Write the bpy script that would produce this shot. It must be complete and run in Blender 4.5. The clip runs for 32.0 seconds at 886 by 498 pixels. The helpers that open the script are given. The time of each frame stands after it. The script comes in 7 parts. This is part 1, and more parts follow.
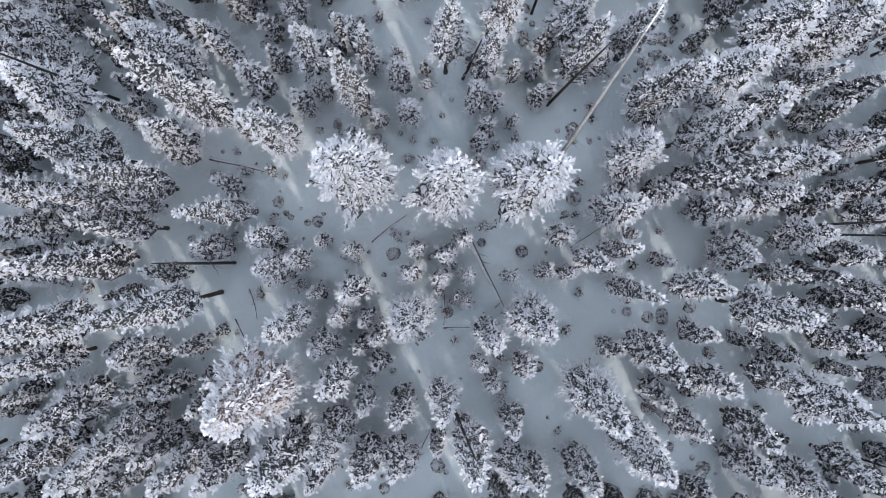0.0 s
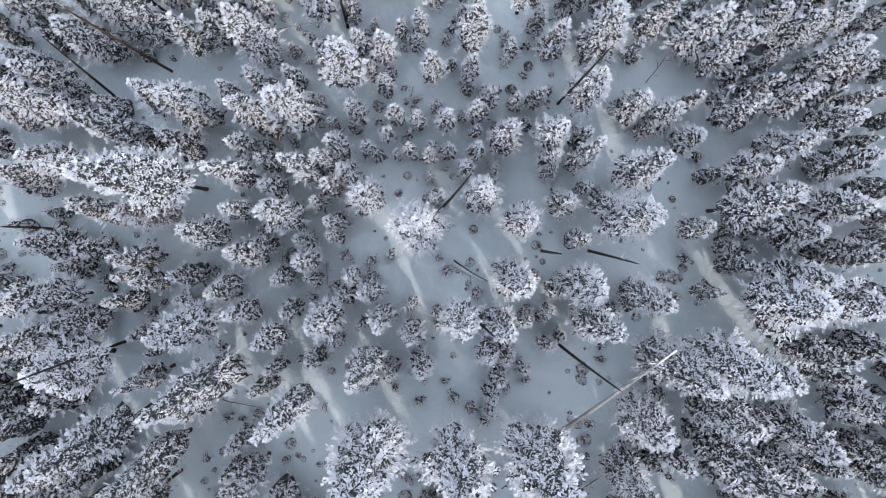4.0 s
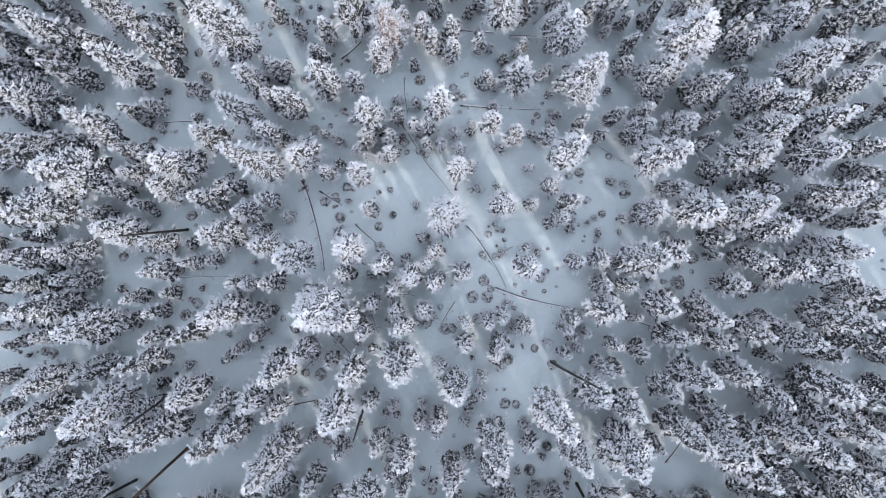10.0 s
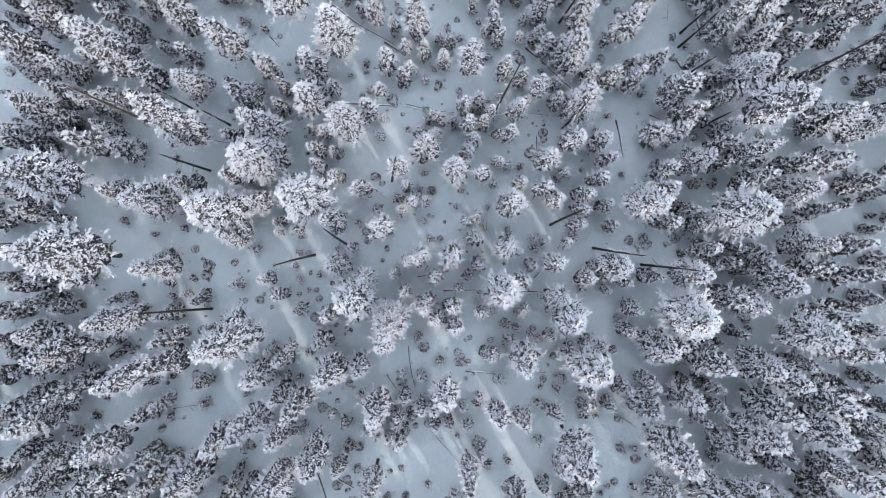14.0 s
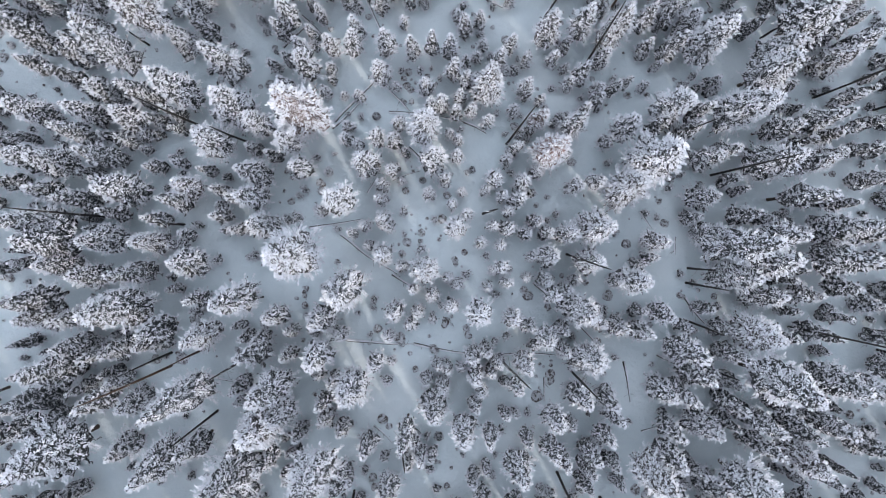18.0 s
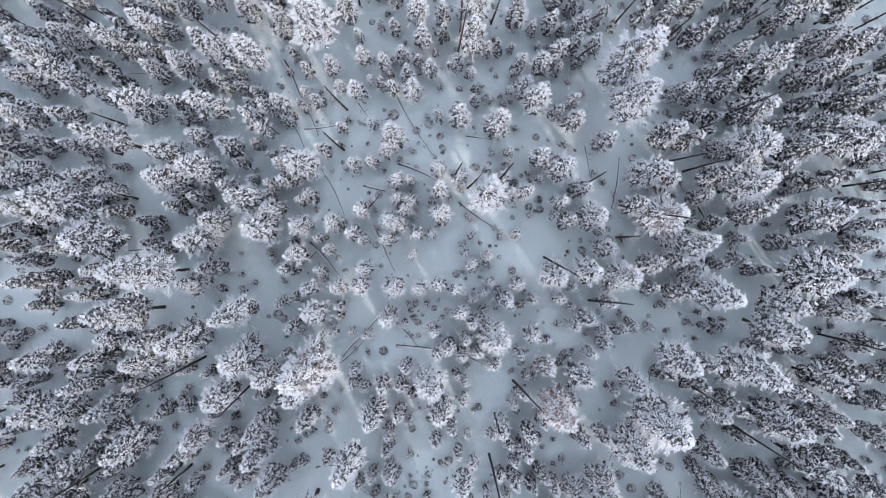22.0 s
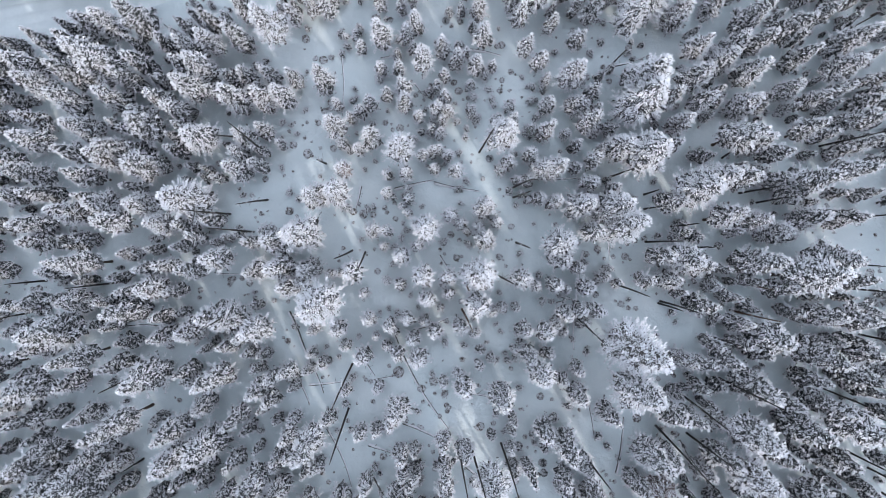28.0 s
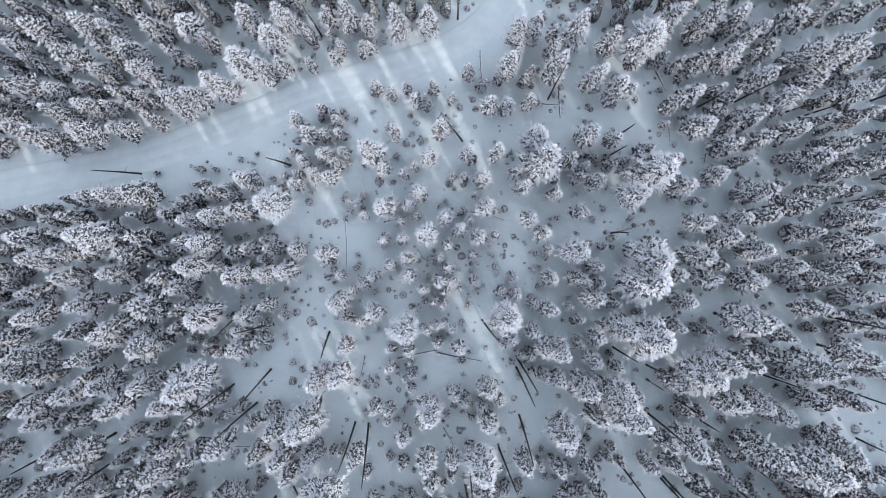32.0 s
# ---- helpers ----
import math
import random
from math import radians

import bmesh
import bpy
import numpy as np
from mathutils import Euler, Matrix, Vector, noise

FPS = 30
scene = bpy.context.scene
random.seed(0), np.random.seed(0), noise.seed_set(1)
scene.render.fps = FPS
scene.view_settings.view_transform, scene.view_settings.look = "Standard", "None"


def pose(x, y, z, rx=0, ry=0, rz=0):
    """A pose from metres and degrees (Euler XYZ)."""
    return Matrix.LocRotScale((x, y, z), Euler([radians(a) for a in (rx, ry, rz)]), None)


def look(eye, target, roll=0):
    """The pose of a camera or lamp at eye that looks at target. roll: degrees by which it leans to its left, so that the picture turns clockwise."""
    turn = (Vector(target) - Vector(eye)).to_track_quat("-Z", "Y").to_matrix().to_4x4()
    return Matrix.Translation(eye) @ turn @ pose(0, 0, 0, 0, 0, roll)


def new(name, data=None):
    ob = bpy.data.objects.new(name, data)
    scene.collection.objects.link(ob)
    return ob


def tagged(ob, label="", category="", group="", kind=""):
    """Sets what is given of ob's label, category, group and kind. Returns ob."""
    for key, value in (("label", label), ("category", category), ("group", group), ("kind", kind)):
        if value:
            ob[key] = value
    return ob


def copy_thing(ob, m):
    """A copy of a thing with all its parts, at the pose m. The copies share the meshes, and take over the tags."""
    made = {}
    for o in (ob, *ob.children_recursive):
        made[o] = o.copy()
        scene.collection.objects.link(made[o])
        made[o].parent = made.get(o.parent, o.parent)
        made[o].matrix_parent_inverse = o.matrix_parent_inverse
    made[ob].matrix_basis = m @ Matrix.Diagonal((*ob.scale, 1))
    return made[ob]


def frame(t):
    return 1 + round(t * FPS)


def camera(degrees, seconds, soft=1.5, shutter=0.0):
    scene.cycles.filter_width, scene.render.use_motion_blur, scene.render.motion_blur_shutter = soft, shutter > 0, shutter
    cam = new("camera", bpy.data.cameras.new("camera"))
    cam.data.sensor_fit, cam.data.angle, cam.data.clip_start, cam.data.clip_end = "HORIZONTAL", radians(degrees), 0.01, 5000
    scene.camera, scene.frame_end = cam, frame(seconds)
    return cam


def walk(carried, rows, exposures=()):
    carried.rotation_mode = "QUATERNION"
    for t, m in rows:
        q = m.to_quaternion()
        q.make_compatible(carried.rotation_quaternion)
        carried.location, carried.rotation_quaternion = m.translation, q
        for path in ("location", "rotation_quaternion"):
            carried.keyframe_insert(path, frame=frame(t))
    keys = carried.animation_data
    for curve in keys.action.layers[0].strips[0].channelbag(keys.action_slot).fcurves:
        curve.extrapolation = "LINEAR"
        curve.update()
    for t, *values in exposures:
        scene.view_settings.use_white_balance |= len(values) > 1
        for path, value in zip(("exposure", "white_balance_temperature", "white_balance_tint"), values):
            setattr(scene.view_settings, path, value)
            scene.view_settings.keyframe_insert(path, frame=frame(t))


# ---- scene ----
cam = camera(62.8, 32.0, soft=0.3)
METRES, EYE, TILT, LEAN, TURN = 200.0, 60.0, -90.5, -0.4, 0.0
ROWS = [
    (0.0, 0.0, 0.0, 0.0, 0.0, 0.0, -0.0),
    (0.5, -0.0003, 0.0, 0.0131, 0.05, 0.03, 0.0),
    (1.0, -0.0009, -0.0001, 0.026, 0.05, 0.15, -0.02),
    (1.5, -0.0016, -0.0002, 0.04, 0.06, 0.2, -0.02),
    (2.0, -0.0023, -0.0002, 0.0539, 0.09, 0.2, 0.0),
    (2.5, -0.003, -0.0004, 0.0675, 0.08, 0.23, -0.04),
    (3.0, -0.0036, -0.001, 0.0808, 0.09, 0.27, -0.06),
    (3.5, -0.0041, -0.002, 0.0945, 0.09, 0.29, -0.07),
    (5.5, -0.0069, -0.0043, 0.1538, 0.08, -0.11, -0.11),
    (6.0, -0.0078, -0.0043, 0.1688, 0.08, -0.15, -0.14),
    (6.5, -0.0083, -0.0041, 0.1837, 0.12, -0.15, -0.15),
    (7.0, -0.0089, -0.0039, 0.1993, 0.14, -0.21, -0.19),
    (7.5, -0.0097, -0.0035, 0.2154, 0.15, -0.24, -0.2),
    (8.0, -0.0102, -0.0031, 0.2316, 0.2, -0.27, -0.21),
    (8.5, -0.0116, -0.0026, 0.2481, 0.09, -0.37, -0.24),
    (9.0, -0.0119, -0.0023, 0.2635, 0.16, -0.28, -0.25),
    (9.5, -0.0128, -0.0014, 0.2791, 0.14, -0.23, -0.29),
    (10.0, -0.0138, -0.0005, 0.2955, 0.12, -0.23, -0.25),
    (10.5, -0.0145, -0.0001, 0.3123, 0.15, -0.17, 0.44),
    (11.0, -0.0156, 0.0002, 0.3304, 0.04, -0.27, 2.3),
    (11.5, -0.015, 0.0003, 0.3477, 0.12, -0.2, 3.27),
    (12.0, -0.0146, 0.0001, 0.3652, 0.16, -0.1, 3.27),
    (12.5, -0.0142, -0.0001, 0.3838, 0.14, -0.07, 3.23),
    (13.0, -0.0137, -0.0006, 0.4025, 0.16, -0.1, 3.18),
    (13.5, -0.013, -0.0009, 0.4196, 0.24, -0.08, 3.16),
    (14.0, -0.0131, -0.0007, 0.4355, 0.18, -0.01, 3.14),
    (14.5, -0.0131, -0.0006, 0.4514, 0.16, 0.05, 3.1),
    (16.5, -0.0105, -0.001, 0.5223, 0.25, -0.38, 2.99),
    (17.0, -0.0107, -0.0009, 0.5394, 0.17, -0.33, 2.92),
    (17.5, -0.0102, -0.0006, 0.557, 0.19, -0.35, 2.88),
    (18.0, -0.0095, -0.0004, 0.5743, 0.24, -0.31, 2.84),
    (18.5, -0.0091, -0.0004, 0.592, 0.26, -0.29, 2.77),
    (19.0, -0.0086, -0.0006, 0.6097, 0.28, -0.26, 2.75),
    (19.5, -0.0081, -0.0007, 0.628, 0.31, -0.26, 2.73),
    (20.0, -0.0082, -0.0008, 0.6454, 0.27, -0.14, 2.69),
    (20.5, -0.0078, -0.0012, 0.6633, 0.28, -0.13, 2.64),
    (21.0, -0.0076, -0.0018, 0.6814, 0.25, -0.14, 2.6),
    (21.5, -0.0062, -0.0023, 0.6986, 0.38, -0.03, 2.56),
    (22.0, -0.0063, -0.0028, 0.7153, 0.32, 0.09, 2.52),
    (22.5, -0.0053, -0.0031, 0.7326, 0.39, 0.13, 2.5),
    (23.0, -0.0054, -0.0033, 0.7478, 0.33, 0.24, 2.48),
    (23.5, -0.0048, -0.0032, 0.7628, 0.36, 0.24, 2.46),
    (24.0, -0.0051, -0.0034, 0.7761, 0.31, 0.26, 2.43),
    (24.5, -0.0053, -0.0035, 0.7886, 0.27, 0.36, 2.39),
    (25.0, -0.0045, -0.0039, 0.8016, 0.34, 0.37, 2.35),
    (25.5, -0.0048, -0.0043, 0.8147, 0.25, 0.36, 2.33),
    (27.5, -0.0025, -0.0048, 0.8679, 0.35, 0.36, 2.28),
    (28.0, -0.0025, -0.0052, 0.8823, 0.32, 0.36, 2.26),
    (28.5, -0.0018, -0.0053, 0.8968, 0.37, 0.4, 2.23),
    (29.0, -0.0019, -0.0055, 0.9114, 0.33, 0.43, 2.22),
    (29.5, -0.0017, -0.0056, 0.9262, 0.31, 0.43, 2.21),
    (30.0, -0.0016, -0.0059, 0.9408, 0.31, 0.46, 2.21),
    (30.5, -0.0015, -0.0063, 0.9551, 0.29, 0.48, 2.2),
    (31.0, -0.0012, -0.0068, 0.9695, 0.27, 0.5, 2.19),
    (31.5, -0.001, -0.0072, 0.9838, 0.26, 0.52, 2.19),
    (32.0, -0.0008, -0.0076, 0.999, 0.24, 0.5, 2.2),
]
walk(cam, [(t, pose(0, 0, EYE, TILT, LEAN, TURN) @ pose(METRES * x, METRES * y, METRES * z, 90 + pitch, roll, yaw)) for t, x, y, z, yaw, pitch, roll in ROWS], [(0, -0.27, 6560, 10.2), (4, -0.17, 6520, 9.8), (9, -0.11, 6480, 9.4), (17, -0.18, 6530, 9.8), (26, -0.13, 6540, 9.8), (32, -0.25, 6430, 8.7)])

# ---- light: low hazy sun through the forest, bright sky ----
world = bpy.data.worlds.new("world")
scene.world = world
world.use_nodes = True
wn = world.node_tree.nodes
sky = wn.new("ShaderNodeTexSky")
sky.sky_type, sky.sun_disc = "NISHITA", False
SUN_ELEVATION, SUN_AZIMUTH = 36.0, 153.0          # degrees; azimuth clockwise from +y
sky.sun_elevation, sky.sun_rotation = radians(SUN_ELEVATION), radians(SUN_AZIMUTH)
sky.air_density, sky.dust_density, sky.ozone_density = 1.0, 2.0, 1.0
veil = wn.new("ShaderNodeMix")                    # an even veil of high cloud over the clear sky
veil.data_type = "RGBA"
veil.inputs[0].default_value = 0.7
veil.inputs[7].default_value = (5.3, 6.0, 7.0, 1)
wn["Background"].inputs["Strength"].default_value = 0.27
world.node_tree.links.new(sky.outputs[0], veil.inputs[6])
world.node_tree.links.new(veil.outputs[2], wn["Background"].inputs["Color"])
sun_data = bpy.data.lights.new("sun", "SUN")
sun_data.energy, sun_data.angle, sun_data.color = 2.1, radians(2.2), (1.0, 0.97, 0.93)
sun = new("sun", sun_data)
sun_way = Vector((math.sin(radians(SUN_AZIMUTH)) * math.cos(radians(SUN_ELEVATION)), math.cos(radians(SUN_AZIMUTH)) * math.cos(radians(SUN_ELEVATION)), math.sin(radians(SUN_ELEVATION))))
sun.matrix_world = look(sun_way * 300, (0, 0, 0))


# ---- materials ----
class Nodes:
    """A material and short ways to add and join its nodes."""

    def __init__(self, name, roughness=0.7):
        self.mat = bpy.data.materials.new(name)
        self.mat.use_nodes = True
        self.tree = self.mat.node_tree
        self.bsdf = self.tree.nodes["Principled BSDF"]
        self.bsdf.inputs["Roughness"].default_value = roughness

    def add(self, kind, **values):
        node = self.tree.nodes.new(kind)
        for key, value in values.items():
            node.inputs[key.replace("_", " ")].default_value = value
        return node

    def link(self, a, b):
        self.tree.links.new(a, b)

    def noise(self, scale, detail=3.0, rough=0.6, vector=None):
        node = self.add("ShaderNodeTexNoise", Scale=scale, Detail=detail, Roughness=rough)
        self.link(vector or self.space(), node.inputs["Vector"])
        return node.outputs["Fac"]

    def space(self):
        return self.add("ShaderNodeNewGeometry").outputs["Position"]

    def ramp(self, fac, stops):
        node = self.tree.nodes.new("ShaderNodeValToRGB")
        while len(node.color_ramp.elements) < len(stops):
            node.color_ramp.elements.new(0.5)
        for element, (place, colour) in zip(node.color_ramp.elements, stops):
            element.position = place
            element.color = (*colour, 1) if len(colour) == 3 else colour
        self.link(fac, node.inputs[0])
        return node.outputs[0]

    def maths(self, how, a, b, clamp=False):
        node = self.tree.nodes.new("ShaderNodeMath")
        node.operation, node.use_clamp = how, clamp
        for i, v in enumerate((a, b)):
            if isinstance(v, (int, float)):
                node.inputs[i].default_value = v
            else:
                self.link(v, node.inputs[i])
        return node.outputs[0]

    def mix(self, fac, a, b):
        node = self.tree.nodes.new("ShaderNodeMix")
        node.data_type = "RGBA"
        for socket, v in ((node.inputs[0], fac), (node.inputs[6], a), (node.inputs[7], b)):
            if isinstance(v, tuple):
                socket.default_value = (*v, 1)
            elif isinstance(v, (int, float)):
                socket.default_value = v
            else:
                self.link(v, socket)
        return node.outputs[2]

    def bump(self, height, strength=0.4, distance=0.05):
        node = self.add("ShaderNodeBump", Strength=strength, Distance=distance)
        self.link(height, node.inputs["Height"])
        self.link(node.outputs[0], self.bsdf.inputs["Normal"])

    def colour(self, socket):
        self.link(socket, self.bsdf.inputs["Base Color"])
        return self.mat

    def upward(self):
        node = self.tree.nodes.new("ShaderNodeSeparateXYZ")
        self.link(self.add("ShaderNodeNewGeometry").outputs["Normal"], node.inputs[0])
        return node.outputs[2]

    def island(self):
        return self.add("ShaderNodeNewGeometry").outputs["Random Per Island"]

    def noise_colour(self, scale):
        node = self.add("ShaderNodeTexNoise", Scale=scale, Detail=2.0)
        self.link(self.space(), node.inputs["Vector"])
        return node.outputs["Color"]

    def random(self):
        return self.tree.nodes.new("ShaderNodeObjectInfo").outputs["Random"]


def snow_ground_material():
    n = Nodes("ground_snow", 0.65)
    drift = n.noise(0.12, 4)
    grain = n.noise(2.2, 4)
    fine = n.noise(14.0, 3)
    c = n.ramp(drift, [(0.3, (0.65, 0.715, 0.74)), (0.7, (0.75, 0.79, 0.805))])
    litter = n.ramp(n.noise(5.0, 5, 0.75), [(0.66, (0, 0, 0)), (0.75, (0.35, 0.35, 0.35))])
    c = n.mix(litter, c, (0.30, 0.29, 0.27))
    dunes = n.noise(0.42, 3, 0.5)
    n.bump(n.maths("ADD", n.maths("MULTIPLY", dunes, 5.0), n.maths("ADD", n.maths("MULTIPLY", grain, 0.8), n.maths("MULTIPLY", fine, 0.2))), 0.6, 0.14)
    return n.colour(c)


def road_snow_material():
    n = Nodes("packed_road_snow", 0.55)
    c = n.ramp(n.noise(0.5, 5), [(0.3, (0.66, 0.705, 0.725)), (0.7, (0.77, 0.81, 0.825))])
    n.bump(n.noise(6.0, 4), 0.35, 0.06)
    return n.colour(c)


def frost_material(name, needle, cover, size, radial=True, tint=(0.868, 0.858, 0.893)):
    """Frosted needles: round clots of snow, size metres across, with dark needles showing between them."""
    n = Nodes(name, 0.75)
    if radial:
        # strokes that run out from the stem and down the boughs
        node = n.tree.nodes.new("ShaderNodeAttribute")
        node.attribute_name = "from_stem"
        axes = n.tree.nodes.new("ShaderNodeSeparateXYZ")
        n.link(node.outputs["Vector"], axes.inputs[0])
        x, y, z = axes.outputs
        r = n.maths("SQRT", n.maths("ADD", n.maths("MULTIPLY", x, x), n.maths("MULTIPLY", y, y)), 0.0)
        shrink = n.maths("POWER", n.maths("ADD", r, 0.08), 0.45)
        along = n.maths("ADD", n.maths("MULTIPLY", n.maths("SUBTRACT", r, z), 0.40), n.maths("MULTIPLY", n.random(), 50.0))
        bundle = n.tree.nodes.new("ShaderNodeCombineXYZ")
        for i, v in enumerate((n.maths("DIVIDE", x, shrink), n.maths("DIVIDE", y, shrink), along)):
            n.link(v, bundle.inputs[i])
        where = bundle.outputs[0]
    else:
        where = n.space()
    place = n.tree.nodes.new("ShaderNodeVectorMath")
    place.operation = "MULTIPLY_ADD"
    n.link(n.noise_colour(1.2 / size), place.inputs[0])
    place.inputs[1].default_value = (size * 0.7,) * 3
    n.link(where, place.inputs[2])

    def clots(scale):
        node = n.add("ShaderNodeTexVoronoi", Scale=scale)
        n.link(place.outputs[0], node.inputs["Vector"])
        return node.outputs["Distance"]

    big, little = clots(1.0 / size), clots(2.3 / size)
    # dark patches of thin snow, also painting in the shade of hollows between clumps
    patch = n.maths("ADD", n.maths("MULTIPLY", n.noise(0.7, 2), 0.3), n.maths("MULTIPLY", n.noise(2.5, 3, 0.65), 2.1))
    dist = n.maths("ADD", n.maths("MULTIPLY", big, 0.80), n.maths("MULTIPLY", little, 0.28))
    lie = n.maths("SUBTRACT", dist, n.maths("MULTIPLY", n.upward(), 0.09))
    lie = n.maths("SUBTRACT", lie, n.maths("SUBTRACT", patch, 1.07))
    lie = n.maths("SUBTRACT", lie, n.maths("MULTIPLY", n.random(), 0.08))
    lie = n.maths("ADD", lie, n.maths("MULTIPLY", n.island(), 0.08))
    mask = n.ramp(lie, [(cover - 0.11, (1, 1, 1)), (cover + 0.05, (0, 0, 0))])
    dark = n.mix(n.noise(2.5, 2), needle, tuple(v * 1.8 for v in needle))
    dark = n.mix(n.ramp(n.random(), [(0.72, (0, 0, 0)), (0.95, (1, 1, 1))]), dark, (needle[0] * 2.2, needle[1] * 1.6, needle[2] * 1.4))
    n.bump(n.maths("MULTIPLY", dist, -1.0), 0.75, size * 0.55)
    return n.colour(n.mix(mask, dark, tint))


def snow_finger_material(name, tint):
    """Rime on needle fingers: each finger a little whiter or greyer, thinner in patches."""
    n = Nodes(name, 0.75)
    thick = n.maths("ADD", n.maths("MULTIPLY", n.island(), 0.45), n.maths("MULTIPLY", n.noise(1.8, 3, 0.65), 1.0))
    thick = n.maths("ADD", thick, n.maths("MULTIPLY", n.random(), 0.18))
    c = n.ramp(thick, [(0.30, (0.20, 0.20, 0.204)), (0.55, (0.60, 0.593, 0.615)), (0.90, tint)])
    n.bump(n.noise(22.0, 3), 0.4, 0.03)
    return n.colour(c)


def bark_material(name, a, b, snow=0.0):
    n = Nodes(name, 0.85)
    grain = n.noise(9.0, 4, 0.7)
    c = n.mix(grain, a, b)
    c = n.mix(n.ramp(n.noise(1.3, 2), [(0.4, (0, 0, 0)), (0.7, (0.5, 0.5, 0.5))]), c, tuple(v * 0.35 for v in a))
    if snow:
        lie = n.maths("ADD", n.maths("MULTIPLY", n.upward(), 0.55), n.maths("MULTIPLY", n.noise(7.0, 3), 0.7))
        c = n.mix(n.ramp(lie, [(snow, (0, 0, 0)), (snow + 0.12, (1, 1, 1))]), c, (0.85, 0.86, 0.88))
    n.bump(grain, 0.6, 0.04)
    return n.colour(c)


MAT_GROUND = snow_ground_material()
MAT_ROAD = road_snow_material()
MAT_NEEDLES = frost_material("frosted_needles", (0.016, 0.017, 0.018), 0.37, 0.1, tint=(0.70, 0.692, 0.72))
MAT_SNOW = snow_finger_material("snow_clumps", (0.868, 0.858, 0.893))
MAT_RED = frost_material("frosted_dead_needles", (0.085, 0.058, 0.050), 0.45, 0.09, tint=(0.56, 0.52, 0.53))
MAT_SHRUB = frost_material("frosted_shrub", (0.040, 0.041, 0.041), 0.46, 0.085, False, tint=(0.62, 0.62, 0.645))
MAT_BARK = bark_material("pine_bark", (0.050, 0.036, 0.028), (0.11, 0.075, 0.055))
MAT_CHAR = bark_material("charred_wood", (0.018, 0.016, 0.016), (0.050, 0.042, 0.038), 0.86)
MAT_ORANGE = bark_material("bare_red_wood", (0.060, 0.034, 0.022), (0.14, 0.078, 0.048), 0.86)
MAT_GREY = bark_material("weathered_grey_wood", (0.22, 0.21, 0.20), (0.45, 0.44, 0.43), 0.70)
MAT_LOG = bark_material("fallen_wood", (0.035, 0.030, 0.028), (0.10, 0.085, 0.075), 0.80)
MAT_CAP = frost_material("log_snow", (0.20, 0.20, 0.20), 1.6, 0.6, False)


# ---- the ground: a snowy slope that falls away ahead ----
SLOPE_Y = np.array([-80, -30, 14, 55, 80, 105, 125, 150, 168, 185, 209, 240, 290], float)
SLOPE_Z = np.array([3, -2, -7, -12.8, -19.2, -24.4, -29.3, -34.5, -38.2, -41.5, -46, -50, -56], float)
fine_y = np.arange(-90, 300, 1.0)
bell = np.exp(-np.linspace(-2, 2, 25) ** 2)
fine_z = np.convolve(np.pad(np.interp(fine_y, SLOPE_Y, SLOPE_Z), 12, mode="edge"), bell / bell.sum(), "valid")
ROAD = [(-95.0, 206.9), (-75.0, 209.2), (-64.0, 211.4), (-55.8, 212.7), (-47.6, 214.1), (-39.3, 216.2), (-31.1, 219.0), (-25.2, 221.1), (-19.3, 223.7), (-14.3, 224.8), (-5.8, 227.0), (2.7, 229.8), (7.5, 232.7), (10.2, 236.1), (14.2, 241.1), (22.2, 250.1), (40.2, 266.1)]


def road_distance(x, y):
    best = 1e9
    for (ax, ay), (bx, by) in zip(ROAD, ROAD[1:]):
        dx, dy = bx - ax, by - ay
        u = min(1, max(0, ((x - ax) * dx + (y - ay) * dy) / (dx * dx + dy * dy)))
        best = min(best, math.hypot(x - ax - u * dx, y - ay - u * dy))
    return best


def ground(x, y):
    """Height of the snow at a place."""
    z = float(np.interp(y, fine_y, fine_z))
    near = 1.0
    if y > 195:
        near = min(1.0, max(0.0, (road_distance(x, y) - 2.2) / 3.0))
    z += near * (0.75 * noise.noise((x * 0.11, y * 0.11, 3.0)) + 0.30 * noise.noise((x * 0.37, y * 0.37, 9.0)) + 0.06 * noise.noise((x * 1.1, y * 1.1, 5.0)))
    return z


def mesh_from(name, verts, faces, materials, slots=None, smooth=False):
    me = bpy.data.meshes.new(name)
    me.from_pydata(verts, [], faces)
    for m in materials:
        me.materials.append(m)
    if slots is not None:
        me.polygons.foreach_set("material_index", slots)
    if smooth:
        me.polygons.foreach_set("use_smooth", [True] * len(faces))
    me.update()
    return me


def stem_places(me, places):
    """Keeps each point's place from its own tree's foot, for the grain of the frost."""
    me.attributes.new("from_stem", "FLOAT_VECTOR", "POINT").data.foreach_set("vector", places.ravel())


def part(name, me, parent, label=""):
    ob = new(name, me)
    ob.parent = parent
    return tagged(ob, label)


def spread(low, high, step, reach):
    inner = list(np.arange(low, high + 1e-6, step))
    out, width = [], step
    edge = 0.0
    while edge < reach:
        width *= 1.5
        edge += width
        out.append(edge)
    return [low - v for v in reversed(out)] + inner + [high + v for v in out]


def build_ground():
    xs, ys = spread(-72, 72, 0.9, 1800), spread(-45, 255, 0.9, 1800)
    verts = [(x, y, ground(x, y)) for y in ys for x in xs]
    w = len(xs)
    faces = [(j * w + i, j * w + i + 1, (j + 1) * w + i + 1, (j + 1) * w + i) for j in range(len(ys) - 1) for i in range(w - 1)]
    ob = new("ground", mesh_from("ground", verts, faces, [MAT_GROUND], smooth=True))
    tagged(ob, "deep undisturbed snow over a forested slope", "ground", kind="structure")


build_ground()


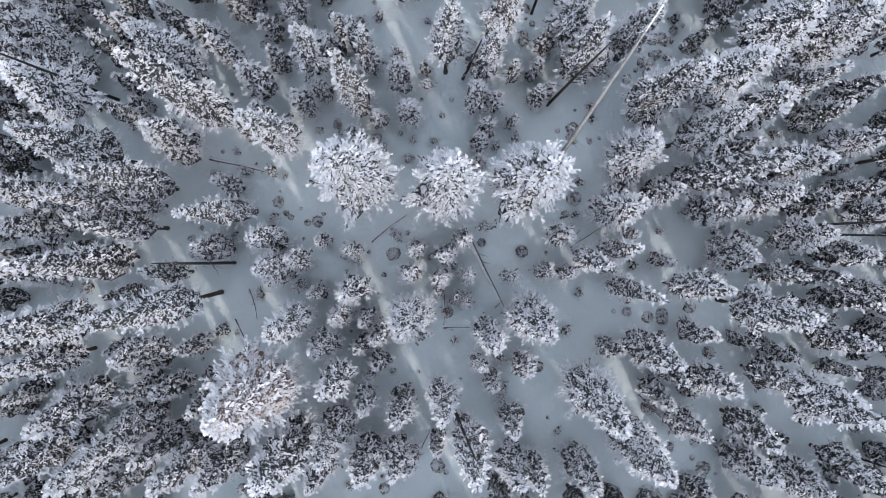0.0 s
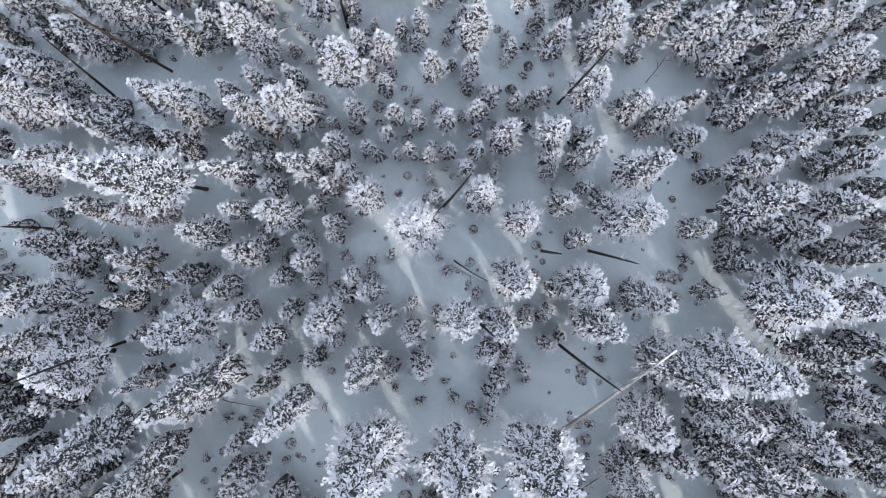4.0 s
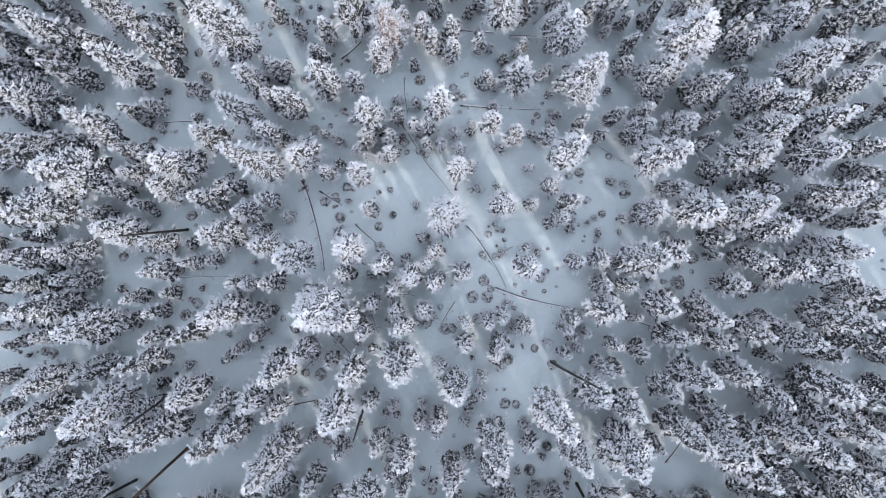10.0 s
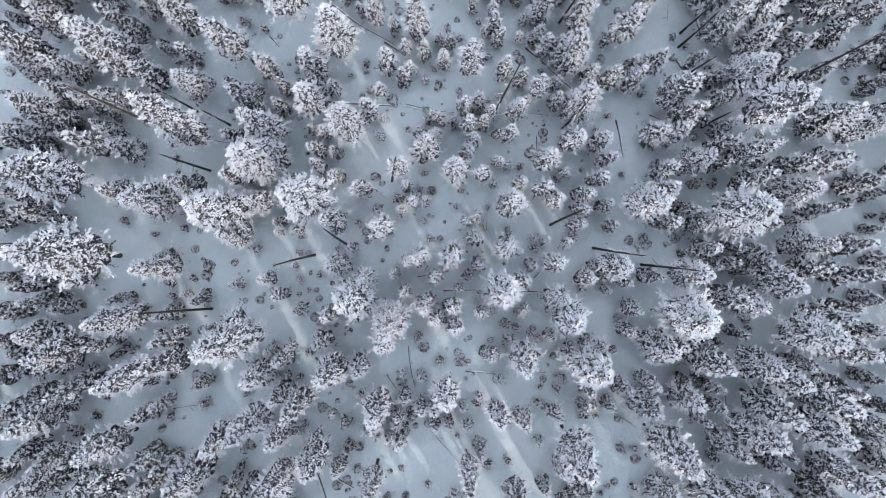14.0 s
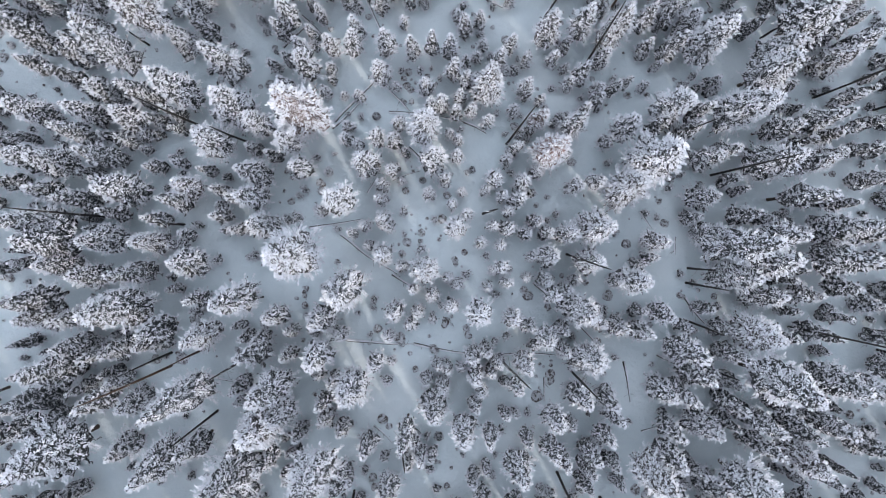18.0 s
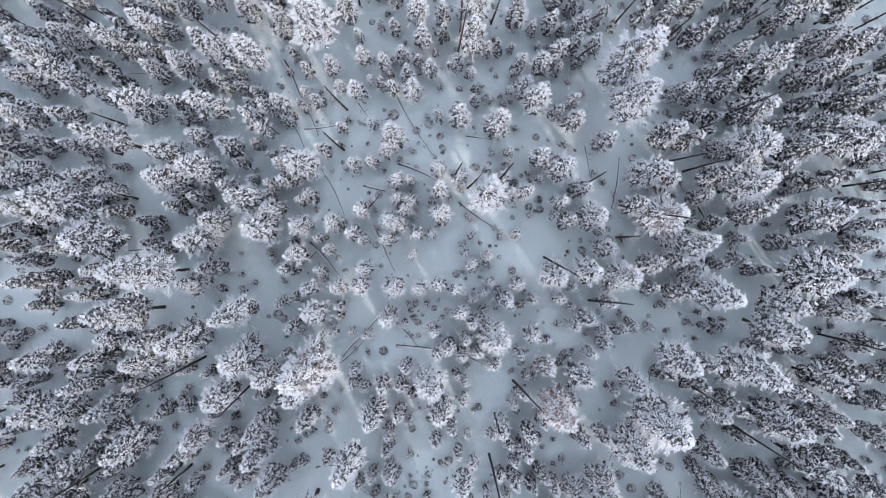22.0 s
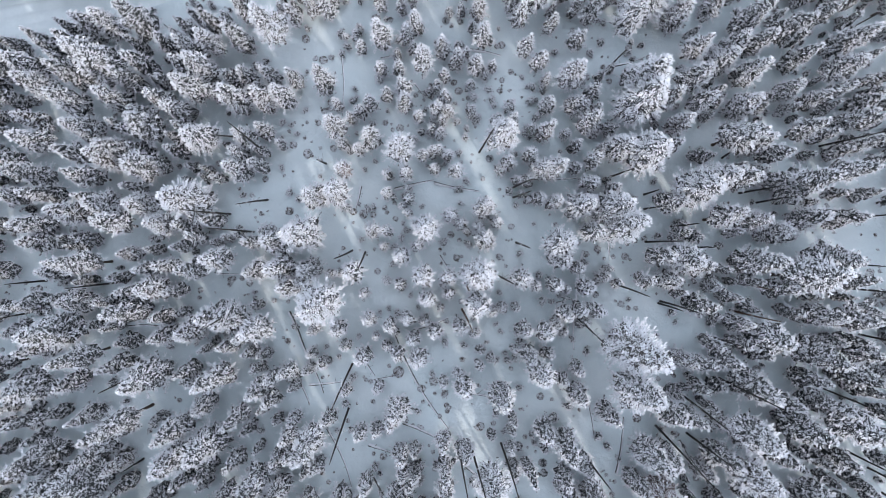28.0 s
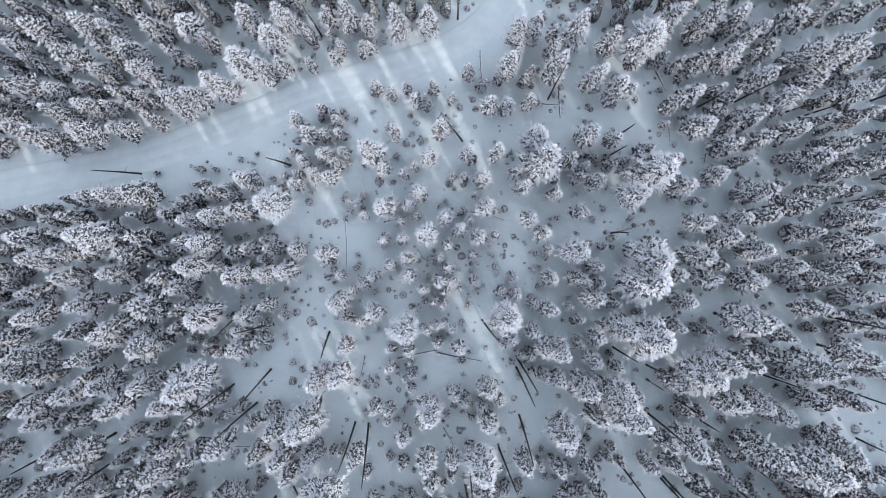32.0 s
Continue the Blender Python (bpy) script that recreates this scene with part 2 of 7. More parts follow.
def build_road():
    """A snowed-in forest road: a level strip with two shallow wheel tracks and low ploughed edges."""
    across = [(-2.5, -0.04), (-2.2, 0.14), (-1.8, 0.10), (-1.2, 0.08), (-1.0, 0.035), (-0.7, 0.035), (-0.5, 0.08), (0.5, 0.08), (0.7, 0.035), (1.0, 0.035), (1.2, 0.08), (1.8, 0.10), (2.2, 0.14), (2.5, -0.04)]
    line = []
    for (ax, ay), (bx, by) in zip(ROAD, ROAD[1:]):
        k = max(2, int(math.hypot(bx - ax, by - ay) / 1.0))
        line += [(ax + (bx - ax) * i / k, ay + (by - ay) * i / k) for i in range(k)]
    pts = np.array(line)
    for _ in range(12):
        pts[1:-1] = (pts[:-2] + 2 * pts[1:-1] + pts[2:]) / 4
    verts, faces = [], []
    for i, (x, y) in enumerate(pts):
        a, b = pts[max(0, i - 1)], pts[min(len(pts) - 1, i + 1)]
        t = Vector((b[0] - a[0], b[1] - a[1])).normalized()
        for s, h in across:
            px, py = x - t.y * s, y + t.x * s
            verts.append((px, py, ground(px, py) + h + 0.03 * noise.noise((px * 0.8, py * 0.8, 1))))
    m = len(across)
    for i in range(len(pts) - 1):
        for j in range(m - 1):
            faces.append((i * m + j, i * m + j + 1, (i + 1) * m + j + 1, (i + 1) * m + j))
    faces = [tuple(reversed(f)) for f in faces]
    tagged(new("road", mesh_from("road", verts, faces, [MAT_ROAD], smooth=True)), "snow-covered forest road with faint wheel tracks", "road", kind="structure")


build_road()


# ---- trees ----
class Shape:
    """Collects faces for one mesh."""

    def __init__(self):
        self.v, self.f, self.s = [], [], []

    def tuft(self, p, o, size, rng, wide=0.29):
        """A finger of rimed needles: a small blunt wedge that widens the way o."""
        o = o.normalized()
        side = o.cross(Vector((0.3, 0.2, 1)) if abs(o.z) < 0.9 else Vector((1, 0, 0))).normalized()
        turn = rng.uniform(-0.6, 0.6)
        side = side * math.cos(turn) + side.cross(o) * math.sin(turn)
        b = len(self.v)
        w = size * wide * rng.uniform(0.75, 1.35)
        self.v += [p - o * size * 0.25, p + o * size * rng.uniform(0.7, 1.15) - side * w, p + o * size * rng.uniform(0.7, 1.15) + side * w]
        self.f.append((b, b + 1, b + 2))
        self.s.append(0)

    def tube(self, path, radii, sides=6, slot=0, closed=True):
        b = len(self.v)
        for i, (p, r) in enumerate(zip(path, radii)):
            d = (path[min(i + 1, len(path) - 1)] - path[max(i - 1, 0)]).normalized()
            side = d.cross(Vector((0, 1, 0)) if abs(d.y) < 0.9 else Vector((1, 0, 0))).normalized()
            up = d.cross(side)
            for k in range(sides):
                a = 6.28318 * k / sides
                self.v.append(p + side * (r * math.cos(a)) + up * (r * math.sin(a)))
        for i in range(len(path) - 1):
            for k in range(sides):
                q = b + i * sides
                self.f.append((q + k, q + (k + 1) % sides, q + sides + (k + 1) % sides, q + sides + k))
                self.s.append(slot)
        if closed:
            self.f.append(tuple(b + k for k in reversed(range(sides))))
            self.f.append(tuple(b + (len(path) - 1) * sides + k for k in range(sides)))
            self.s += [slot, slot]

    def mesh(self, name, materials, smooth=False):
        me = mesh_from(name, self.v, self.f, materials, self.s, smooth)
        if name in ("needles", "snow"):
            stem_places(me, np.array([tuple(p) for p in self.v]))
        return me


def pine_shapes(d, h, seed, bare=0.2, fingers=700, plain=False):
    """Trunk, needle crown and snow load of a pine of crown width d and height h."""
    rng = random.Random(seed)
    trunk, crown, snow = Shape(), Shape(), Shape()
    r0 = 0.045 + 0.008 * h
    bend = Vector((rng.uniform(-1, 1), rng.uniform(-1, 1), 0)) * 0.012 * h
    axis = lambda u: Vector((0, 0, h * u)) + bend * math.sin(u * 3.1)
    trunk.tube([axis(u) - Vector((0, 0, 0.3 if u == 0 else 0)) for u in (0, 0.03, 0.2, 0.45, 0.7, 0.9, 0.985)], [r0 * k for k in (1.35, 1.0, 0.9, 0.68, 0.45, 0.2, 0.05)], 6)
    R, tall = d / 2, h * (1 - bare)
    round_off = 0.60 if d > 2.3 else 0.50
    reach = lambda u: R * max(0.02, 1 - u) ** round_off * min(1.0, 0.5 + u * 3.0)
    place = Vector((rng.uniform(0, 90), rng.uniform(0, 90), rng.uniform(0, 90)))
    # boughs of uneven length: broad lobes and smaller knobs
    swell = lambda a, u: 1.0 + 0.42 * noise.noise(place + Vector((math.cos(a) * 0.9, math.sin(a) * 0.9, u * tall * 0.38))) + 0.26 * noise.noise(place + Vector((math.cos(a) * R * 1.2, math.sin(a) * R * 1.2, u * tall * 0.9)))
    # inner mass of boughs, lumpy, a little inside the finger tips
    sides, rings = (8, 5) if plain else (16, 12) if d > 4.2 else (13, 9) if d > 2.4 else (10, 6)
    for i in range(rings + 1):
        u = i / rings
        for k in range(sides):
            a = 6.2832 * (k + 0.5 * (i % 2)) / sides + rng.uniform(-0.12, 0.12)
            r = reach(u) * swell(a, u) * rng.uniform(0.52, 0.88) * (0.1 if i == rings else 1.0)
            crown.v.append(axis(bare + (1 - bare) * u) + Vector((math.cos(a) * r, math.sin(a) * r, (rng.uniform(-0.4, 0.4) * tall / rings if i < rings else 0) - 0.14 * r)))
    for i in range(rings):
        for k in range(sides):
            q, e = i * sides, (k + 1) % sides
            crown.f += [(q + k, q + e, q + sides + e), (q + k, q + sides + e, q + sides + k)] if (i + k) % 2 else [(q + k, q + e, q + sides + k), (q + e, q + sides + e, q + sides + k)]
            crown.s += [0, 0]
    # limbs that radiate from the stem, each with a ridge of snowy fingers along its outer part and dark gaps beside it
    size = 0.145 + 0.0165 * d
    per = 8 if d < 2.4 else 12
    weights = np.cumsum([0.8 * reach((i + 0.5) / 60) + 0.16 * R for i in range(60)])
    count = max(6, fingers // per)
    for n in range(count):
        cell = float(np.interp((n + rng.random()) / count * weights[-1], weights, np.arange(1, 61)))
        u = min(1.0, max(0.0, cell / 60))
        a = n * 2.39996 + rng.uniform(-0.25, 0.25)
        out = Vector((math.cos(a), math.sin(a), 0))
        aside = Vector((-out.y, out.x, 0))
        length = reach(u) * swell(a, u) * (rng.uniform(0.64, 0.88) if n % 4 == 0 else rng.uniform(0.90, 1.06))
        base = axis(bare + (1 - bare) * u)
        tip = base + out * length + Vector((0, 0, -0.14 * length))
        laden = rng.random() < 0.92 + 0.08 * min(1.0, 1.4 * u)
        ridge = max(0.35 * length, min(length, 0.55 + 0.10 * d))
        for s in range(per):
            f = ((s + rng.random()) / per) ** 0.8
            spread = rng.choice((-1, 1)) * rng.uniform(0.0, 0.9) * (1.15 - 0.5 * f)
            way = out + aside * spread + Vector((0, 0, rng.uniform(-0.1, 0.5) + 0.4 * u))
            p = tip - out * ridge * (1 - f) + aside * spread * (0.05 + 0.014 * d) + Vector((0, 0, 0.14 * ridge * (1 - f) + rng.uniform(-0.06, 0.08)))
            (snow if laden else crown).tuft(p if laden else p - Vector((0, 0, size * 0.4)), way, size * rng.uniform(0.75, 1.3), rng)
        if length > 1.2 and n % 12 == 0:
            trunk.tube([base, base.lerp(tip, 0.5) + Vector((0, 0, 0.04 * length)), base.lerp(tip, 0.9)], [0.045, 0.03, 0.012], 3, closed=False)
    for i in range(14 if plain else 30):
        o = Vector((rng.uniform(-1, 1), rng.uniform(-1, 1), rng.uniform(0.4, 1.6)))
        (snow if i % 5 else crown).tuft(axis(1.0) + Vector((o.x, o.y, -1.0)) * size * 0.9, o, size * 1.1, rng)
    return trunk, crown, snow


def dome(s, x, y, z, r, h, rng, sides=8, rings=3):
    """A low rounded cushion of frosted twigs on the snow."""
    b = len(s.v)
    for i in range(rings):
        u = i / rings
        for k in range(sides):
            a = 6.2832 * (k + 0.5 * (i % 2)) / sides
            w = r * math.cos(u * 1.45) * rng.uniform(0.82, 1.12)
            s.v.append(Vector((x + math.cos(a) * w, y + math.sin(a) * w, z - 0.05 + h * math.sin(u * 1.5) * rng.uniform(0.85, 1.15))))
    s.v.append(Vector((x, y, z + h * rng.uniform(0.9, 1.1))))
    for i in range(rings):
        for k in range(sides):
            q, e = b + i * sides, (k + 1) % sides
            if i == rings - 1:
                s.f.append((q + k, q + e, b + rings * sides))
            else:
                s.f.append((q + k, q + e, q + sides + e, q + sides + k))
            s.s.append(0)


def shrub_mesh(d, h, seed):
    """A low frosted bush: a cushion with small tufts standing out of it."""
    rng = random.Random(seed)
    s = Shape()
    R = d / 2
    dome(s, 0, 0, 0, R * 0.92, h * 0.86, rng, 12, 4)
    n = 240
    for i in range(n):
        u = (i + 0.5) / n
        a = i * 2.39996
        cz = 1 - u * 0.98
        cr = math.sqrt(1 - cz * cz)
        o = Vector((math.cos(a) * cr, math.sin(a) * cr, cz))
        p = Vector((o.x * R * 0.86, o.y * R * 0.86, 0.03 + o.z * h * 0.8)) * rng.uniform(0.85, 1.05)
        s.tuft(p, o + Vector((rng.uniform(-0.4, 0.4), rng.uniform(-0.4, 0.4), 0.3)), 0.10 * d, rng, 0.28)
    return s.mesh("shrub", [MAT_SHRUB])


# crown width, height, share of bare trunk
KINDS = [
    (6.0, 20.0, 0.30), (5.2, 20.0, 0.30), (5.0, 15.0, 0.22), (4.5, 17.0, 0.28), (4.4, 11.0, 0.15), (4.0, 20.0, 0.30), (3.9, 14.0, 0.22), (3.7, 9.0, 0.12), (3.4, 16.0, 0.26), (3.3, 11.5, 0.18),
    (3.2, 7.5, 0.10), (2.8, 13.0, 0.20), (2.7, 9.5, 0.14), (2.6, 6.5, 0.10), (2.2, 8.5, 0.12), (2.2, 4.6, 0.06), (1.8, 5.5, 0.08), (1.8, 3.0, 0.04), (1.4, 3.2, 0.05), (1.4, 1.7, 0.03),
]
grown, rooted = {}, []
CROWN = 1.04          # crowns reach a little past their bright part
WORDS = {
    "tall_pine": "tall snow-laden pine with a long bare trunk and frosted crown",
    "pine_tree": "snow-covered pine with a dense frosted crown in deep snow",
    "slender_pine": "slender snow-covered pine with a narrow pointed crown",
    "broad_pine": "broad snow-laden pine with a wide rounded crown",
    "bushy_pine": "short bushy pine thickly coated with snow",
    "young_pine": "small bushy young pine coated with snow",
    "low": "low rounded frosted bush half buried in snow",
    "red": "dying pine with reddish needles under thin frost",
}
place_rng = random.Random(7)


def standing(x, y, h, turn=None, lean=0.02, sx=1.0, sz=1.0):
    a = place_rng.uniform(0, 360) if turn is None else turn
    return pose(x, y, ground(x, y) - 0.05, place_rng.gauss(0, lean) * 57, place_rng.gauss(0, lean) * 57, a) @ Matrix.Diagonal((sx, sx, sz, 1))


def thing(key, m, build):
    """The first of a kind is built, the rest are copies of it."""
    if key not in grown:
        grown[key] = build()
        grown[key].matrix_basis = m
        return grown[key]
    ob = copy_thing(grown[key], Matrix.Identity(4))
    ob.matrix_basis = m
    return ob


def pine(x, y, h, d, red=False):
    """One tree at its place, of height h and crown width d."""
    d *= CROWN
    rooted.append((x, y, d))
    if d < 1.15:
        v = place_rng.randrange(4)

        def bush():
            return tagged(new("shrub", shrub_mesh(0.9, 0.8, 900 + v)), WORDS["low"], "bush", "bushes in the snow")

        return thing(("bush", v), standing(x, y, h, sx=d / 0.9, sz=max(0.5, d) / 0.9), bush)
    k, v = kind_of(h, d)
    D, H, bare = KINDS[k]
    name = name_of(k)
    words = "red" if red else name

    def tree():
        trunk, crown, snow = shapes_of(k, v)
        root = new(name)
        part("trunk", trunk.mesh("trunk", [MAT_BARK], True), root)
        tagged(part("crown", crown.mesh("needles", [MAT_RED if red else MAT_NEEDLES]), root, "dark frosted needles"), kind="stuff")
        tagged(part("snow_load", snow.mesh("snow", [MAT_SNOW]), root, "white snow clumps"), kind="stuff")
        return tagged(root, WORDS[words], name.replace("_", " "), name.replace("_", " ") + "s")

    return thing((k, v, red), standing(x, y, h, sx=d / D, sz=h / H), tree)


def kind_of(h, d):
    k = min(range(len(KINDS)), key=lambda i: abs(math.log(KINDS[i][0] / d)) * 1.5 + abs(math.log(KINDS[i][1] / h)))
    return k, place_rng.randrange(3 if KINDS[k][0] < 4.2 else 2)


shaped = {}


def shapes_of(k, v):
    """Variants 0 to 2 stand alone, 4 to 6 are the lighter ones of the packed forest, 8 and 9 the plainest."""
    if (k, v) not in shaped:
        D, H, bare = KINDS[k]
        fingers = int((220 + 116 * D ** 1.82) * (0.10 if v == 9 else 0.42 if v == 8 else 0.70 if v > 3 else 1.0))
        shaped[k, v] = pine_shapes(D, H, 31 * k + v, bare * (0.95 if v % 2 and v < 8 and H > 8 else 0.35), fingers, v in (8, 9))
    return shaped[k, v]


forest, sick = [], []


def stand(trees):
    """Trees to be placed one by one, once all are known."""
    forest.extend(trees)


def dying(trees):
    sick.extend(trees)


def name_of(k):
    D, H, bare = KINDS[k]
    return "young_pine" if D < 2.0 else "tall_pine" if H >= 14 else "slender_pine" if H / D > 3.4 else "broad_pine" if D > 3.5 else "bushy_pine" if H / D < 2.6 else "pine_tree"


def plant(most=298):
    """The trees that the flight passes nearest stand as things of their own; past the most of a kind they join the packed forest."""
    for x, y, h, d in sick:
        pine(x, y, h, d, True)
    tally = {}
    for x, y, h, d in sorted(forest, key=lambda row: abs(row[0])):
        name = "shrub" if d * CROWN < 1.15 else name_of(kind_of(h, d * CROWN)[0])
        tally[name] = tally.get(name, 0) + 1
        if tally[name] <= most:
            pine(x, y, h, d)
        else:
            woods([(x, y, h, d)])


beyond = []


def woods(trees):
    """Trees of the packed forest, joined into one mass at the end."""
    beyond.extend((x, y, h, d * CROWN) for x, y, h, d in trees)
    rooted.extend((x, y, d * CROWN) for x, y, h, d in trees)


def join_woods(name, label, trees, thin=False):
    """All these trees as one mesh; thin: with few needles, for where nobody looks closely."""
    arrays = {}
    verts, loops, starts, totals, slots, base, at = [], [], [], [], [], 0, 0
    stems = []
    for x, y, h, d in trees:
        k, v = kind_of(h, max(d, 1.3))
        v = (9 if KINDS[k][0] > 2.4 else 8) if thin else v + 4
        if (k, v) not in arrays:
            rows = []
            for slot, shape in enumerate(shapes_of(k, v)):
                size = np.array([len(f) for f in shape.f])
                rows.append((np.array([tuple(p) for p in shape.v]), np.array([i for f in shape.f for i in f]), size, slot))
            arrays[k, v] = rows
        m = np.array(standing(x, y, h, sx=d / KINDS[k][0], sz=h / KINDS[k][1]))
        for points, index, size, slot in arrays[k, v]:
            stems.append(points + np.array((0, 0, 7.3 * (len(stems) // 3))))
            verts.append(points @ m[:3, :3].T + m[:3, 3])
            loops.append(index + base)
            starts.append(np.concatenate(([0], np.cumsum(size)[:-1])) + at)
            totals.append(size)
            slots.append(np.full(len(size), slot))
            base, at = base + len(points), at + len(index)
    me = bpy.data.meshes.new(name)
    verts, loops, starts, slots = np.concatenate(verts), np.concatenate(loops), np.concatenate(starts), np.concatenate(slots)
    me.vertices.add(len(verts))
    me.vertices.foreach_set("co", verts.ravel())
    me.loops.add(len(loops))
    me.loops.foreach_set("vertex_index", loops)
    me.polygons.add(len(starts))
    me.polygons.foreach_set("loop_start", starts)
    for m in (MAT_BARK, MAT_NEEDLES, MAT_SNOW):
        me.materials.append(m)
    me.polygons.foreach_set("material_index", slots)
    me.update(calc_edges=True)
    stem_places(me, np.concatenate(stems))
    return tagged(new(name, me), label, "forest", kind="stuff")


def snag_parts(h, seed, wood, twigs):
    """A dead standing trunk with a broken top and bare limbs."""
    rng = random.Random(seed)
    trunk, limbs = Shape(), Shape()
    r0 = 0.065 + 0.0048 * h
    bend = Vector((rng.uniform(-1, 1), rng.uniform(-1, 1), 0)) * 0.015 * h
    axis = lambda u: Vector((0, 0, h * u)) + bend * u * u
    us = (0, 0.04, 0.25, 0.5, 0.75, 0.93, 1.0)
    trunk.tube([axis(u) - Vector((0, 0, 0.3 if u == 0 else 0)) for u in us], [r0 * k for k in (1.3, 1.0, 0.92, 0.78, 0.58, 0.42, 0.15)], 7)
    for i in range(twigs):
        u = rng.uniform(0.35, 0.97)
        a = rng.uniform(0, 6.28)
        out = Vector((math.cos(a), math.sin(a), rng.uniform(-0.3, 0.35)))
        L = rng.uniform(0.5, 1.6) * (1.15 - u)
        p = axis(u)
        mid = p + out * L * 0.55 + Vector((0, 0, rng.uniform(-0.1, 0.1)))
        end = p + out * L * rng.uniform(0.9, 1.2) + Vector((rng.uniform(-0.2, 0.2), rng.uniform(-0.2, 0.2), rng.uniform(-0.3, 0.2)))
        limbs.tube([p, mid, end], [0.035, 0.024, 0.010], 3, closed=False)
    root = new("dead_tree")
    part("trunk", trunk.mesh("dead_trunk", [wood], True), root)
    if twigs:
        tagged(part("twig_mass", limbs.mesh("dead_branches", [MAT_GREY], False), root, "bare snow-dusted twigs"), kind="stuff")
    return root


SNAGS = [(16.0, MAT_CHAR, 22, "black charred standing dead tree with snowy twigs"), (16.0, MAT_CHAR, 4, "black charred bare trunk standing in snow"), (16.0, MAT_ORANGE, 24, "dead standing tree with bare reddish-brown wood"), (5.0, MAT_CHAR, 3, "broken charred stump trunk standing in snow")]


def snag(x, y, h, lx=0.0, ly=0.0, red=0):
    """A dead trunk with its foot at x, y; lx, ly: how far its top stands off to the side."""
    k = 3 if h < 5.5 else 2 if red else 0 if place_rng.random() < 0.5 else 1
    H, wood, twigs, words = SNAGS[k]
    v = place_rng.randrange(3)
    z = (Vector((lx, ly, h))).normalized()
    a = place_rng.uniform(0, 6.28)
    across = Vector((math.cos(a), math.sin(a), 0))
    ux = (across - z * across.dot(z)).normalized()
    uy = z.cross(ux)
    s = h / H
    m = Matrix(((ux.x, uy.x, z.x * s, x), (ux.y, uy.y, z.y * s, y), (ux.z, uy.z, z.z * s, ground(x, y) - 0.05), (0, 0, 0, 1)))
    return thing(("snag", k, v), m, lambda: tagged(snag_parts(H, 500 + 10 * k + v, wood, twigs), words, "dead tree", "standing dead trees"))


def snags(rows):
    for row in rows:
        snag(*row)


def logs(rows):
    for row in rows:
        log(*row)


def pale_logs(rows):
    for row in rows:
        log(*row, MAT_GREY, "long pale debarked trunk lying on the snow")


def log(ax, ay, bx, by, w, wood_mat=None, words="fallen dead trunk partly buried in snow"):
    """A fallen trunk that dips in and out of the snow, with snow along its top and the stubs of its limbs."""
    rng = random.Random(int(ax * 100 + by * 10))
    w = min(max(w * 0.72, 0.17), 0.46)
    long = math.hypot(bx - ax, by - ay)
    n = max(4, int(long / 0.8))
    path = []
    bow, kink, seed = rng.uniform(-0.05, 0.05), rng.uniform(-0.015, 0.015), rng.uniform(0, 99)
    for i in range(n + 1):
        u = i / n
        off = bow * math.sin(3.14 * u) + kink * math.sin(9.4 * u)
        x, y = ax + (bx - ax) * u - (by - ay) * off + rng.uniform(-0.05, 0.05), ay + (by - ay) * u + (bx - ax) * off + rng.uniform(-0.05, 0.05)
        path.append(Vector((x, y, ground(x, y) + w * (0.20 + 0.75 * noise.noise((u * long * 0.35, seed, 0.0))))))
    for _ in range(2):
        path = [path[0]] + [(path[i - 1] + path[i] + path[i + 1]) / 3 for i in range(1, n)] + [path[-1]]
    origin = path[0].copy()
    path = [p - origin for p in path]
    wood, cap = Shape(), Shape()
    radii = [w * 0.5 * (1 - 0.6 * i / n) * rng.uniform(0.92, 1.08) for i in range(n + 1)]
    wood.tube(path, radii, 8)
    along = (path[-1] - path[0]).normalized()
    side = Vector((-along.y, along.x, 0))
    for _ in range(rng.randint(2, 3 + int(long / 2.5))):
        i = rng.randrange(1, n)
        o = side * rng.choice((-1, 1)) * rng.uniform(0.5, 1.0) + along * rng.uniform(0.1, 0.8) + Vector((0, 0, rng.uniform(0.0, 0.35)))
        reach = rng.uniform(0.35, 1.1) * (0.5 + w)
        wood.tube([path[i], path[i] + o * reach * 0.6 + Vector((0, 0, 0.03)), path[i] + o * reach], [radii[i] * 0.32, 0.022, 0.010], 4, closed=False)
    lean = side * w * rng.choice((-0.30, 0.30)) * rng.uniform(0.6, 1.2)
    cap.tube([p + (lean + Vector((0, 0, w * 0.25))) * (1 - 0.6 * i / n) for i, p in enumerate(path)], [r * rng.uniform(0.6, 1.05) for r in radii], 7)
    root = tagged(new("fallen_log"), words, "fallen log", "fallen logs")
    root.location = origin
    part("trunk", wood.mesh("log", [wood_mat or MAT_LOG], True), root)
    part("snow_cap", cap.mesh("log_snow", [MAT_CAP], True), root, "soft snow along the top")
    return root


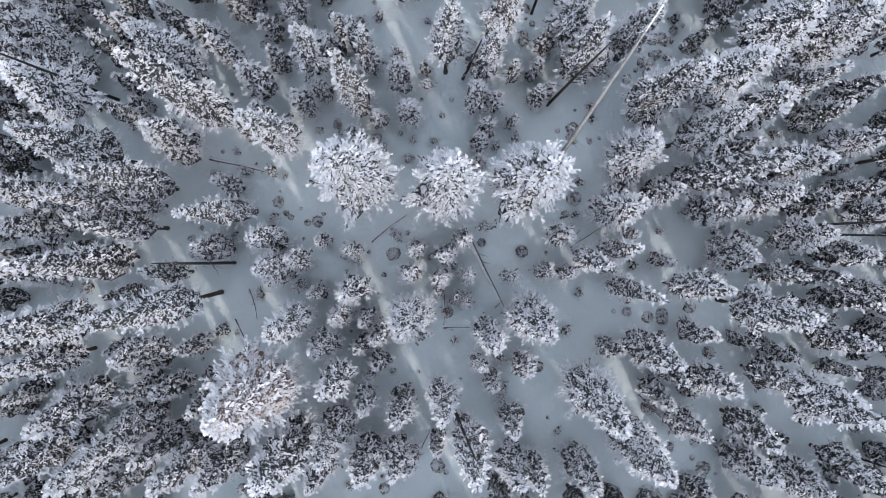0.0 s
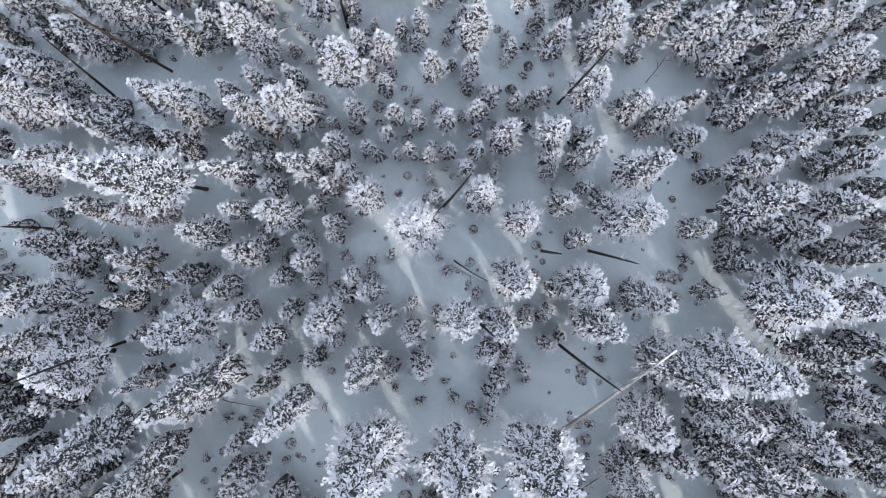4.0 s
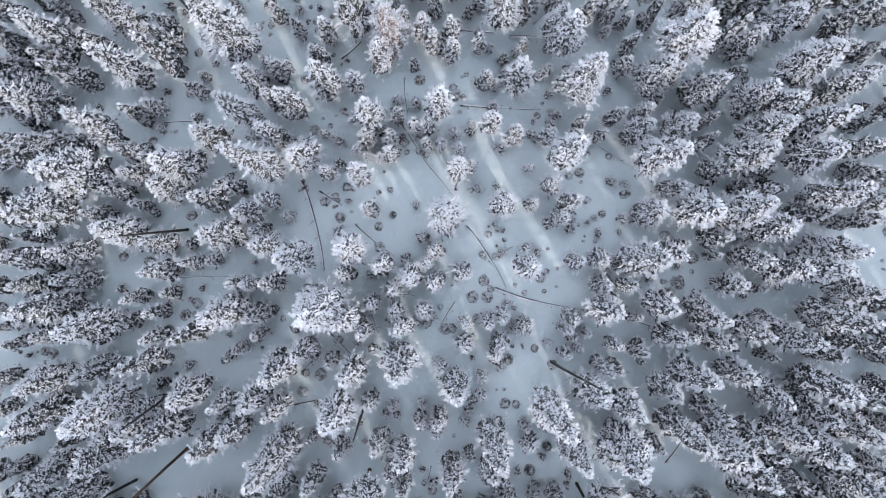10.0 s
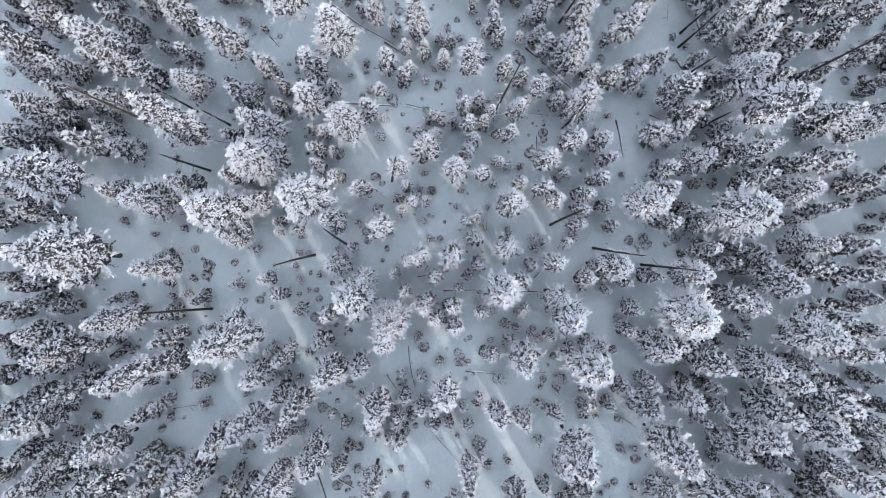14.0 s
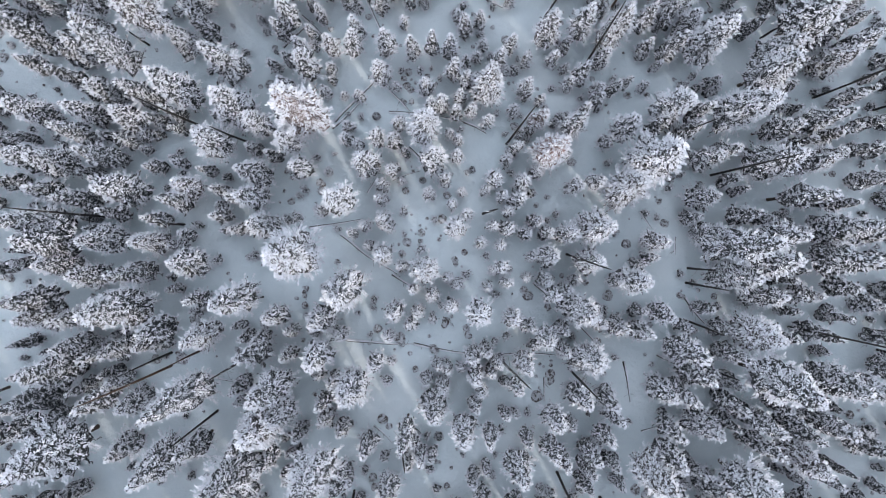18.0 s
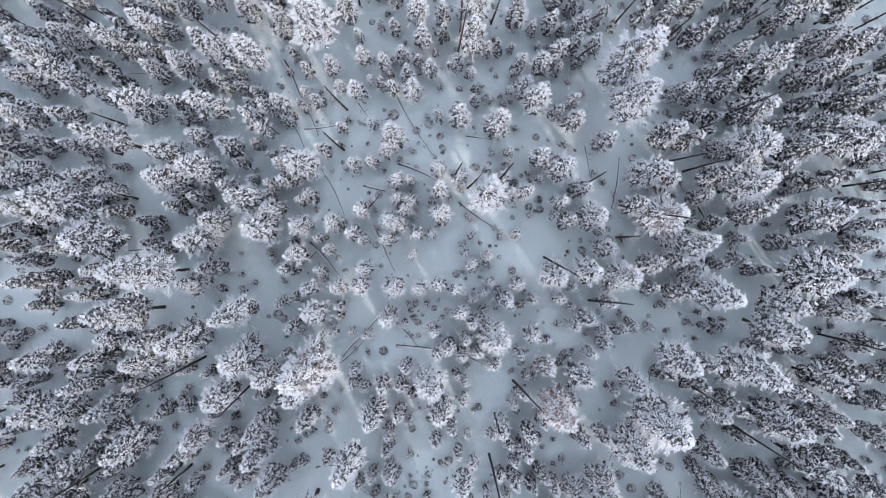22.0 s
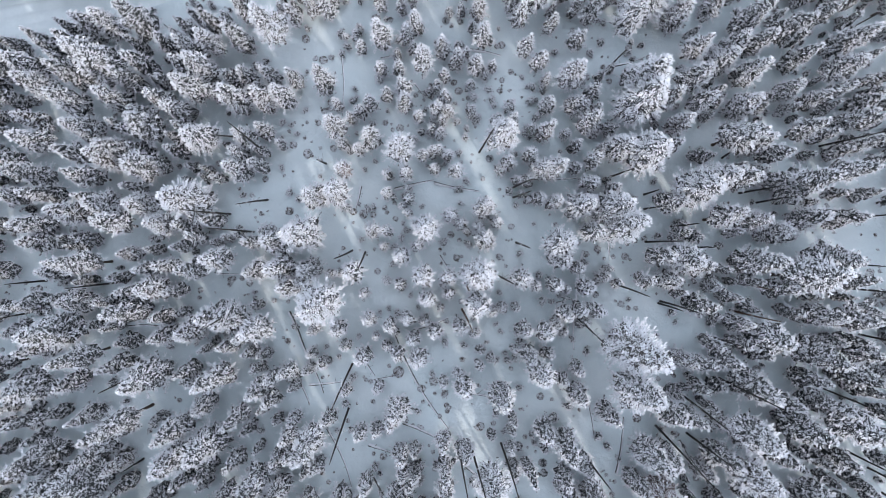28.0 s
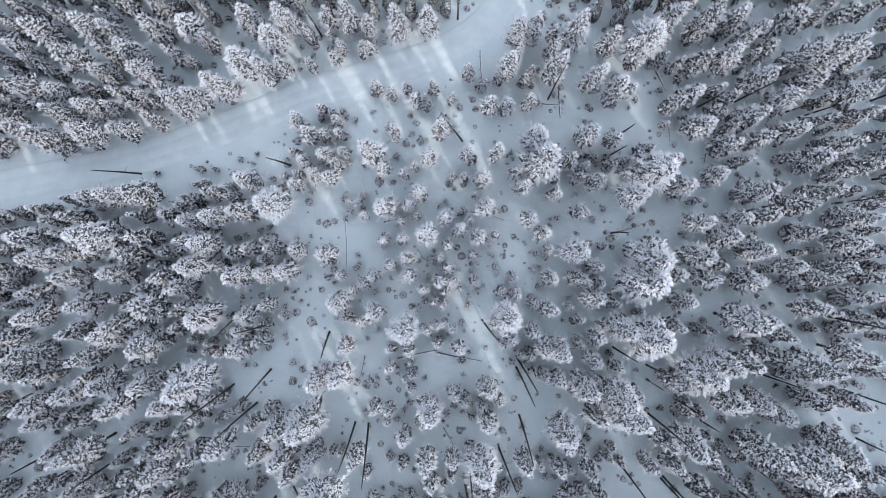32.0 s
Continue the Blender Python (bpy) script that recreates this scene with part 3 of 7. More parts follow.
# ---- the forest, stand by stand from the start of the flight: x, y, height, crown width ----
stand([(29.1, -19.0, 10.4, 4.0), (7.7, -18.4, 10.2, 3.1), (-9.4, -18.3, 10.2, 3.1), (25.1, -18.1, 10.4, 4.0), (6.1, -18.1, 10.4, 4.0), (11.4, -18.1, 11.6, 3.5), (-2.5, -17.8, 8.7, 2.7), (32.6, -17.7, 11.6, 3.5), (-19.7, -17.4, 14.3, 4.2), (-5.7, -17.3, 13.0, 3.9), (-16.9, -17.3, 13.0, 3.9), (-26.9, -17.2, 13.5, 5.1), (-3.4, -17.2, 11.6, 3.5), (-11.6, -16.6, 18.0, 5.3), (-30.4, -16.2, 14.3, 4.3), (-22.1, -15.9, 11.6, 3.5), (15.9, -15.7, 17.3, 4.9), (2.3, -15.3, 17.3, 3.9), (20.5, -15.0, 10.2, 3.1), (5.4, -14.9, 2.9, 1.4), (24.9, -14.7, 11.7, 3.5), (-8.1, -14.7, 16.7, 3.7), (-23.7, -14.2, 17.9, 3.7), (5.3, -13.4, 2.4, 1.2)])
stand([(-3.1, -13.3, 11.0, 3.3), (-6.1, -13.0, 8.8, 2.7), (-29.3, -12.8, 13.6, 5.2), (0.2, -12.3, 14.6, 3.2), (18.2, -12.2, 8.8, 2.7), (30.1, -12.1, 15.9, 4.6), (-24.0, -11.9, 10.3, 3.1), (11.9, -11.7, 19.2, 4.9), (-21.3, -11.7, 8.9, 2.7), (-5.8, -11.5, 3.6, 1.5), (22.0, -11.3, 11.8, 3.5), (-8.1, -11.0, 14.6, 3.4), (26.9, -10.9, 11.8, 3.5), (7.2, -10.1, 9.2, 2.8), (3.5, -10.0, 6.6, 2.1), (-30.3, -9.3, 13.6, 3.9), (-23.8, -9.1, 11.5, 4.0), (17.2, -8.8, 14.6, 3.7), (14.5, -8.8, 7.4, 2.3), (-20.3, -8.7, 8.2, 2.5), (-9.5, -8.4, 10.4, 3.2), (32.5, -7.8, 10.7, 3.6), (-5.0, -7.8, 8.2, 2.5), (21.6, -7.7, 8.9, 2.8)])
stand([(4.1, -7.7, 11.1, 3.4), (-11.9, -6.5, 17.0, 3.8), (-2.1, -6.4, 16.2, 4.8), (-6.1, -6.4, 7.4, 2.3), (-8.2, -6.3, 9.0, 2.8), (7.7, -6.2, 16.6, 4.9), (-28.9, -6.0, 17.2, 4.6), (25.0, -5.1, 18.2, 4.2), (2.5, -5.0, 4.7, 1.7), (-19.3, -4.4, 25.0, 3.9), (-10.3, -4.2, 6.5, 2.1), (35.9, -4.2, 10.1, 3.7), (-12.1, -3.8, 3.7, 1.6), (-7.1, -3.8, 11.2, 3.4), (20.3, -3.6, 14.6, 3.5), (15.3, -3.6, 15.0, 2.8), (2.5, -2.9, 6.2, 2.0), (0.5, -2.9, 6.7, 2.1), (6.2, -2.9, 5.7, 1.9), (-2.5, -2.7, 8.3, 2.6), (9.2, -2.4, 6.2, 2.0), (11.1, -2.4, 6.7, 2.1), (-33.1, -2.3, 10.7, 4.1), (-13.4, -2.2, 12.0, 3.6)])
stand([(-11.9, -1.5, 9.1, 2.8), (19.3, -1.4, 6.7, 2.1), (-26.9, -1.3, 20.3, 3.7), (12.2, -1.2, 15.4, 2.6), (34.0, -0.9, 9.9, 3.7), (24.5, -0.9, 10.7, 3.7), (7.5, -0.8, 2.0, 1.1), (-1.9, -0.7, 7.2, 2.3), (-7.4, -0.6, 6.2, 2.0), (14.8, -0.5, 13.2, 2.7), (-18.6, -0.2, 10.6, 3.2), (3.9, -0.0, 1.2, 0.8), (-14.3, 0.4, 11.3, 3.4), (30.0, 0.5, 11.3, 4.1), (10.3, 0.7, 9.4, 2.9), (-24.4, 1.3, 17.7, 3.4), (-32.7, 1.4, 11.9, 4.5), (36.4, 2.4, 9.7, 3.7), (23.0, 2.8, 11.7, 4.1), (-16.4, 2.8, 19.4, 3.2), (14.8, 3.0, 14.9, 4.4), (-24.6, 3.3, 21.8, 3.7), (-32.5, 3.6, 13.3, 4.5), (27.1, 3.7, 12.3, 4.1)])
stand([(0.2, 4.1, 21.5, 6.3), (34.9, 4.3, 9.5, 3.3), (18.8, 4.5, 10.7, 3.2), (6.9, 4.6, 23.4, 6.8), (-6.3, 4.9, 23.8, 6.9), (-23.7, 4.9, 22.2, 3.7), (-17.9, 5.0, 8.4, 2.6), (21.4, 5.8, 22.4, 4.1), (28.5, 6.4, 14.2, 4.9), (16.1, 6.8, 14.2, 5.4), (3.7, 7.1, 4.9, 1.8), (-27.2, 7.2, 20.7, 4.6), (34.1, 8.4, 11.0, 4.2), (-13.0, 8.6, 17.6, 3.9), (-22.1, 8.6, 12.1, 4.6), (20.9, 8.8, 17.9, 4.4), (3.6, 8.8, 6.9, 2.2), (-19.1, 10.9, 23.8, 4.5), (6.6, 10.9, 4.7, 1.7), (-5.2, 11.0, 7.4, 2.3), (32.8, 11.0, 10.2, 3.8), (26.2, 11.1, 13.2, 5.0), (-2.5, 11.4, 9.3, 2.9), (-11.7, 11.9, 9.0, 2.8)])
stand([(-30.8, 12.1, 15.4, 5.9), (-6.9, 12.1, 20.3, 3.4), (17.7, 12.2, 19.4, 5.2), (3.3, 12.4, 9.3, 2.9), (5.0, 12.4, 7.7, 2.4), (8.8, 12.9, 6.1, 2.0), (35.7, 12.9, 9.9, 3.8), (21.9, 13.0, 20.1, 5.6), (-15.3, 13.8, 10.5, 3.3), (-33.0, 14.0, 15.3, 4.5), (-27.0, 14.1, 6.2, 2.5), (-3.2, 14.3, 10.7, 2.9), (6.8, 15.1, 6.5, 2.1), (-21.2, 15.1, 16.7, 4.9), (11.8, 15.2, 17.9, 4.0), (-31.5, 15.3, 11.4, 3.8), (3.9, 15.4, 15.3, 3.6), (0.7, 15.7, 19.7, 3.7), (-5.9, 15.8, 14.7, 2.7), (-10.6, 15.8, 15.0, 4.1), (8.9, 15.9, 4.8, 1.8), (-17.8, 16.1, 10.1, 2.9), (-13.9, 16.2, 7.8, 2.5), (-3.5, 16.4, 6.2, 2.0)])
stand([(27.5, 16.8, 16.8, 6.3), (32.1, 16.8, 15.5, 5.9), (-28.4, 16.9, 8.8, 2.9), (-23.8, 16.9, 5.2, 1.8), (12.2, 17.4, 9.5, 2.9), (-33.2, 17.4, 15.4, 4.6), (16.1, 17.7, 15.3, 4.1), (22.7, 17.8, 8.1, 2.5), (-7.0, 17.8, 9.5, 2.9), (-19.7, 18.1, 8.8, 3.4), (9.5, 18.1, 7.9, 2.5), (-26.1, 18.5, 7.9, 2.5), (11.2, 18.6, 15.7, 4.6), (-12.2, 18.8, 6.2, 2.0), (-8.6, 18.9, 7.1, 2.2), (-14.9, 19.0, 7.9, 2.5), (-22.8, 19.2, 9.5, 2.9), (5.2, 19.4, 16.9, 4.1), (28.8, 19.4, 14.0, 4.2), (-27.9, 19.5, 2.5, 1.2), (21.9, 19.7, 1.5, 0.9), (-33.2, 19.8, 7.6, 3.0), (26.3, 19.9, 2.9, 1.3), (-12.7, 20.5, 11.9, 2.9)])
stand([(-9.3, 20.6, 2.1, 1.2), (-17.3, 21.1, 11.1, 3.4), (-29.5, 21.2, 1.8, 1.1), (-31.4, 21.6, 7.7, 3.0), (-34.6, 21.9, 10.7, 3.9), (-16.4, 21.9, 7.9, 2.5), (-12.9, 22.3, 7.1, 2.3), (-10.3, 22.7, 6.3, 2.0), (-21.2, 22.8, 12.7, 3.8), (29.8, 23.0, 11.4, 4.3), (-2.8, 23.4, 18.3, 5.4), (26.9, 23.5, 9.6, 2.9), (21.7, 23.5, 9.7, 2.9), (-10.1, 23.8, 8.0, 2.5), (6.1, 23.9, 13.5, 4.0), (14.7, 24.2, 16.7, 5.0), (-14.5, 24.3, 14.2, 4.2), (-18.7, 24.9, 9.6, 3.0), (33.5, 25.0, 12.6, 4.8), (13.6, 25.4, 9.6, 3.0), (10.0, 25.5, 10.2, 3.4), (-11.8, 25.7, 6.3, 2.0), (2.9, 26.0, 14.3, 4.2), (-7.3, 26.1, 13.5, 4.0)])
stand([(28.2, 26.4, 12.2, 3.9), (-23.0, 27.1, 25.0, 5.5), (-15.8, 27.3, 9.7, 3.0), (-36.9, 27.7, 10.3, 3.9), (1.1, 27.8, 2.6, 1.3), (-29.3, 27.9, 17.1, 4.1), (16.1, 28.0, 17.3, 4.1), (-1.8, 28.1, 3.8, 1.6), (-12.5, 28.2, 16.5, 2.8), (23.6, 28.3, 8.1, 2.5), (-9.1, 28.3, 9.7, 3.0), (-18.5, 28.3, 15.2, 3.3), (26.2, 28.3, 11.5, 4.4), (9.1, 28.5, 6.4, 2.0), (4.2, 29.1, 3.8, 1.6), (-34.6, 29.2, 11.5, 4.4), (-11.5, 29.3, 9.7, 3.0), (11.4, 29.3, 14.2, 2.9), (34.4, 29.3, 11.5, 4.4), (9.1, 29.8, 8.9, 2.8), (-1.8, 30.1, 6.4, 2.1), (29.4, 30.3, 12.5, 4.4), (-0.1, 30.4, 6.4, 2.1), (2.5, 30.4, 7.1, 2.2)])
stand([(-4.9, 30.4, 3.3, 1.5), (-10.1, 30.5, 9.8, 3.0), (-7.4, 30.7, 6.4, 2.1), (-18.4, 30.7, 9.8, 3.0), (-23.8, 30.7, 11.4, 3.4), (-27.1, 31.2, 19.1, 3.6), (-1.8, 31.2, 2.8, 1.3), (4.9, 31.5, 12.2, 3.7), (21.7, 31.5, 9.1, 3.5), (9.1, 32.0, 13.0, 3.9), (-5.9, 32.1, 5.5, 1.9), (18.2, 32.5, 6.4, 2.1), (34.2, 32.8, 10.4, 4.0), (-0.3, 33.2, 8.5, 2.6), (-35.2, 33.5, 14.6, 4.3), (-2.8, 33.5, 6.8, 2.2), (-17.4, 33.6, 13.0, 3.9), (-13.8, 33.6, 16.1, 5.2), (-21.8, 33.7, 8.2, 2.5), (-33.4, 33.7, 7.9, 3.1), (-4.8, 33.7, 7.3, 2.3), (19.6, 33.7, 10.4, 4.0), (2.6, 34.0, 8.5, 2.6), (25.1, 34.0, 12.2, 3.4)])
stand([(-23.5, 34.1, 12.8, 4.9), (-8.5, 34.1, 9.0, 2.8), (-25.5, 34.5, 13.1, 3.9), (16.5, 34.8, 10.5, 4.0), (30.1, 34.8, 10.7, 3.5), (6.2, 35.1, 6.5, 2.1), (-12.3, 35.3, 6.5, 2.1), (8.1, 35.4, 7.4, 2.3), (12.1, 35.5, 13.6, 4.4), (-19.9, 35.7, 8.2, 2.6), (-35.0, 36.1, 12.7, 4.4), (3.5, 36.5, 3.4, 1.5), (-5.9, 36.6, 7.4, 2.3), (-17.1, 36.6, 9.9, 3.0), (6.0, 36.9, 1.9, 1.1), (-9.4, 36.9, 18.0, 4.2), (-14.1, 37.2, 8.2, 2.6), (33.3, 38.0, 13.2, 3.9), (1.8, 38.1, 8.3, 2.6), (-1.5, 38.2, 10.0, 3.0), (-37.6, 38.2, 10.5, 4.0), (24.3, 39.0, 12.8, 4.0), (7.7, 39.2, 1.6, 1.0), (5.4, 39.5, 3.1, 1.4)])
stand([(-6.3, 39.9, 10.0, 3.1), (-16.7, 40.1, 15.6, 4.6), (9.5, 40.3, 11.7, 3.5), (-14.7, 40.4, 3.9, 1.6), (-31.9, 40.4, 12.9, 4.9), (-8.3, 40.5, 8.2, 2.6), (13.6, 40.7, 14.5, 5.4), (-23.4, 40.8, 10.9, 3.5), (30.8, 41.0, 11.7, 4.5), (-2.9, 41.0, 4.6, 1.7), (22.4, 41.1, 12.9, 4.9), (2.1, 41.2, 14.8, 3.7), (-13.0, 41.3, 4.0, 1.6), (-3.7, 41.4, 3.1, 1.4), (5.4, 41.5, 4.0, 1.6), (-0.1, 41.6, 2.7, 1.3), (-21.5, 41.6, 9.2, 3.6), (25.3, 41.8, 10.0, 3.1), (28.5, 41.9, 10.5, 4.0), (34.6, 42.1, 10.8, 4.1), (18.6, 42.2, 14.3, 3.4), (-4.4, 42.2, 5.7, 1.9), (-27.2, 42.2, 13.1, 3.9), (8.2, 42.5, 8.0, 2.6)])
stand([(-2.6, 42.5, 7.5, 2.4), (-29.7, 42.6, 11.9, 4.5), (-7.1, 43.2, 3.0, 1.4), (-38.2, 43.2, 11.7, 4.5), (-4.4, 43.4, 2.7, 1.3), (30.8, 43.7, 10.3, 3.6), (22.3, 43.7, 9.7, 3.1), (-17.7, 43.8, 9.9, 3.0), (-11.8, 43.9, 14.2, 4.2), (14.4, 44.1, 11.6, 3.5), (-22.6, 44.1, 8.3, 2.6), (1.2, 44.3, 3.4, 1.5), (-32.2, 44.4, 15.4, 5.3), (6.7, 44.7, 17.8, 4.2), (-19.5, 44.9, 11.6, 3.5), (11.2, 45.0, 11.2, 4.3), (34.7, 45.2, 11.6, 3.5), (-25.5, 45.2, 10.6, 4.0), (27.5, 45.3, 9.3, 3.6), (17.9, 45.7, 9.9, 3.1), (-1.3, 45.7, 11.6, 3.5), (1.4, 46.0, 4.0, 1.6), (31.6, 46.2, 13.2, 4.0), (-38.1, 46.3, 10.6, 4.1)])
stand([(24.7, 46.8, 9.3, 3.6), (20.0, 46.8, 11.3, 3.5), (-10.7, 46.9, 11.7, 3.5), (-34.3, 47.1, 9.3, 3.6), (-23.7, 47.2, 1.4, 0.9), (-2.7, 47.2, 5.7, 1.9), (4.0, 47.4, 2.0, 1.1), (-17.4, 47.7, 12.5, 3.7), (-29.4, 47.8, 11.7, 3.5), (-12.7, 47.9, 6.6, 2.1), (-6.4, 48.0, 14.1, 4.2), (2.6, 48.3, 5.7, 1.9), (10.7, 48.6, 3.1, 1.4), (-15.1, 48.8, 10.1, 3.1), (33.0, 48.8, 8.7, 3.1), (7.8, 49.1, 2.3, 1.2), (14.0, 49.3, 6.6, 2.1), (-42.0, 49.3, 6.6, 2.1), (-0.3, 49.4, 7.5, 2.4), (23.0, 49.8, 8.7, 3.1), (35.2, 50.0, 10.1, 3.1), (-20.0, 50.1, 5.8, 1.9), (18.9, 50.1, 8.3, 3.1), (5.1, 50.2, 2.7, 1.3)])
stand([(4.5, 50.2, 3.1, 1.4), (11.6, 50.2, 3.1, 1.4), (29.8, 50.4, 11.0, 3.6), (-25.5, 50.5, 10.9, 3.1), (-9.8, 50.5, 7.5, 2.4), (9.4, 50.8, 5.8, 1.9), (-6.4, 50.8, 9.3, 2.9), (26.4, 50.9, 9.4, 3.6), (-34.7, 51.0, 12.0, 4.6), (-0.2, 51.0, 5.8, 1.9), (2.0, 51.3, 6.3, 2.0), (16.1, 51.6, 4.1, 1.6), (-11.3, 51.8, 11.8, 3.6), (3.3, 51.9, 6.7, 2.1), (22.1, 52.0, 10.2, 3.1), (-19.9, 52.0, 8.4, 2.6), (-29.4, 52.2, 6.7, 2.1), (-7.0, 52.3, 6.7, 2.1), (-4.3, 52.4, 7.0, 2.2), (33.0, 52.5, 13.5, 4.0), (-22.1, 52.5, 12.6, 4.5), (12.7, 52.7, 11.8, 3.6), (-38.0, 52.7, 13.5, 4.0), (21.5, 53.0, 8.5, 2.6)])
stand([(18.0, 53.2, 9.5, 3.6), (-13.5, 53.5, 18.1, 5.3), (-31.3, 53.6, 6.7, 2.1), (15.2, 54.6, 6.7, 2.1), (-20.8, 54.7, 6.7, 2.1), (25.0, 54.9, 8.3, 3.2), (-22.2, 54.9, 6.7, 2.1), (-36.7, 55.1, 9.1, 3.2), (-5.4, 55.7, 10.3, 3.1), (-28.9, 56.1, 10.3, 3.1), (-0.5, 56.3, 7.7, 2.4), (5.4, 56.5, 10.3, 3.1), (32.0, 56.7, 12.4, 4.6), (29.2, 56.7, 10.9, 4.2), (-26.3, 56.8, 6.8, 2.2), (-4.0, 56.9, 6.0, 2.0), (-39.5, 57.2, 12.0, 3.6), (-15.7, 57.3, 13.7, 4.1), (15.5, 57.5, 15.4, 4.5), (26.5, 57.6, 10.3, 3.2), (-37.4, 57.9, 9.6, 3.7), (-2.6, 57.9, 2.1, 1.1), (-11.1, 58.1, 12.9, 3.9), (33.7, 58.1, 12.2, 4.7)])
stand([(18.8, 58.1, 10.4, 3.2), (-19.3, 58.5, 10.4, 3.2), (-29.3, 58.7, 8.5, 3.2), (-23.3, 59.1, 11.0, 4.2), (23.5, 59.3, 8.7, 2.7), (-32.5, 59.6, 11.1, 4.2), (27.8, 60.7, 12.4, 4.7), (-2.3, 61.1, 14.7, 4.4), (24.7, 61.4, 15.5, 4.6), (9.1, 61.4, 6.1, 2.0), (-17.7, 61.4, 3.3, 1.5), (-7.5, 61.6, 1.2, 0.8), (-21.3, 61.7, 8.4, 3.3), (-9.2, 61.7, 10.1, 2.0), (-38.9, 61.9, 13.7, 5.2), (17.6, 61.9, 9.8, 3.8), (32.1, 61.9, 10.5, 3.2), (21.7, 62.4, 12.4, 4.7), (3.3, 62.5, 10.9, 3.3), (-24.8, 62.7, 10.6, 3.2), (34.0, 63.1, 14.0, 4.2), (10.5, 63.2, 2.1, 1.1), (-28.8, 64.1, 9.9, 3.8), (20.1, 64.2, 8.8, 2.7)])
stand([(-22.8, 64.2, 7.0, 2.2), (8.1, 64.5, 8.3, 2.7), (-10.2, 65.1, 15.6, 2.8), (-36.7, 65.2, 15.1, 5.7), (-32.4, 65.3, 8.5, 3.3), (-1.1, 65.5, 15.1, 2.6), (-19.1, 65.6, 21.3, 3.9), (-13.6, 65.7, 7.0, 2.2), (30.5, 66.1, 3.9, 1.6), (24.1, 66.2, 10.7, 3.3), (-27.3, 66.3, 12.4, 4.7), (6.2, 66.4, 3.0, 1.4), (-12.1, 66.5, 1.7, 1.0), (0.2, 66.5, 6.9, 2.2), (-41.3, 66.7, 12.4, 4.7), (17.5, 67.1, 15.9, 4.7), (-8.8, 67.3, 3.3, 1.5), (32.9, 67.4, 12.4, 4.7), (9.0, 67.4, 17.4, 4.1), (26.5, 67.4, 12.7, 4.8), (-15.9, 67.5, 11.4, 4.3), (-10.2, 67.6, 2.6, 1.3), (37.1, 68.1, 10.6, 3.2), (-41.3, 68.2, 9.5, 3.3)])
stand([(-11.2, 68.3, 3.4, 1.5), (-0.8, 68.4, 4.5, 1.7), (-2.7, 68.8, 4.5, 1.7), (-8.1, 69.1, 4.5, 1.7), (-17.6, 69.1, 3.0, 1.4), (-25.3, 69.2, 10.1, 3.8), (8.1, 69.3, 7.0, 2.2), (-13.2, 69.3, 4.0, 1.6), (-19.2, 69.3, 10.6, 3.2), (-35.3, 69.4, 13.9, 4.2), (4.4, 69.4, 9.3, 2.5), (12.3, 69.5, 3.4, 1.5), (-21.4, 69.5, 4.6, 1.7), (-7.8, 69.6, 4.6, 1.7), (7.3, 69.6, 1.8, 1.0), (16.7, 69.9, 9.9, 3.8), (28.2, 69.9, 14.1, 4.2), (-14.8, 70.0, 2.6, 1.3), (32.9, 70.1, 14.1, 4.2), (-1.2, 70.2, 3.4, 1.5), (20.8, 70.4, 9.9, 3.8), (-4.0, 70.5, 7.0, 2.2), (2.0, 70.5, 11.4, 2.7), (-5.4, 70.7, 6.3, 2.0)])
stand([(0.6, 70.9, 2.6, 1.3), (-21.2, 71.1, 15.5, 3.6), (-9.7, 71.6, 12.5, 3.7), (30.0, 72.2, 11.4, 4.3), (-3.1, 72.2, 12.5, 3.8), (-17.4, 72.3, 13.6, 3.2), (8.9, 72.4, 2.2, 1.2), (-31.4, 72.4, 6.3, 2.0), (-41.8, 72.5, 12.7, 4.8), (2.7, 72.6, 4.1, 1.6), (28.1, 73.2, 11.4, 4.3), (-5.3, 73.4, 3.5, 1.5), (-7.1, 73.6, 3.1, 1.4), (-43.4, 74.0, 10.8, 3.3), (-27.6, 74.1, 6.4, 2.1), (23.1, 74.2, 12.6, 3.8), (11.1, 74.2, 16.0, 4.7), (37.0, 74.3, 11.7, 4.4), (-14.1, 74.9, 12.6, 3.8), (-21.6, 75.0, 10.1, 3.9), (-11.5, 75.1, 9.1, 2.8), (2.8, 75.1, 3.5, 1.5), (5.3, 75.1, 12.7, 3.8), (-38.8, 75.2, 11.9, 3.3)])
stand([(9.9, 75.2, 8.1, 2.5), (20.4, 75.5, 9.1, 2.8), (23.6, 75.5, 7.2, 2.3), (18.5, 75.6, 11.5, 4.4), (12.3, 75.7, 10.9, 3.3), (-33.6, 75.8, 14.4, 4.3), (32.9, 76.2, 14.2, 5.4), (-44.6, 76.5, 7.2, 2.3), (4.4, 76.5, 4.8, 1.7), (-18.8, 77.2, 4.2, 1.6), (6.8, 77.4, 1.3, 0.8), (-8.8, 77.4, 11.0, 3.3), (35.6, 77.7, 11.0, 3.3), (16.0, 78.1, 2.3, 1.2), (-1.6, 78.3, 8.2, 2.6), (20.8, 78.5, 15.5, 5.9), (-40.2, 78.6, 13.7, 4.4), (-23.2, 78.9, 18.5, 5.7), (5.3, 79.0, 3.1, 1.4), (10.0, 79.1, 14.6, 4.3), (28.4, 79.2, 10.3, 3.9), (-15.8, 79.3, 2.3, 1.2), (2.6, 79.5, 2.7, 1.3), (9.0, 79.7, 7.3, 2.3)])
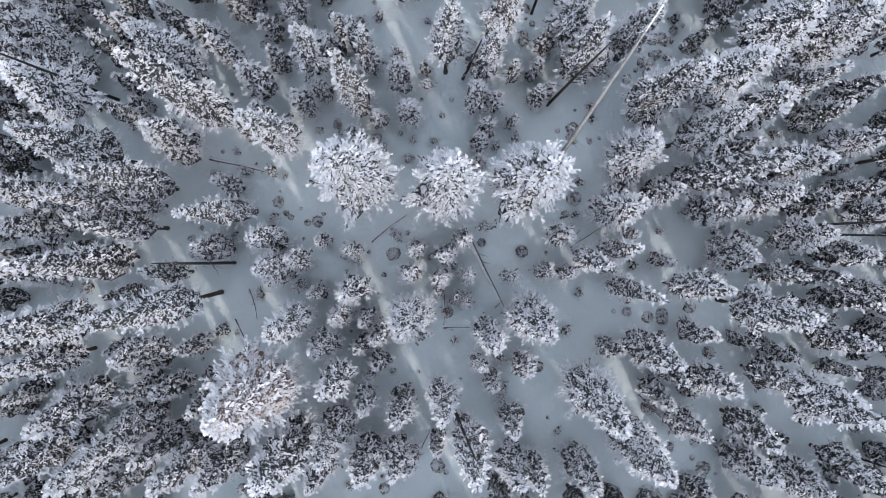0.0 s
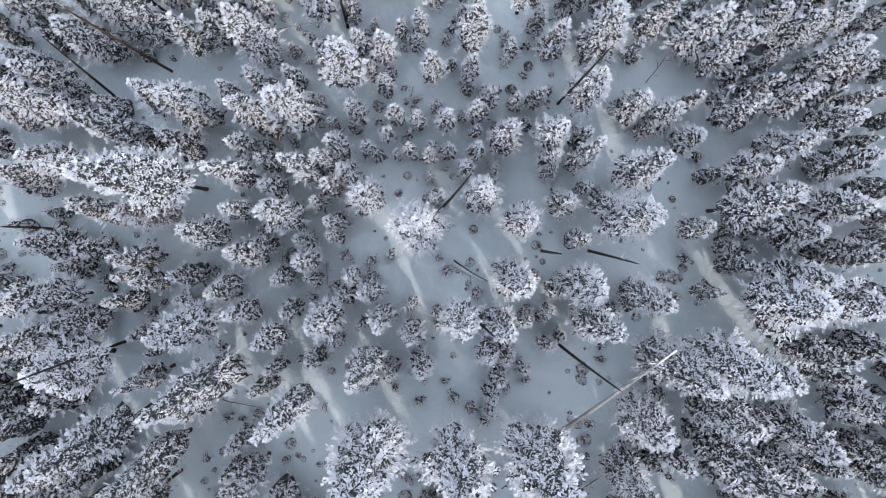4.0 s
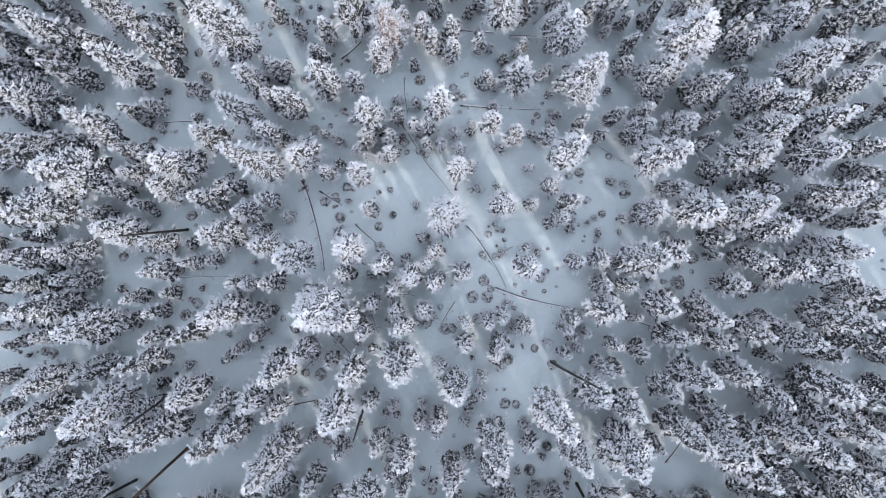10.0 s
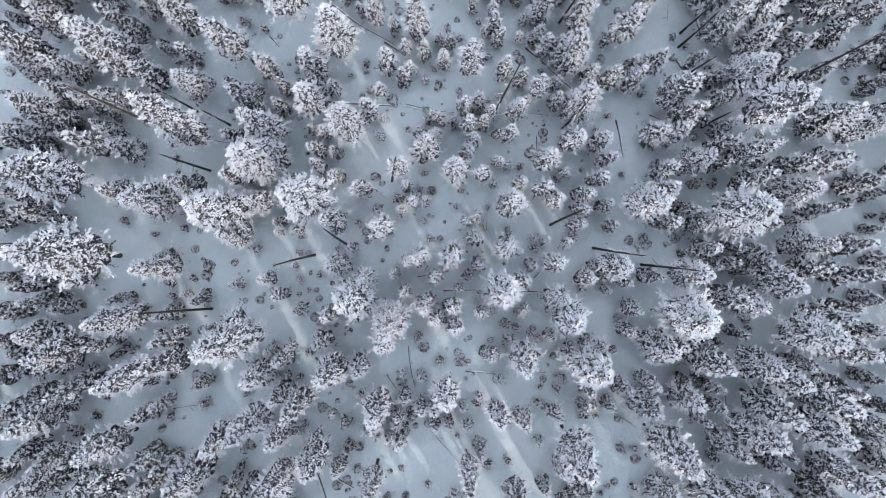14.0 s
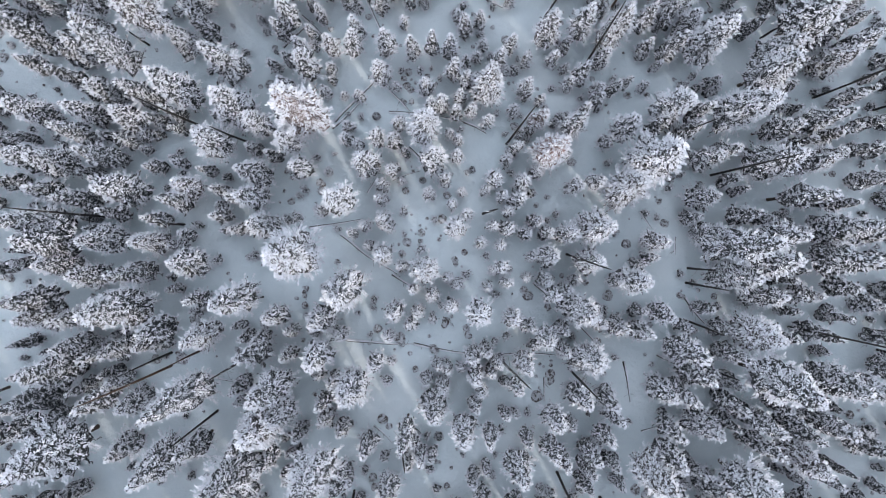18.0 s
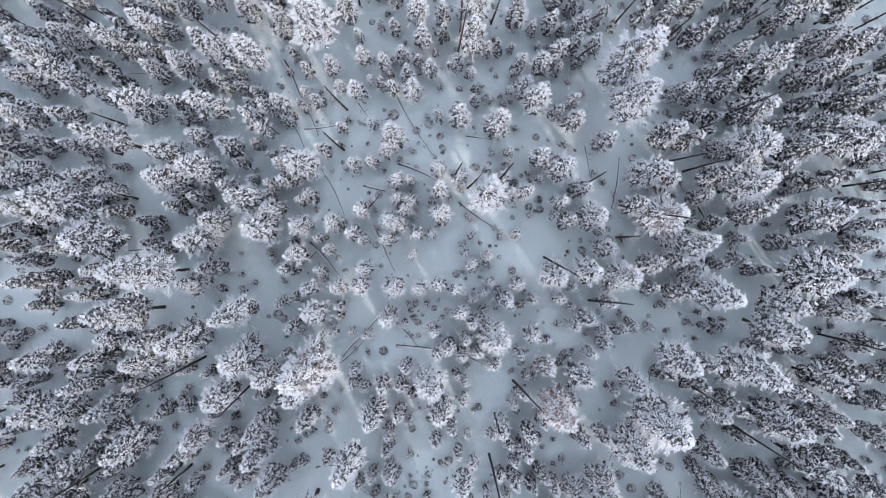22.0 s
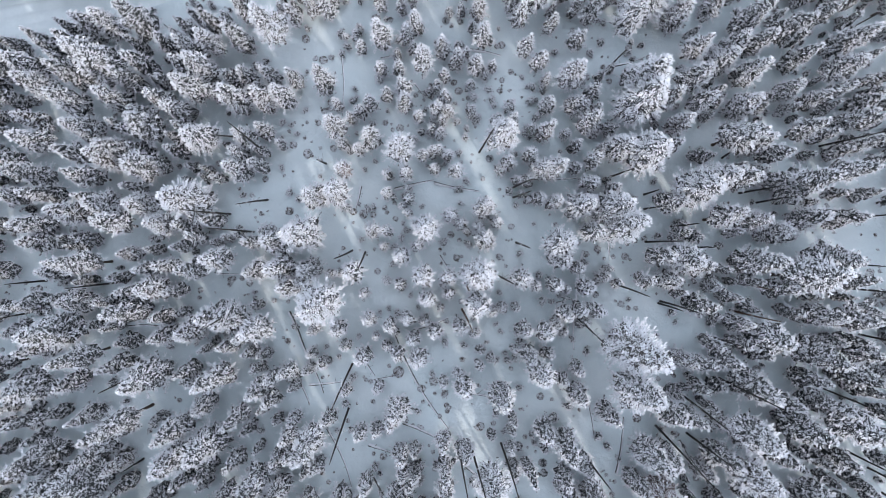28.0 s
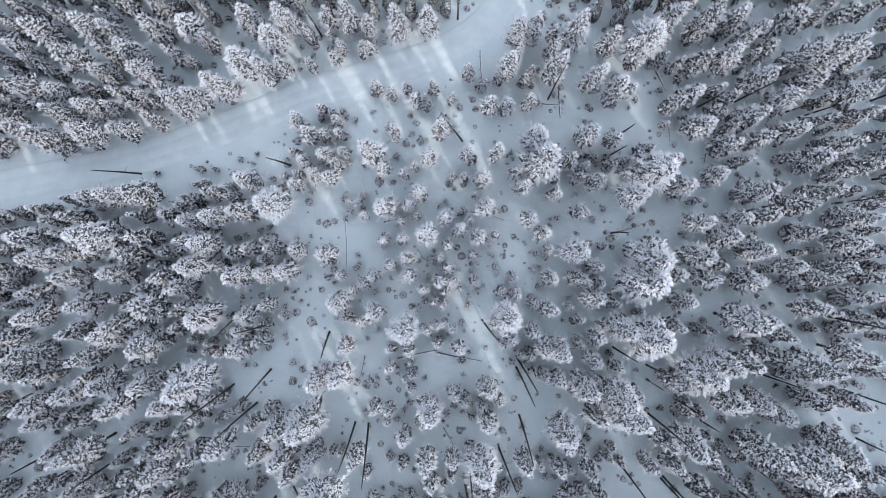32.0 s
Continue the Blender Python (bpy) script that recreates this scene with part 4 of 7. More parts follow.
stand([(26.0, 79.9, 11.1, 3.4), (-43.4, 80.1, 10.3, 3.9), (9.0, 80.8, 11.1, 3.4), (-17.6, 80.9, 6.5, 2.1), (-4.6, 81.0, 9.3, 2.9), (-34.6, 81.0, 14.6, 4.4), (14.7, 81.2, 3.7, 1.6), (31.4, 81.3, 11.8, 4.5), (1.3, 81.3, 2.8, 1.3), (-11.4, 81.9, 17.3, 5.1), (3.4, 81.9, 14.7, 4.4), (34.6, 82.2, 11.2, 3.4), (-6.6, 82.3, 6.6, 2.1), (22.0, 82.5, 13.0, 3.9), (14.8, 82.9, 7.4, 2.3), (-28.0, 82.9, 6.6, 2.1), (-30.0, 83.1, 3.2, 1.4), (27.0, 83.3, 7.4, 2.3), (-3.2, 83.4, 7.4, 2.3), (-24.3, 83.9, 5.0, 1.8), (-10.6, 83.9, 9.4, 2.9), (-18.0, 83.9, 2.4, 1.2), (14.9, 84.1, 12.2, 3.7), (8.9, 84.3, 9.4, 2.9)])
stand([(-21.0, 84.3, 6.6, 2.1), (24.9, 85.1, 9.4, 2.9), (34.4, 85.2, 11.6, 4.0), (-13.2, 85.4, 11.3, 3.4), (-6.3, 85.5, 6.7, 2.1), (-1.5, 85.9, 11.3, 3.4), (-4.9, 85.9, 9.4, 2.9), (10.8, 86.2, 5.1, 1.8), (4.5, 86.2, 10.4, 3.2), (-31.3, 86.4, 13.2, 3.9), (8.6, 86.7, 3.8, 1.6), (29.7, 87.0, 11.3, 3.4), (7.5, 87.1, 2.8, 1.3), (-22.8, 87.5, 3.3, 1.5), (25.1, 87.6, 9.6, 3.5), (-37.8, 87.6, 21.4, 6.8), (12.1, 88.3, 7.5, 2.4), (27.9, 88.7, 16.0, 6.1), (2.4, 88.8, 2.4, 1.2), (-8.6, 88.9, 11.0, 3.3), (-20.1, 89.3, 2.9, 1.4), (-18.0, 89.3, 5.1, 1.8), (-23.5, 89.4, 11.4, 3.5), (1.8, 89.9, 4.5, 1.7)])
stand([(-13.6, 90.0, 11.5, 3.5), (18.4, 90.0, 14.7, 4.5), (33.9, 90.5, 12.2, 4.6), (4.9, 90.6, 12.4, 3.7), (-6.6, 90.7, 5.2, 1.8), (20.9, 91.0, 11.5, 3.5), (9.9, 91.0, 8.6, 2.7), (14.4, 91.5, 2.5, 1.2), (-24.3, 91.6, 17.4, 6.1), (-5.3, 91.8, 6.6, 2.1), (-14.9, 91.8, 18.7, 5.5), (-21.4, 92.2, 9.5, 2.9), (-19.5, 92.3, 2.9, 1.4), (-3.2, 92.9, 2.0, 1.1), (6.2, 93.0, 6.8, 2.2), (34.4, 93.2, 11.1, 3.5), (-10.9, 93.4, 9.5, 2.9), (-32.1, 93.4, 13.6, 5.2), (21.7, 93.4, 9.5, 2.9), (37.2, 93.4, 11.4, 3.5), (11.2, 94.0, 5.2, 1.8), (2.3, 94.1, 10.1, 2.1), (24.4, 94.3, 11.6, 4.0), (-36.4, 94.4, 9.3, 3.6)])
stand([(-28.6, 94.6, 11.6, 3.5), (-0.4, 94.7, 12.3, 3.5), (29.8, 94.8, 13.8, 3.4), (-18.1, 94.9, 7.6, 2.4), (15.7, 95.0, 8.3, 2.4), (-6.5, 95.2, 14.8, 2.6), (5.4, 95.3, 3.3, 1.5), (9.2, 95.3, 10.6, 3.2), (-23.3, 95.4, 11.5, 3.5), (-41.4, 95.7, 17.7, 6.7), (27.8, 96.0, 9.6, 2.9), (-15.3, 96.1, 7.6, 2.4), (-21.5, 96.5, 14.9, 5.7), (42.4, 96.9, 10.8, 4.1), (15.0, 96.9, 9.6, 3.0), (22.8, 97.3, 11.6, 3.5), (-3.4, 97.3, 12.5, 3.8), (12.2, 97.4, 9.7, 3.6), (-19.8, 97.4, 11.7, 4.1), (21.0, 97.5, 9.3, 3.6), (-43.9, 97.5, 11.6, 3.5), (38.3, 97.8, 13.7, 5.2), (1.7, 98.1, 6.0, 2.0), (-24.5, 98.2, 5.3, 1.8)])
stand([(5.6, 98.4, 7.7, 2.4), (31.3, 99.0, 19.0, 5.5), (-2.5, 99.0, 6.9, 2.2), (-35.6, 99.0, 9.3, 3.6), (24.1, 99.2, 11.7, 3.5), (-8.7, 99.4, 4.1, 1.6), (-38.8, 99.5, 11.7, 3.5), (-45.0, 100.0, 13.6, 4.0), (-28.8, 100.0, 21.9, 4.8), (-11.9, 100.0, 15.4, 4.6), (-20.3, 100.3, 15.4, 4.6), (-0.4, 100.4, 4.1, 1.6), (13.2, 101.0, 12.4, 4.7), (3.7, 101.1, 6.9, 2.2), (6.5, 101.1, 9.8, 3.0), (-8.0, 101.4, 2.6, 1.3), (23.6, 101.6, 13.6, 4.1), (11.0, 101.9, 7.8, 2.4), (2.5, 102.4, 7.8, 2.4), (34.0, 102.6, 9.8, 3.0), (-19.2, 102.9, 7.8, 2.4), (-15.7, 103.0, 13.7, 4.1), (30.9, 103.1, 13.9, 5.2), (-43.2, 103.2, 13.9, 5.2)])
stand([(28.7, 103.5, 9.8, 3.0), (-22.4, 103.5, 11.8, 3.6), (9.4, 103.6, 9.8, 3.0), (19.5, 103.7, 9.8, 3.0), (17.3, 104.3, 8.3, 3.1), (-8.2, 104.3, 5.5, 1.9), (-22.1, 104.8, 7.0, 2.2), (-13.4, 104.9, 7.0, 2.2), (14.9, 105.0, 7.9, 2.5), (-41.8, 105.2, 10.4, 3.6), (21.8, 105.6, 9.9, 3.0), (-28.1, 105.7, 11.1, 4.2), (5.7, 105.8, 8.9, 2.8), (26.8, 105.9, 7.0, 2.2), (1.9, 106.5, 11.9, 3.6), (37.7, 106.6, 8.0, 3.1), (-32.7, 106.7, 11.9, 3.6), (-15.2, 106.7, 12.9, 3.9), (12.7, 106.7, 15.7, 4.6), (32.7, 106.9, 11.1, 4.2), (-4.9, 106.9, 5.6, 1.9), (-7.5, 107.1, 10.0, 3.0), (-20.2, 107.2, 10.0, 3.0), (-1.1, 107.4, 7.1, 2.2)])
stand([(-41.9, 108.2, 10.6, 3.6), (-45.5, 108.4, 11.1, 4.2), (11.6, 108.6, 7.1, 2.2), (-3.1, 108.7, 7.1, 2.3), (-35.8, 109.2, 18.0, 5.8), (3.1, 109.2, 4.3, 1.7), (17.6, 109.2, 7.1, 2.3), (18.6, 109.3, 13.0, 3.9), (29.5, 109.4, 13.9, 4.8), (9.5, 109.6, 7.1, 2.3), (-23.6, 109.7, 15.9, 4.7), (-12.6, 110.0, 17.7, 5.2), (7.7, 110.1, 3.7, 1.5), (-1.3, 110.4, 4.3, 1.7), (40.6, 110.4, 15.9, 4.7), (-45.6, 110.8, 14.1, 4.2), (5.9, 110.9, 1.5, 0.9), (3.9, 111.0, 3.7, 1.5), (33.6, 111.0, 14.2, 5.4), (14.2, 111.4, 12.1, 3.6), (-3.9, 111.5, 13.1, 3.9), (10.1, 112.3, 10.1, 3.1), (8.5, 112.3, 4.4, 1.7), (-40.8, 112.5, 9.7, 3.7)])
stand([(-35.5, 112.8, 12.4, 3.7), (29.0, 112.8, 20.2, 5.2), (34.7, 113.2, 14.2, 4.2), (40.5, 113.3, 11.4, 3.7), (22.1, 113.5, 10.2, 3.1), (-8.5, 113.5, 10.2, 3.1), (-27.9, 113.6, 3.7, 1.6), (-29.7, 113.7, 11.3, 4.3), (5.0, 113.8, 4.4, 1.7), (41.7, 113.9, 16.1, 4.8), (-44.2, 113.9, 10.3, 3.7), (-23.7, 114.0, 3.8, 1.6), (28.1, 114.0, 10.2, 3.7), (2.7, 114.2, 5.8, 1.9), (-17.2, 114.5, 21.5, 6.3), (12.4, 114.6, 10.2, 3.1), (15.4, 115.5, 13.2, 4.9), (32.2, 115.8, 10.3, 3.1), (-34.1, 115.9, 11.3, 3.7), (-0.1, 115.9, 10.3, 3.1), (4.2, 116.1, 5.2, 1.8), (-7.9, 116.6, 6.4, 2.1), (-38.5, 116.7, 13.4, 4.3), (-10.5, 116.8, 5.9, 1.9)])
stand([(-44.8, 116.8, 14.5, 5.5), (-24.9, 117.1, 7.3, 2.3), (-21.8, 117.2, 12.4, 3.7), (-8.4, 117.5, 8.2, 2.6), (1.4, 117.5, 5.9, 1.9), (6.2, 117.6, 5.9, 1.9), (37.4, 117.6, 15.9, 3.6), (27.9, 118.1, 9.9, 3.8), (-26.7, 118.7, 8.2, 2.6), (-15.7, 118.9, 5.9, 2.0), (-45.3, 119.0, 16.4, 4.8), (18.9, 119.3, 15.1, 5.5), (-12.6, 119.6, 16.3, 4.2), (-8.6, 119.8, 7.4, 2.3), (13.6, 120.1, 8.2, 2.6), (-2.9, 120.3, 6.5, 2.1), (0.9, 120.3, 3.3, 1.5), (16.4, 120.4, 8.3, 2.6), (-31.6, 120.6, 10.3, 3.1), (-23.0, 121.0, 12.5, 3.8), (7.9, 121.0, 8.7, 2.7), (39.0, 121.3, 12.4, 3.7), (-8.3, 121.6, 7.4, 2.3), (4.8, 121.6, 8.8, 2.9)])
stand([(41.3, 121.7, 11.3, 3.8), (-37.0, 121.8, 13.2, 5.0), (-27.2, 121.8, 7.4, 2.3), (-6.2, 121.9, 2.8, 1.3), (35.2, 121.9, 14.6, 5.5), (-30.5, 122.0, 10.2, 3.8), (-3.7, 122.0, 1.5, 0.9), (9.7, 122.0, 7.4, 2.3), (-46.3, 122.4, 10.0, 3.8), (28.9, 122.5, 10.0, 3.8), (22.1, 122.6, 17.6, 6.7), (2.3, 123.0, 1.5, 0.9), (-7.1, 123.2, 6.6, 2.1), (31.2, 123.3, 10.4, 3.2), (-40.1, 123.4, 8.3, 2.6), (-22.5, 123.5, 12.5, 3.7), (-14.9, 123.6, 2.8, 1.3), (6.3, 123.7, 5.4, 1.9), (-10.1, 123.8, 12.5, 3.8), (-17.5, 123.9, 10.5, 3.2), (13.1, 123.9, 6.1, 2.0), (39.7, 123.9, 8.3, 2.6), (-2.4, 124.0, 12.6, 3.8), (0.6, 124.5, 6.1, 2.0)])
stand([(17.9, 125.4, 6.6, 2.1), (36.5, 125.7, 12.6, 3.8), (-44.9, 125.9, 12.1, 4.4), (27.1, 125.9, 10.5, 3.2), (40.9, 126.1, 12.6, 3.8), (-39.6, 126.3, 13.1, 3.8), (-48.0, 126.4, 11.7, 4.4), (19.8, 126.4, 12.6, 3.8), (23.9, 126.5, 8.4, 2.6), (-11.2, 126.6, 5.4, 1.9), (0.7, 126.6, 4.7, 1.7), (-18.7, 126.9, 12.6, 3.8), (-26.8, 127.0, 13.5, 5.0), (43.8, 127.0, 10.5, 3.2), (14.1, 127.2, 11.6, 3.5), (-3.7, 127.4, 15.7, 4.6), (32.3, 127.7, 17.4, 5.5), (28.6, 127.7, 10.6, 3.2), (25.1, 128.4, 13.4, 5.0), (4.4, 128.5, 6.2, 2.0), (-6.1, 128.8, 7.5, 2.4), (-21.8, 128.9, 12.7, 3.8), (16.0, 129.3, 6.6, 2.1), (7.5, 129.7, 6.2, 2.0)])
stand([(2.5, 129.9, 6.2, 2.0), (-9.0, 130.2, 2.0, 1.1), (-34.3, 130.4, 8.5, 2.6), (-37.5, 130.6, 10.2, 3.9), (-24.3, 130.8, 15.0, 5.6), (1.2, 131.6, 6.7, 2.1), (-42.2, 131.7, 11.6, 3.9), (-48.0, 131.8, 11.9, 4.5), (19.6, 131.8, 6.2, 2.0), (17.6, 131.9, 6.2, 2.0), (23.4, 131.9, 4.1, 1.6), (35.9, 132.0, 16.9, 5.0), (28.4, 132.0, 2.9, 1.4), (9.0, 132.0, 9.6, 2.9), (4.4, 132.1, 15.9, 4.7), (-10.8, 132.4, 4.9, 1.8), (14.3, 132.7, 6.3, 2.0), (-12.7, 132.8, 2.9, 1.4), (-3.0, 132.9, 8.5, 2.6), (-14.8, 133.0, 5.6, 1.9), (44.9, 133.3, 11.9, 4.5), (-6.4, 133.6, 4.2, 1.6), (-30.8, 133.6, 16.5, 5.0), (-39.9, 133.9, 10.8, 3.9)])
stand([(-19.3, 133.9, 8.5, 2.7), (37.9, 134.3, 13.6, 5.1), (46.5, 134.5, 12.9, 3.9), (0.7, 134.7, 9.0, 2.8), (14.1, 134.7, 4.2, 1.6), (-8.0, 134.8, 10.8, 3.3), (6.9, 135.0, 4.2, 1.6), (18.2, 135.2, 8.6, 2.7), (-16.6, 135.5, 11.9, 3.6), (-44.1, 135.8, 10.8, 3.3), (12.6, 135.8, 6.3, 2.0), (29.7, 135.9, 17.0, 5.0), (9.5, 135.9, 6.3, 2.0), (26.3, 136.1, 10.8, 3.3), (-25.8, 136.2, 16.7, 4.4), (2.2, 136.2, 5.0, 1.8), (-36.3, 136.7, 20.4, 4.9), (3.6, 136.9, 4.2, 1.7), (-21.0, 136.9, 6.3, 2.0), (0.5, 137.3, 8.6, 2.7), (-19.0, 137.5, 6.3, 2.0), (7.7, 137.8, 7.7, 2.4), (-4.1, 137.8, 8.6, 2.7), (40.7, 137.9, 16.7, 6.3)])
stand([(19.2, 138.0, 15.1, 4.5), (4.4, 138.2, 5.0, 1.8), (-7.3, 138.3, 10.9, 3.3), (36.4, 138.3, 8.7, 2.7), (28.3, 138.3, 10.4, 4.0), (-17.3, 138.4, 8.7, 2.7), (-11.3, 138.5, 9.8, 3.0), (-14.0, 138.6, 8.7, 2.7), (12.0, 138.7, 13.0, 3.9), (15.8, 138.8, 13.1, 3.9), (44.0, 139.1, 13.1, 3.9), (-42.4, 139.2, 10.9, 3.3), (-30.8, 139.4, 10.5, 4.0), (23.4, 139.8, 10.9, 3.3), (26.1, 140.0, 10.9, 3.3), (2.3, 140.2, 7.8, 2.4), (-10.6, 140.5, 9.2, 2.8), (-16.2, 140.5, 6.4, 2.1), (-48.3, 140.8, 14.4, 3.9), (-19.9, 140.9, 8.7, 2.7), (-33.4, 141.2, 25.0, 5.4), (4.3, 141.2, 6.9, 2.2), (-28.7, 141.2, 11.0, 3.3), (39.3, 141.4, 11.0, 3.3)])
stand([(27.2, 141.6, 17.3, 5.1), (18.4, 141.7, 11.0, 3.3), (-5.1, 141.8, 4.4, 1.7), (-22.3, 141.9, 2.6, 1.3), (-41.6, 141.9, 10.7, 4.0), (-18.9, 142.4, 11.0, 3.3), (-15.2, 142.8, 6.4, 2.1), (-22.7, 142.9, 4.4, 1.7), (-50.4, 143.5, 11.0, 3.3), (8.1, 143.7, 5.9, 1.9), (-10.7, 144.0, 6.9, 2.2), (-2.5, 144.3, 6.5, 2.1), (42.8, 144.6, 15.5, 5.8), (35.7, 144.7, 13.3, 4.0), (-30.2, 145.2, 14.0, 5.3), (17.0, 145.6, 13.3, 4.0), (-41.1, 145.6, 17.1, 6.4), (-6.5, 145.7, 8.8, 2.7), (-18.2, 146.1, 11.1, 3.4), (-14.1, 146.3, 10.0, 3.1), (-7.4, 146.3, 10.0, 3.1), (-22.4, 146.3, 14.2, 5.3), (-1.1, 146.4, 10.0, 3.1), (-4.4, 146.9, 3.1, 1.4)])
stand([(11.5, 146.9, 1.6, 1.0), (22.1, 146.9, 11.1, 3.4), (-28.0, 147.1, 12.1, 4.0), (10.1, 147.3, 1.6, 1.0), (-36.8, 147.4, 8.8, 2.7), (13.8, 147.5, 9.3, 2.9), (31.0, 147.5, 8.9, 3.4), (-11.1, 147.7, 8.9, 2.7), (-21.5, 147.9, 11.2, 3.4), (11.4, 148.2, 2.1, 1.1), (34.8, 148.2, 17.6, 5.2), (4.6, 148.6, 17.9, 5.2), (-40.7, 148.8, 9.8, 2.7), (-4.7, 148.8, 8.0, 2.5), (46.6, 148.9, 11.2, 3.4), (9.0, 148.9, 12.6, 2.4), (7.3, 149.0, 8.9, 2.7), (-33.4, 149.0, 8.9, 2.8), (15.8, 149.1, 10.1, 3.4), (-24.0, 149.3, 17.0, 4.5), (-18.5, 149.3, 6.5, 2.1), (-1.3, 149.6, 13.6, 2.4), (32.4, 149.6, 13.4, 4.0), (26.4, 149.6, 10.7, 4.1)])
stand([(-48.8, 149.7, 15.7, 5.9), (-17.0, 149.7, 8.0, 2.5), (-22.3, 150.0, 6.6, 2.1), (38.6, 150.0, 13.4, 4.0), (-44.4, 150.2, 18.8, 7.1), (23.8, 150.2, 15.4, 4.6), (-30.7, 150.3, 8.9, 2.8), (-6.9, 150.9, 9.4, 2.9), (-4.9, 151.3, 6.6, 2.1), (1.3, 151.3, 10.1, 3.1), (-41.8, 151.4, 9.0, 3.5), (-33.6, 151.5, 14.1, 5.3), (13.8, 151.7, 13.5, 4.0), (12.8, 152.0, 8.0, 2.5), (-1.5, 152.3, 9.0, 2.8), (35.3, 152.7, 17.0, 5.9), (7.5, 152.8, 5.3, 1.8), (-43.9, 153.0, 12.0, 4.1), (-49.8, 153.0, 14.2, 5.3), (42.5, 153.1, 14.2, 5.3), (33.2, 153.3, 9.0, 3.5), (11.5, 153.3, 11.3, 3.4), (-30.2, 153.4, 14.2, 5.4), (-17.9, 153.4, 15.7, 4.6)])
stand([(47.2, 153.6, 15.8, 6.0), (-11.7, 153.7, 8.1, 2.5), (-20.6, 153.8, 9.0, 2.8), (29.1, 154.2, 11.3, 3.4), (-51.5, 154.7, 9.0, 2.8), (-7.5, 155.0, 9.0, 2.8), (19.4, 155.0, 11.3, 3.4), (26.6, 155.1, 13.6, 4.0), (-33.8, 155.6, 13.6, 4.1), (-15.5, 155.6, 8.1, 2.5), (45.3, 155.6, 13.6, 4.1), (40.8, 155.8, 11.4, 3.4), (-6.9, 156.4, 12.5, 3.8), (-27.0, 156.5, 11.4, 3.4), (-45.4, 157.1, 10.0, 3.5), (-39.4, 157.2, 19.5, 3.9), (15.8, 157.5, 11.4, 3.4), (6.2, 157.6, 13.7, 4.1), (31.0, 157.8, 8.1, 2.5), (-31.3, 157.9, 9.1, 3.5), (37.4, 157.9, 14.4, 5.4), (-22.6, 158.3, 9.1, 2.8), (44.5, 158.3, 11.4, 3.5), (-13.6, 158.6, 5.5, 1.9)])
stand([(21.7, 158.6, 20.0, 5.9), (1.6, 158.7, 11.4, 3.5), (-9.3, 158.8, 6.2, 2.0), (49.1, 158.8, 13.7, 4.1), (-24.3, 159.8, 11.5, 3.5), (1.1, 160.1, 6.7, 2.1), (16.1, 160.2, 8.2, 2.6), (31.1, 160.3, 10.3, 3.1), (11.0, 160.4, 13.8, 4.1), (34.6, 160.8, 11.5, 3.5), (-51.8, 160.9, 12.8, 4.8), (-21.9, 161.1, 9.9, 2.5), (29.4, 161.1, 9.2, 3.5), (38.8, 161.4, 9.2, 2.8), (-29.2, 161.4, 13.8, 4.1), (-47.8, 161.4, 9.7, 3.5), (-18.1, 161.6, 6.8, 2.2), (44.6, 161.6, 16.0, 4.7), (-37.5, 161.7, 14.5, 5.5), (-20.6, 161.7, 9.2, 2.8), (5.2, 161.8, 4.0, 1.6), (-24.5, 161.9, 6.8, 2.2), (-4.1, 162.4, 10.4, 3.2), (10.1, 162.5, 10.4, 3.2)])
stand([(8.6, 162.7, 3.3, 1.5), (36.9, 162.8, 9.2, 2.8), (-11.1, 163.1, 9.7, 3.0), (-42.0, 163.3, 11.0, 3.5), (-17.9, 163.4, 5.6, 1.9), (22.0, 163.6, 24.0, 7.1), (39.7, 163.9, 14.6, 5.5), (-45.4, 164.8, 16.6, 4.1), (-28.3, 164.8, 9.3, 2.8), (-9.7, 165.0, 3.3, 1.5), (37.1, 165.1, 10.0, 3.5), (3.4, 165.1, 4.8, 1.8), (12.4, 165.2, 10.5, 3.2), (9.4, 165.4, 9.3, 2.9), (-1.5, 165.5, 8.3, 2.6), (50.1, 165.6, 13.9, 4.1), (-26.2, 165.8, 9.3, 2.9), (-51.9, 165.8, 11.2, 4.2), (46.3, 166.0, 13.2, 4.2), (14.0, 166.1, 6.3, 2.0), (-17.7, 166.3, 6.8, 2.2), (-7.6, 166.5, 8.3, 2.6), (-36.5, 166.7, 10.5, 3.5), (-14.2, 166.7, 9.3, 2.9)])
stand([(14.8, 167.3, 9.3, 2.9), (-23.6, 167.4, 16.0, 4.1), (-5.4, 167.5, 8.3, 2.6), (19.0, 167.5, 9.3, 2.9), (-32.7, 167.5, 11.2, 4.2), (-10.4, 167.7, 8.3, 2.6), (5.7, 167.8, 6.9, 2.2), (31.9, 167.9, 11.7, 3.5), (-49.3, 168.3, 16.4, 6.2), (-27.6, 168.4, 13.0, 4.9), (-36.8, 168.8, 9.3, 2.9), (4.1, 168.9, 14.1, 4.2), (-29.3, 168.9, 14.1, 4.2), (42.3, 169.4, 11.7, 3.5), (-2.8, 169.9, 9.3, 2.9), (-40.3, 170.0, 14.1, 4.2), (-15.5, 170.2, 20.6, 6.0), (50.1, 170.4, 14.1, 4.2), (11.9, 170.8, 5.7, 1.9), (17.9, 170.8, 9.4, 2.9), (-10.9, 170.8, 5.7, 1.9), (44.1, 171.0, 18.0, 6.8), (14.0, 171.0, 9.4, 2.9), (28.7, 171.0, 9.4, 3.6)])
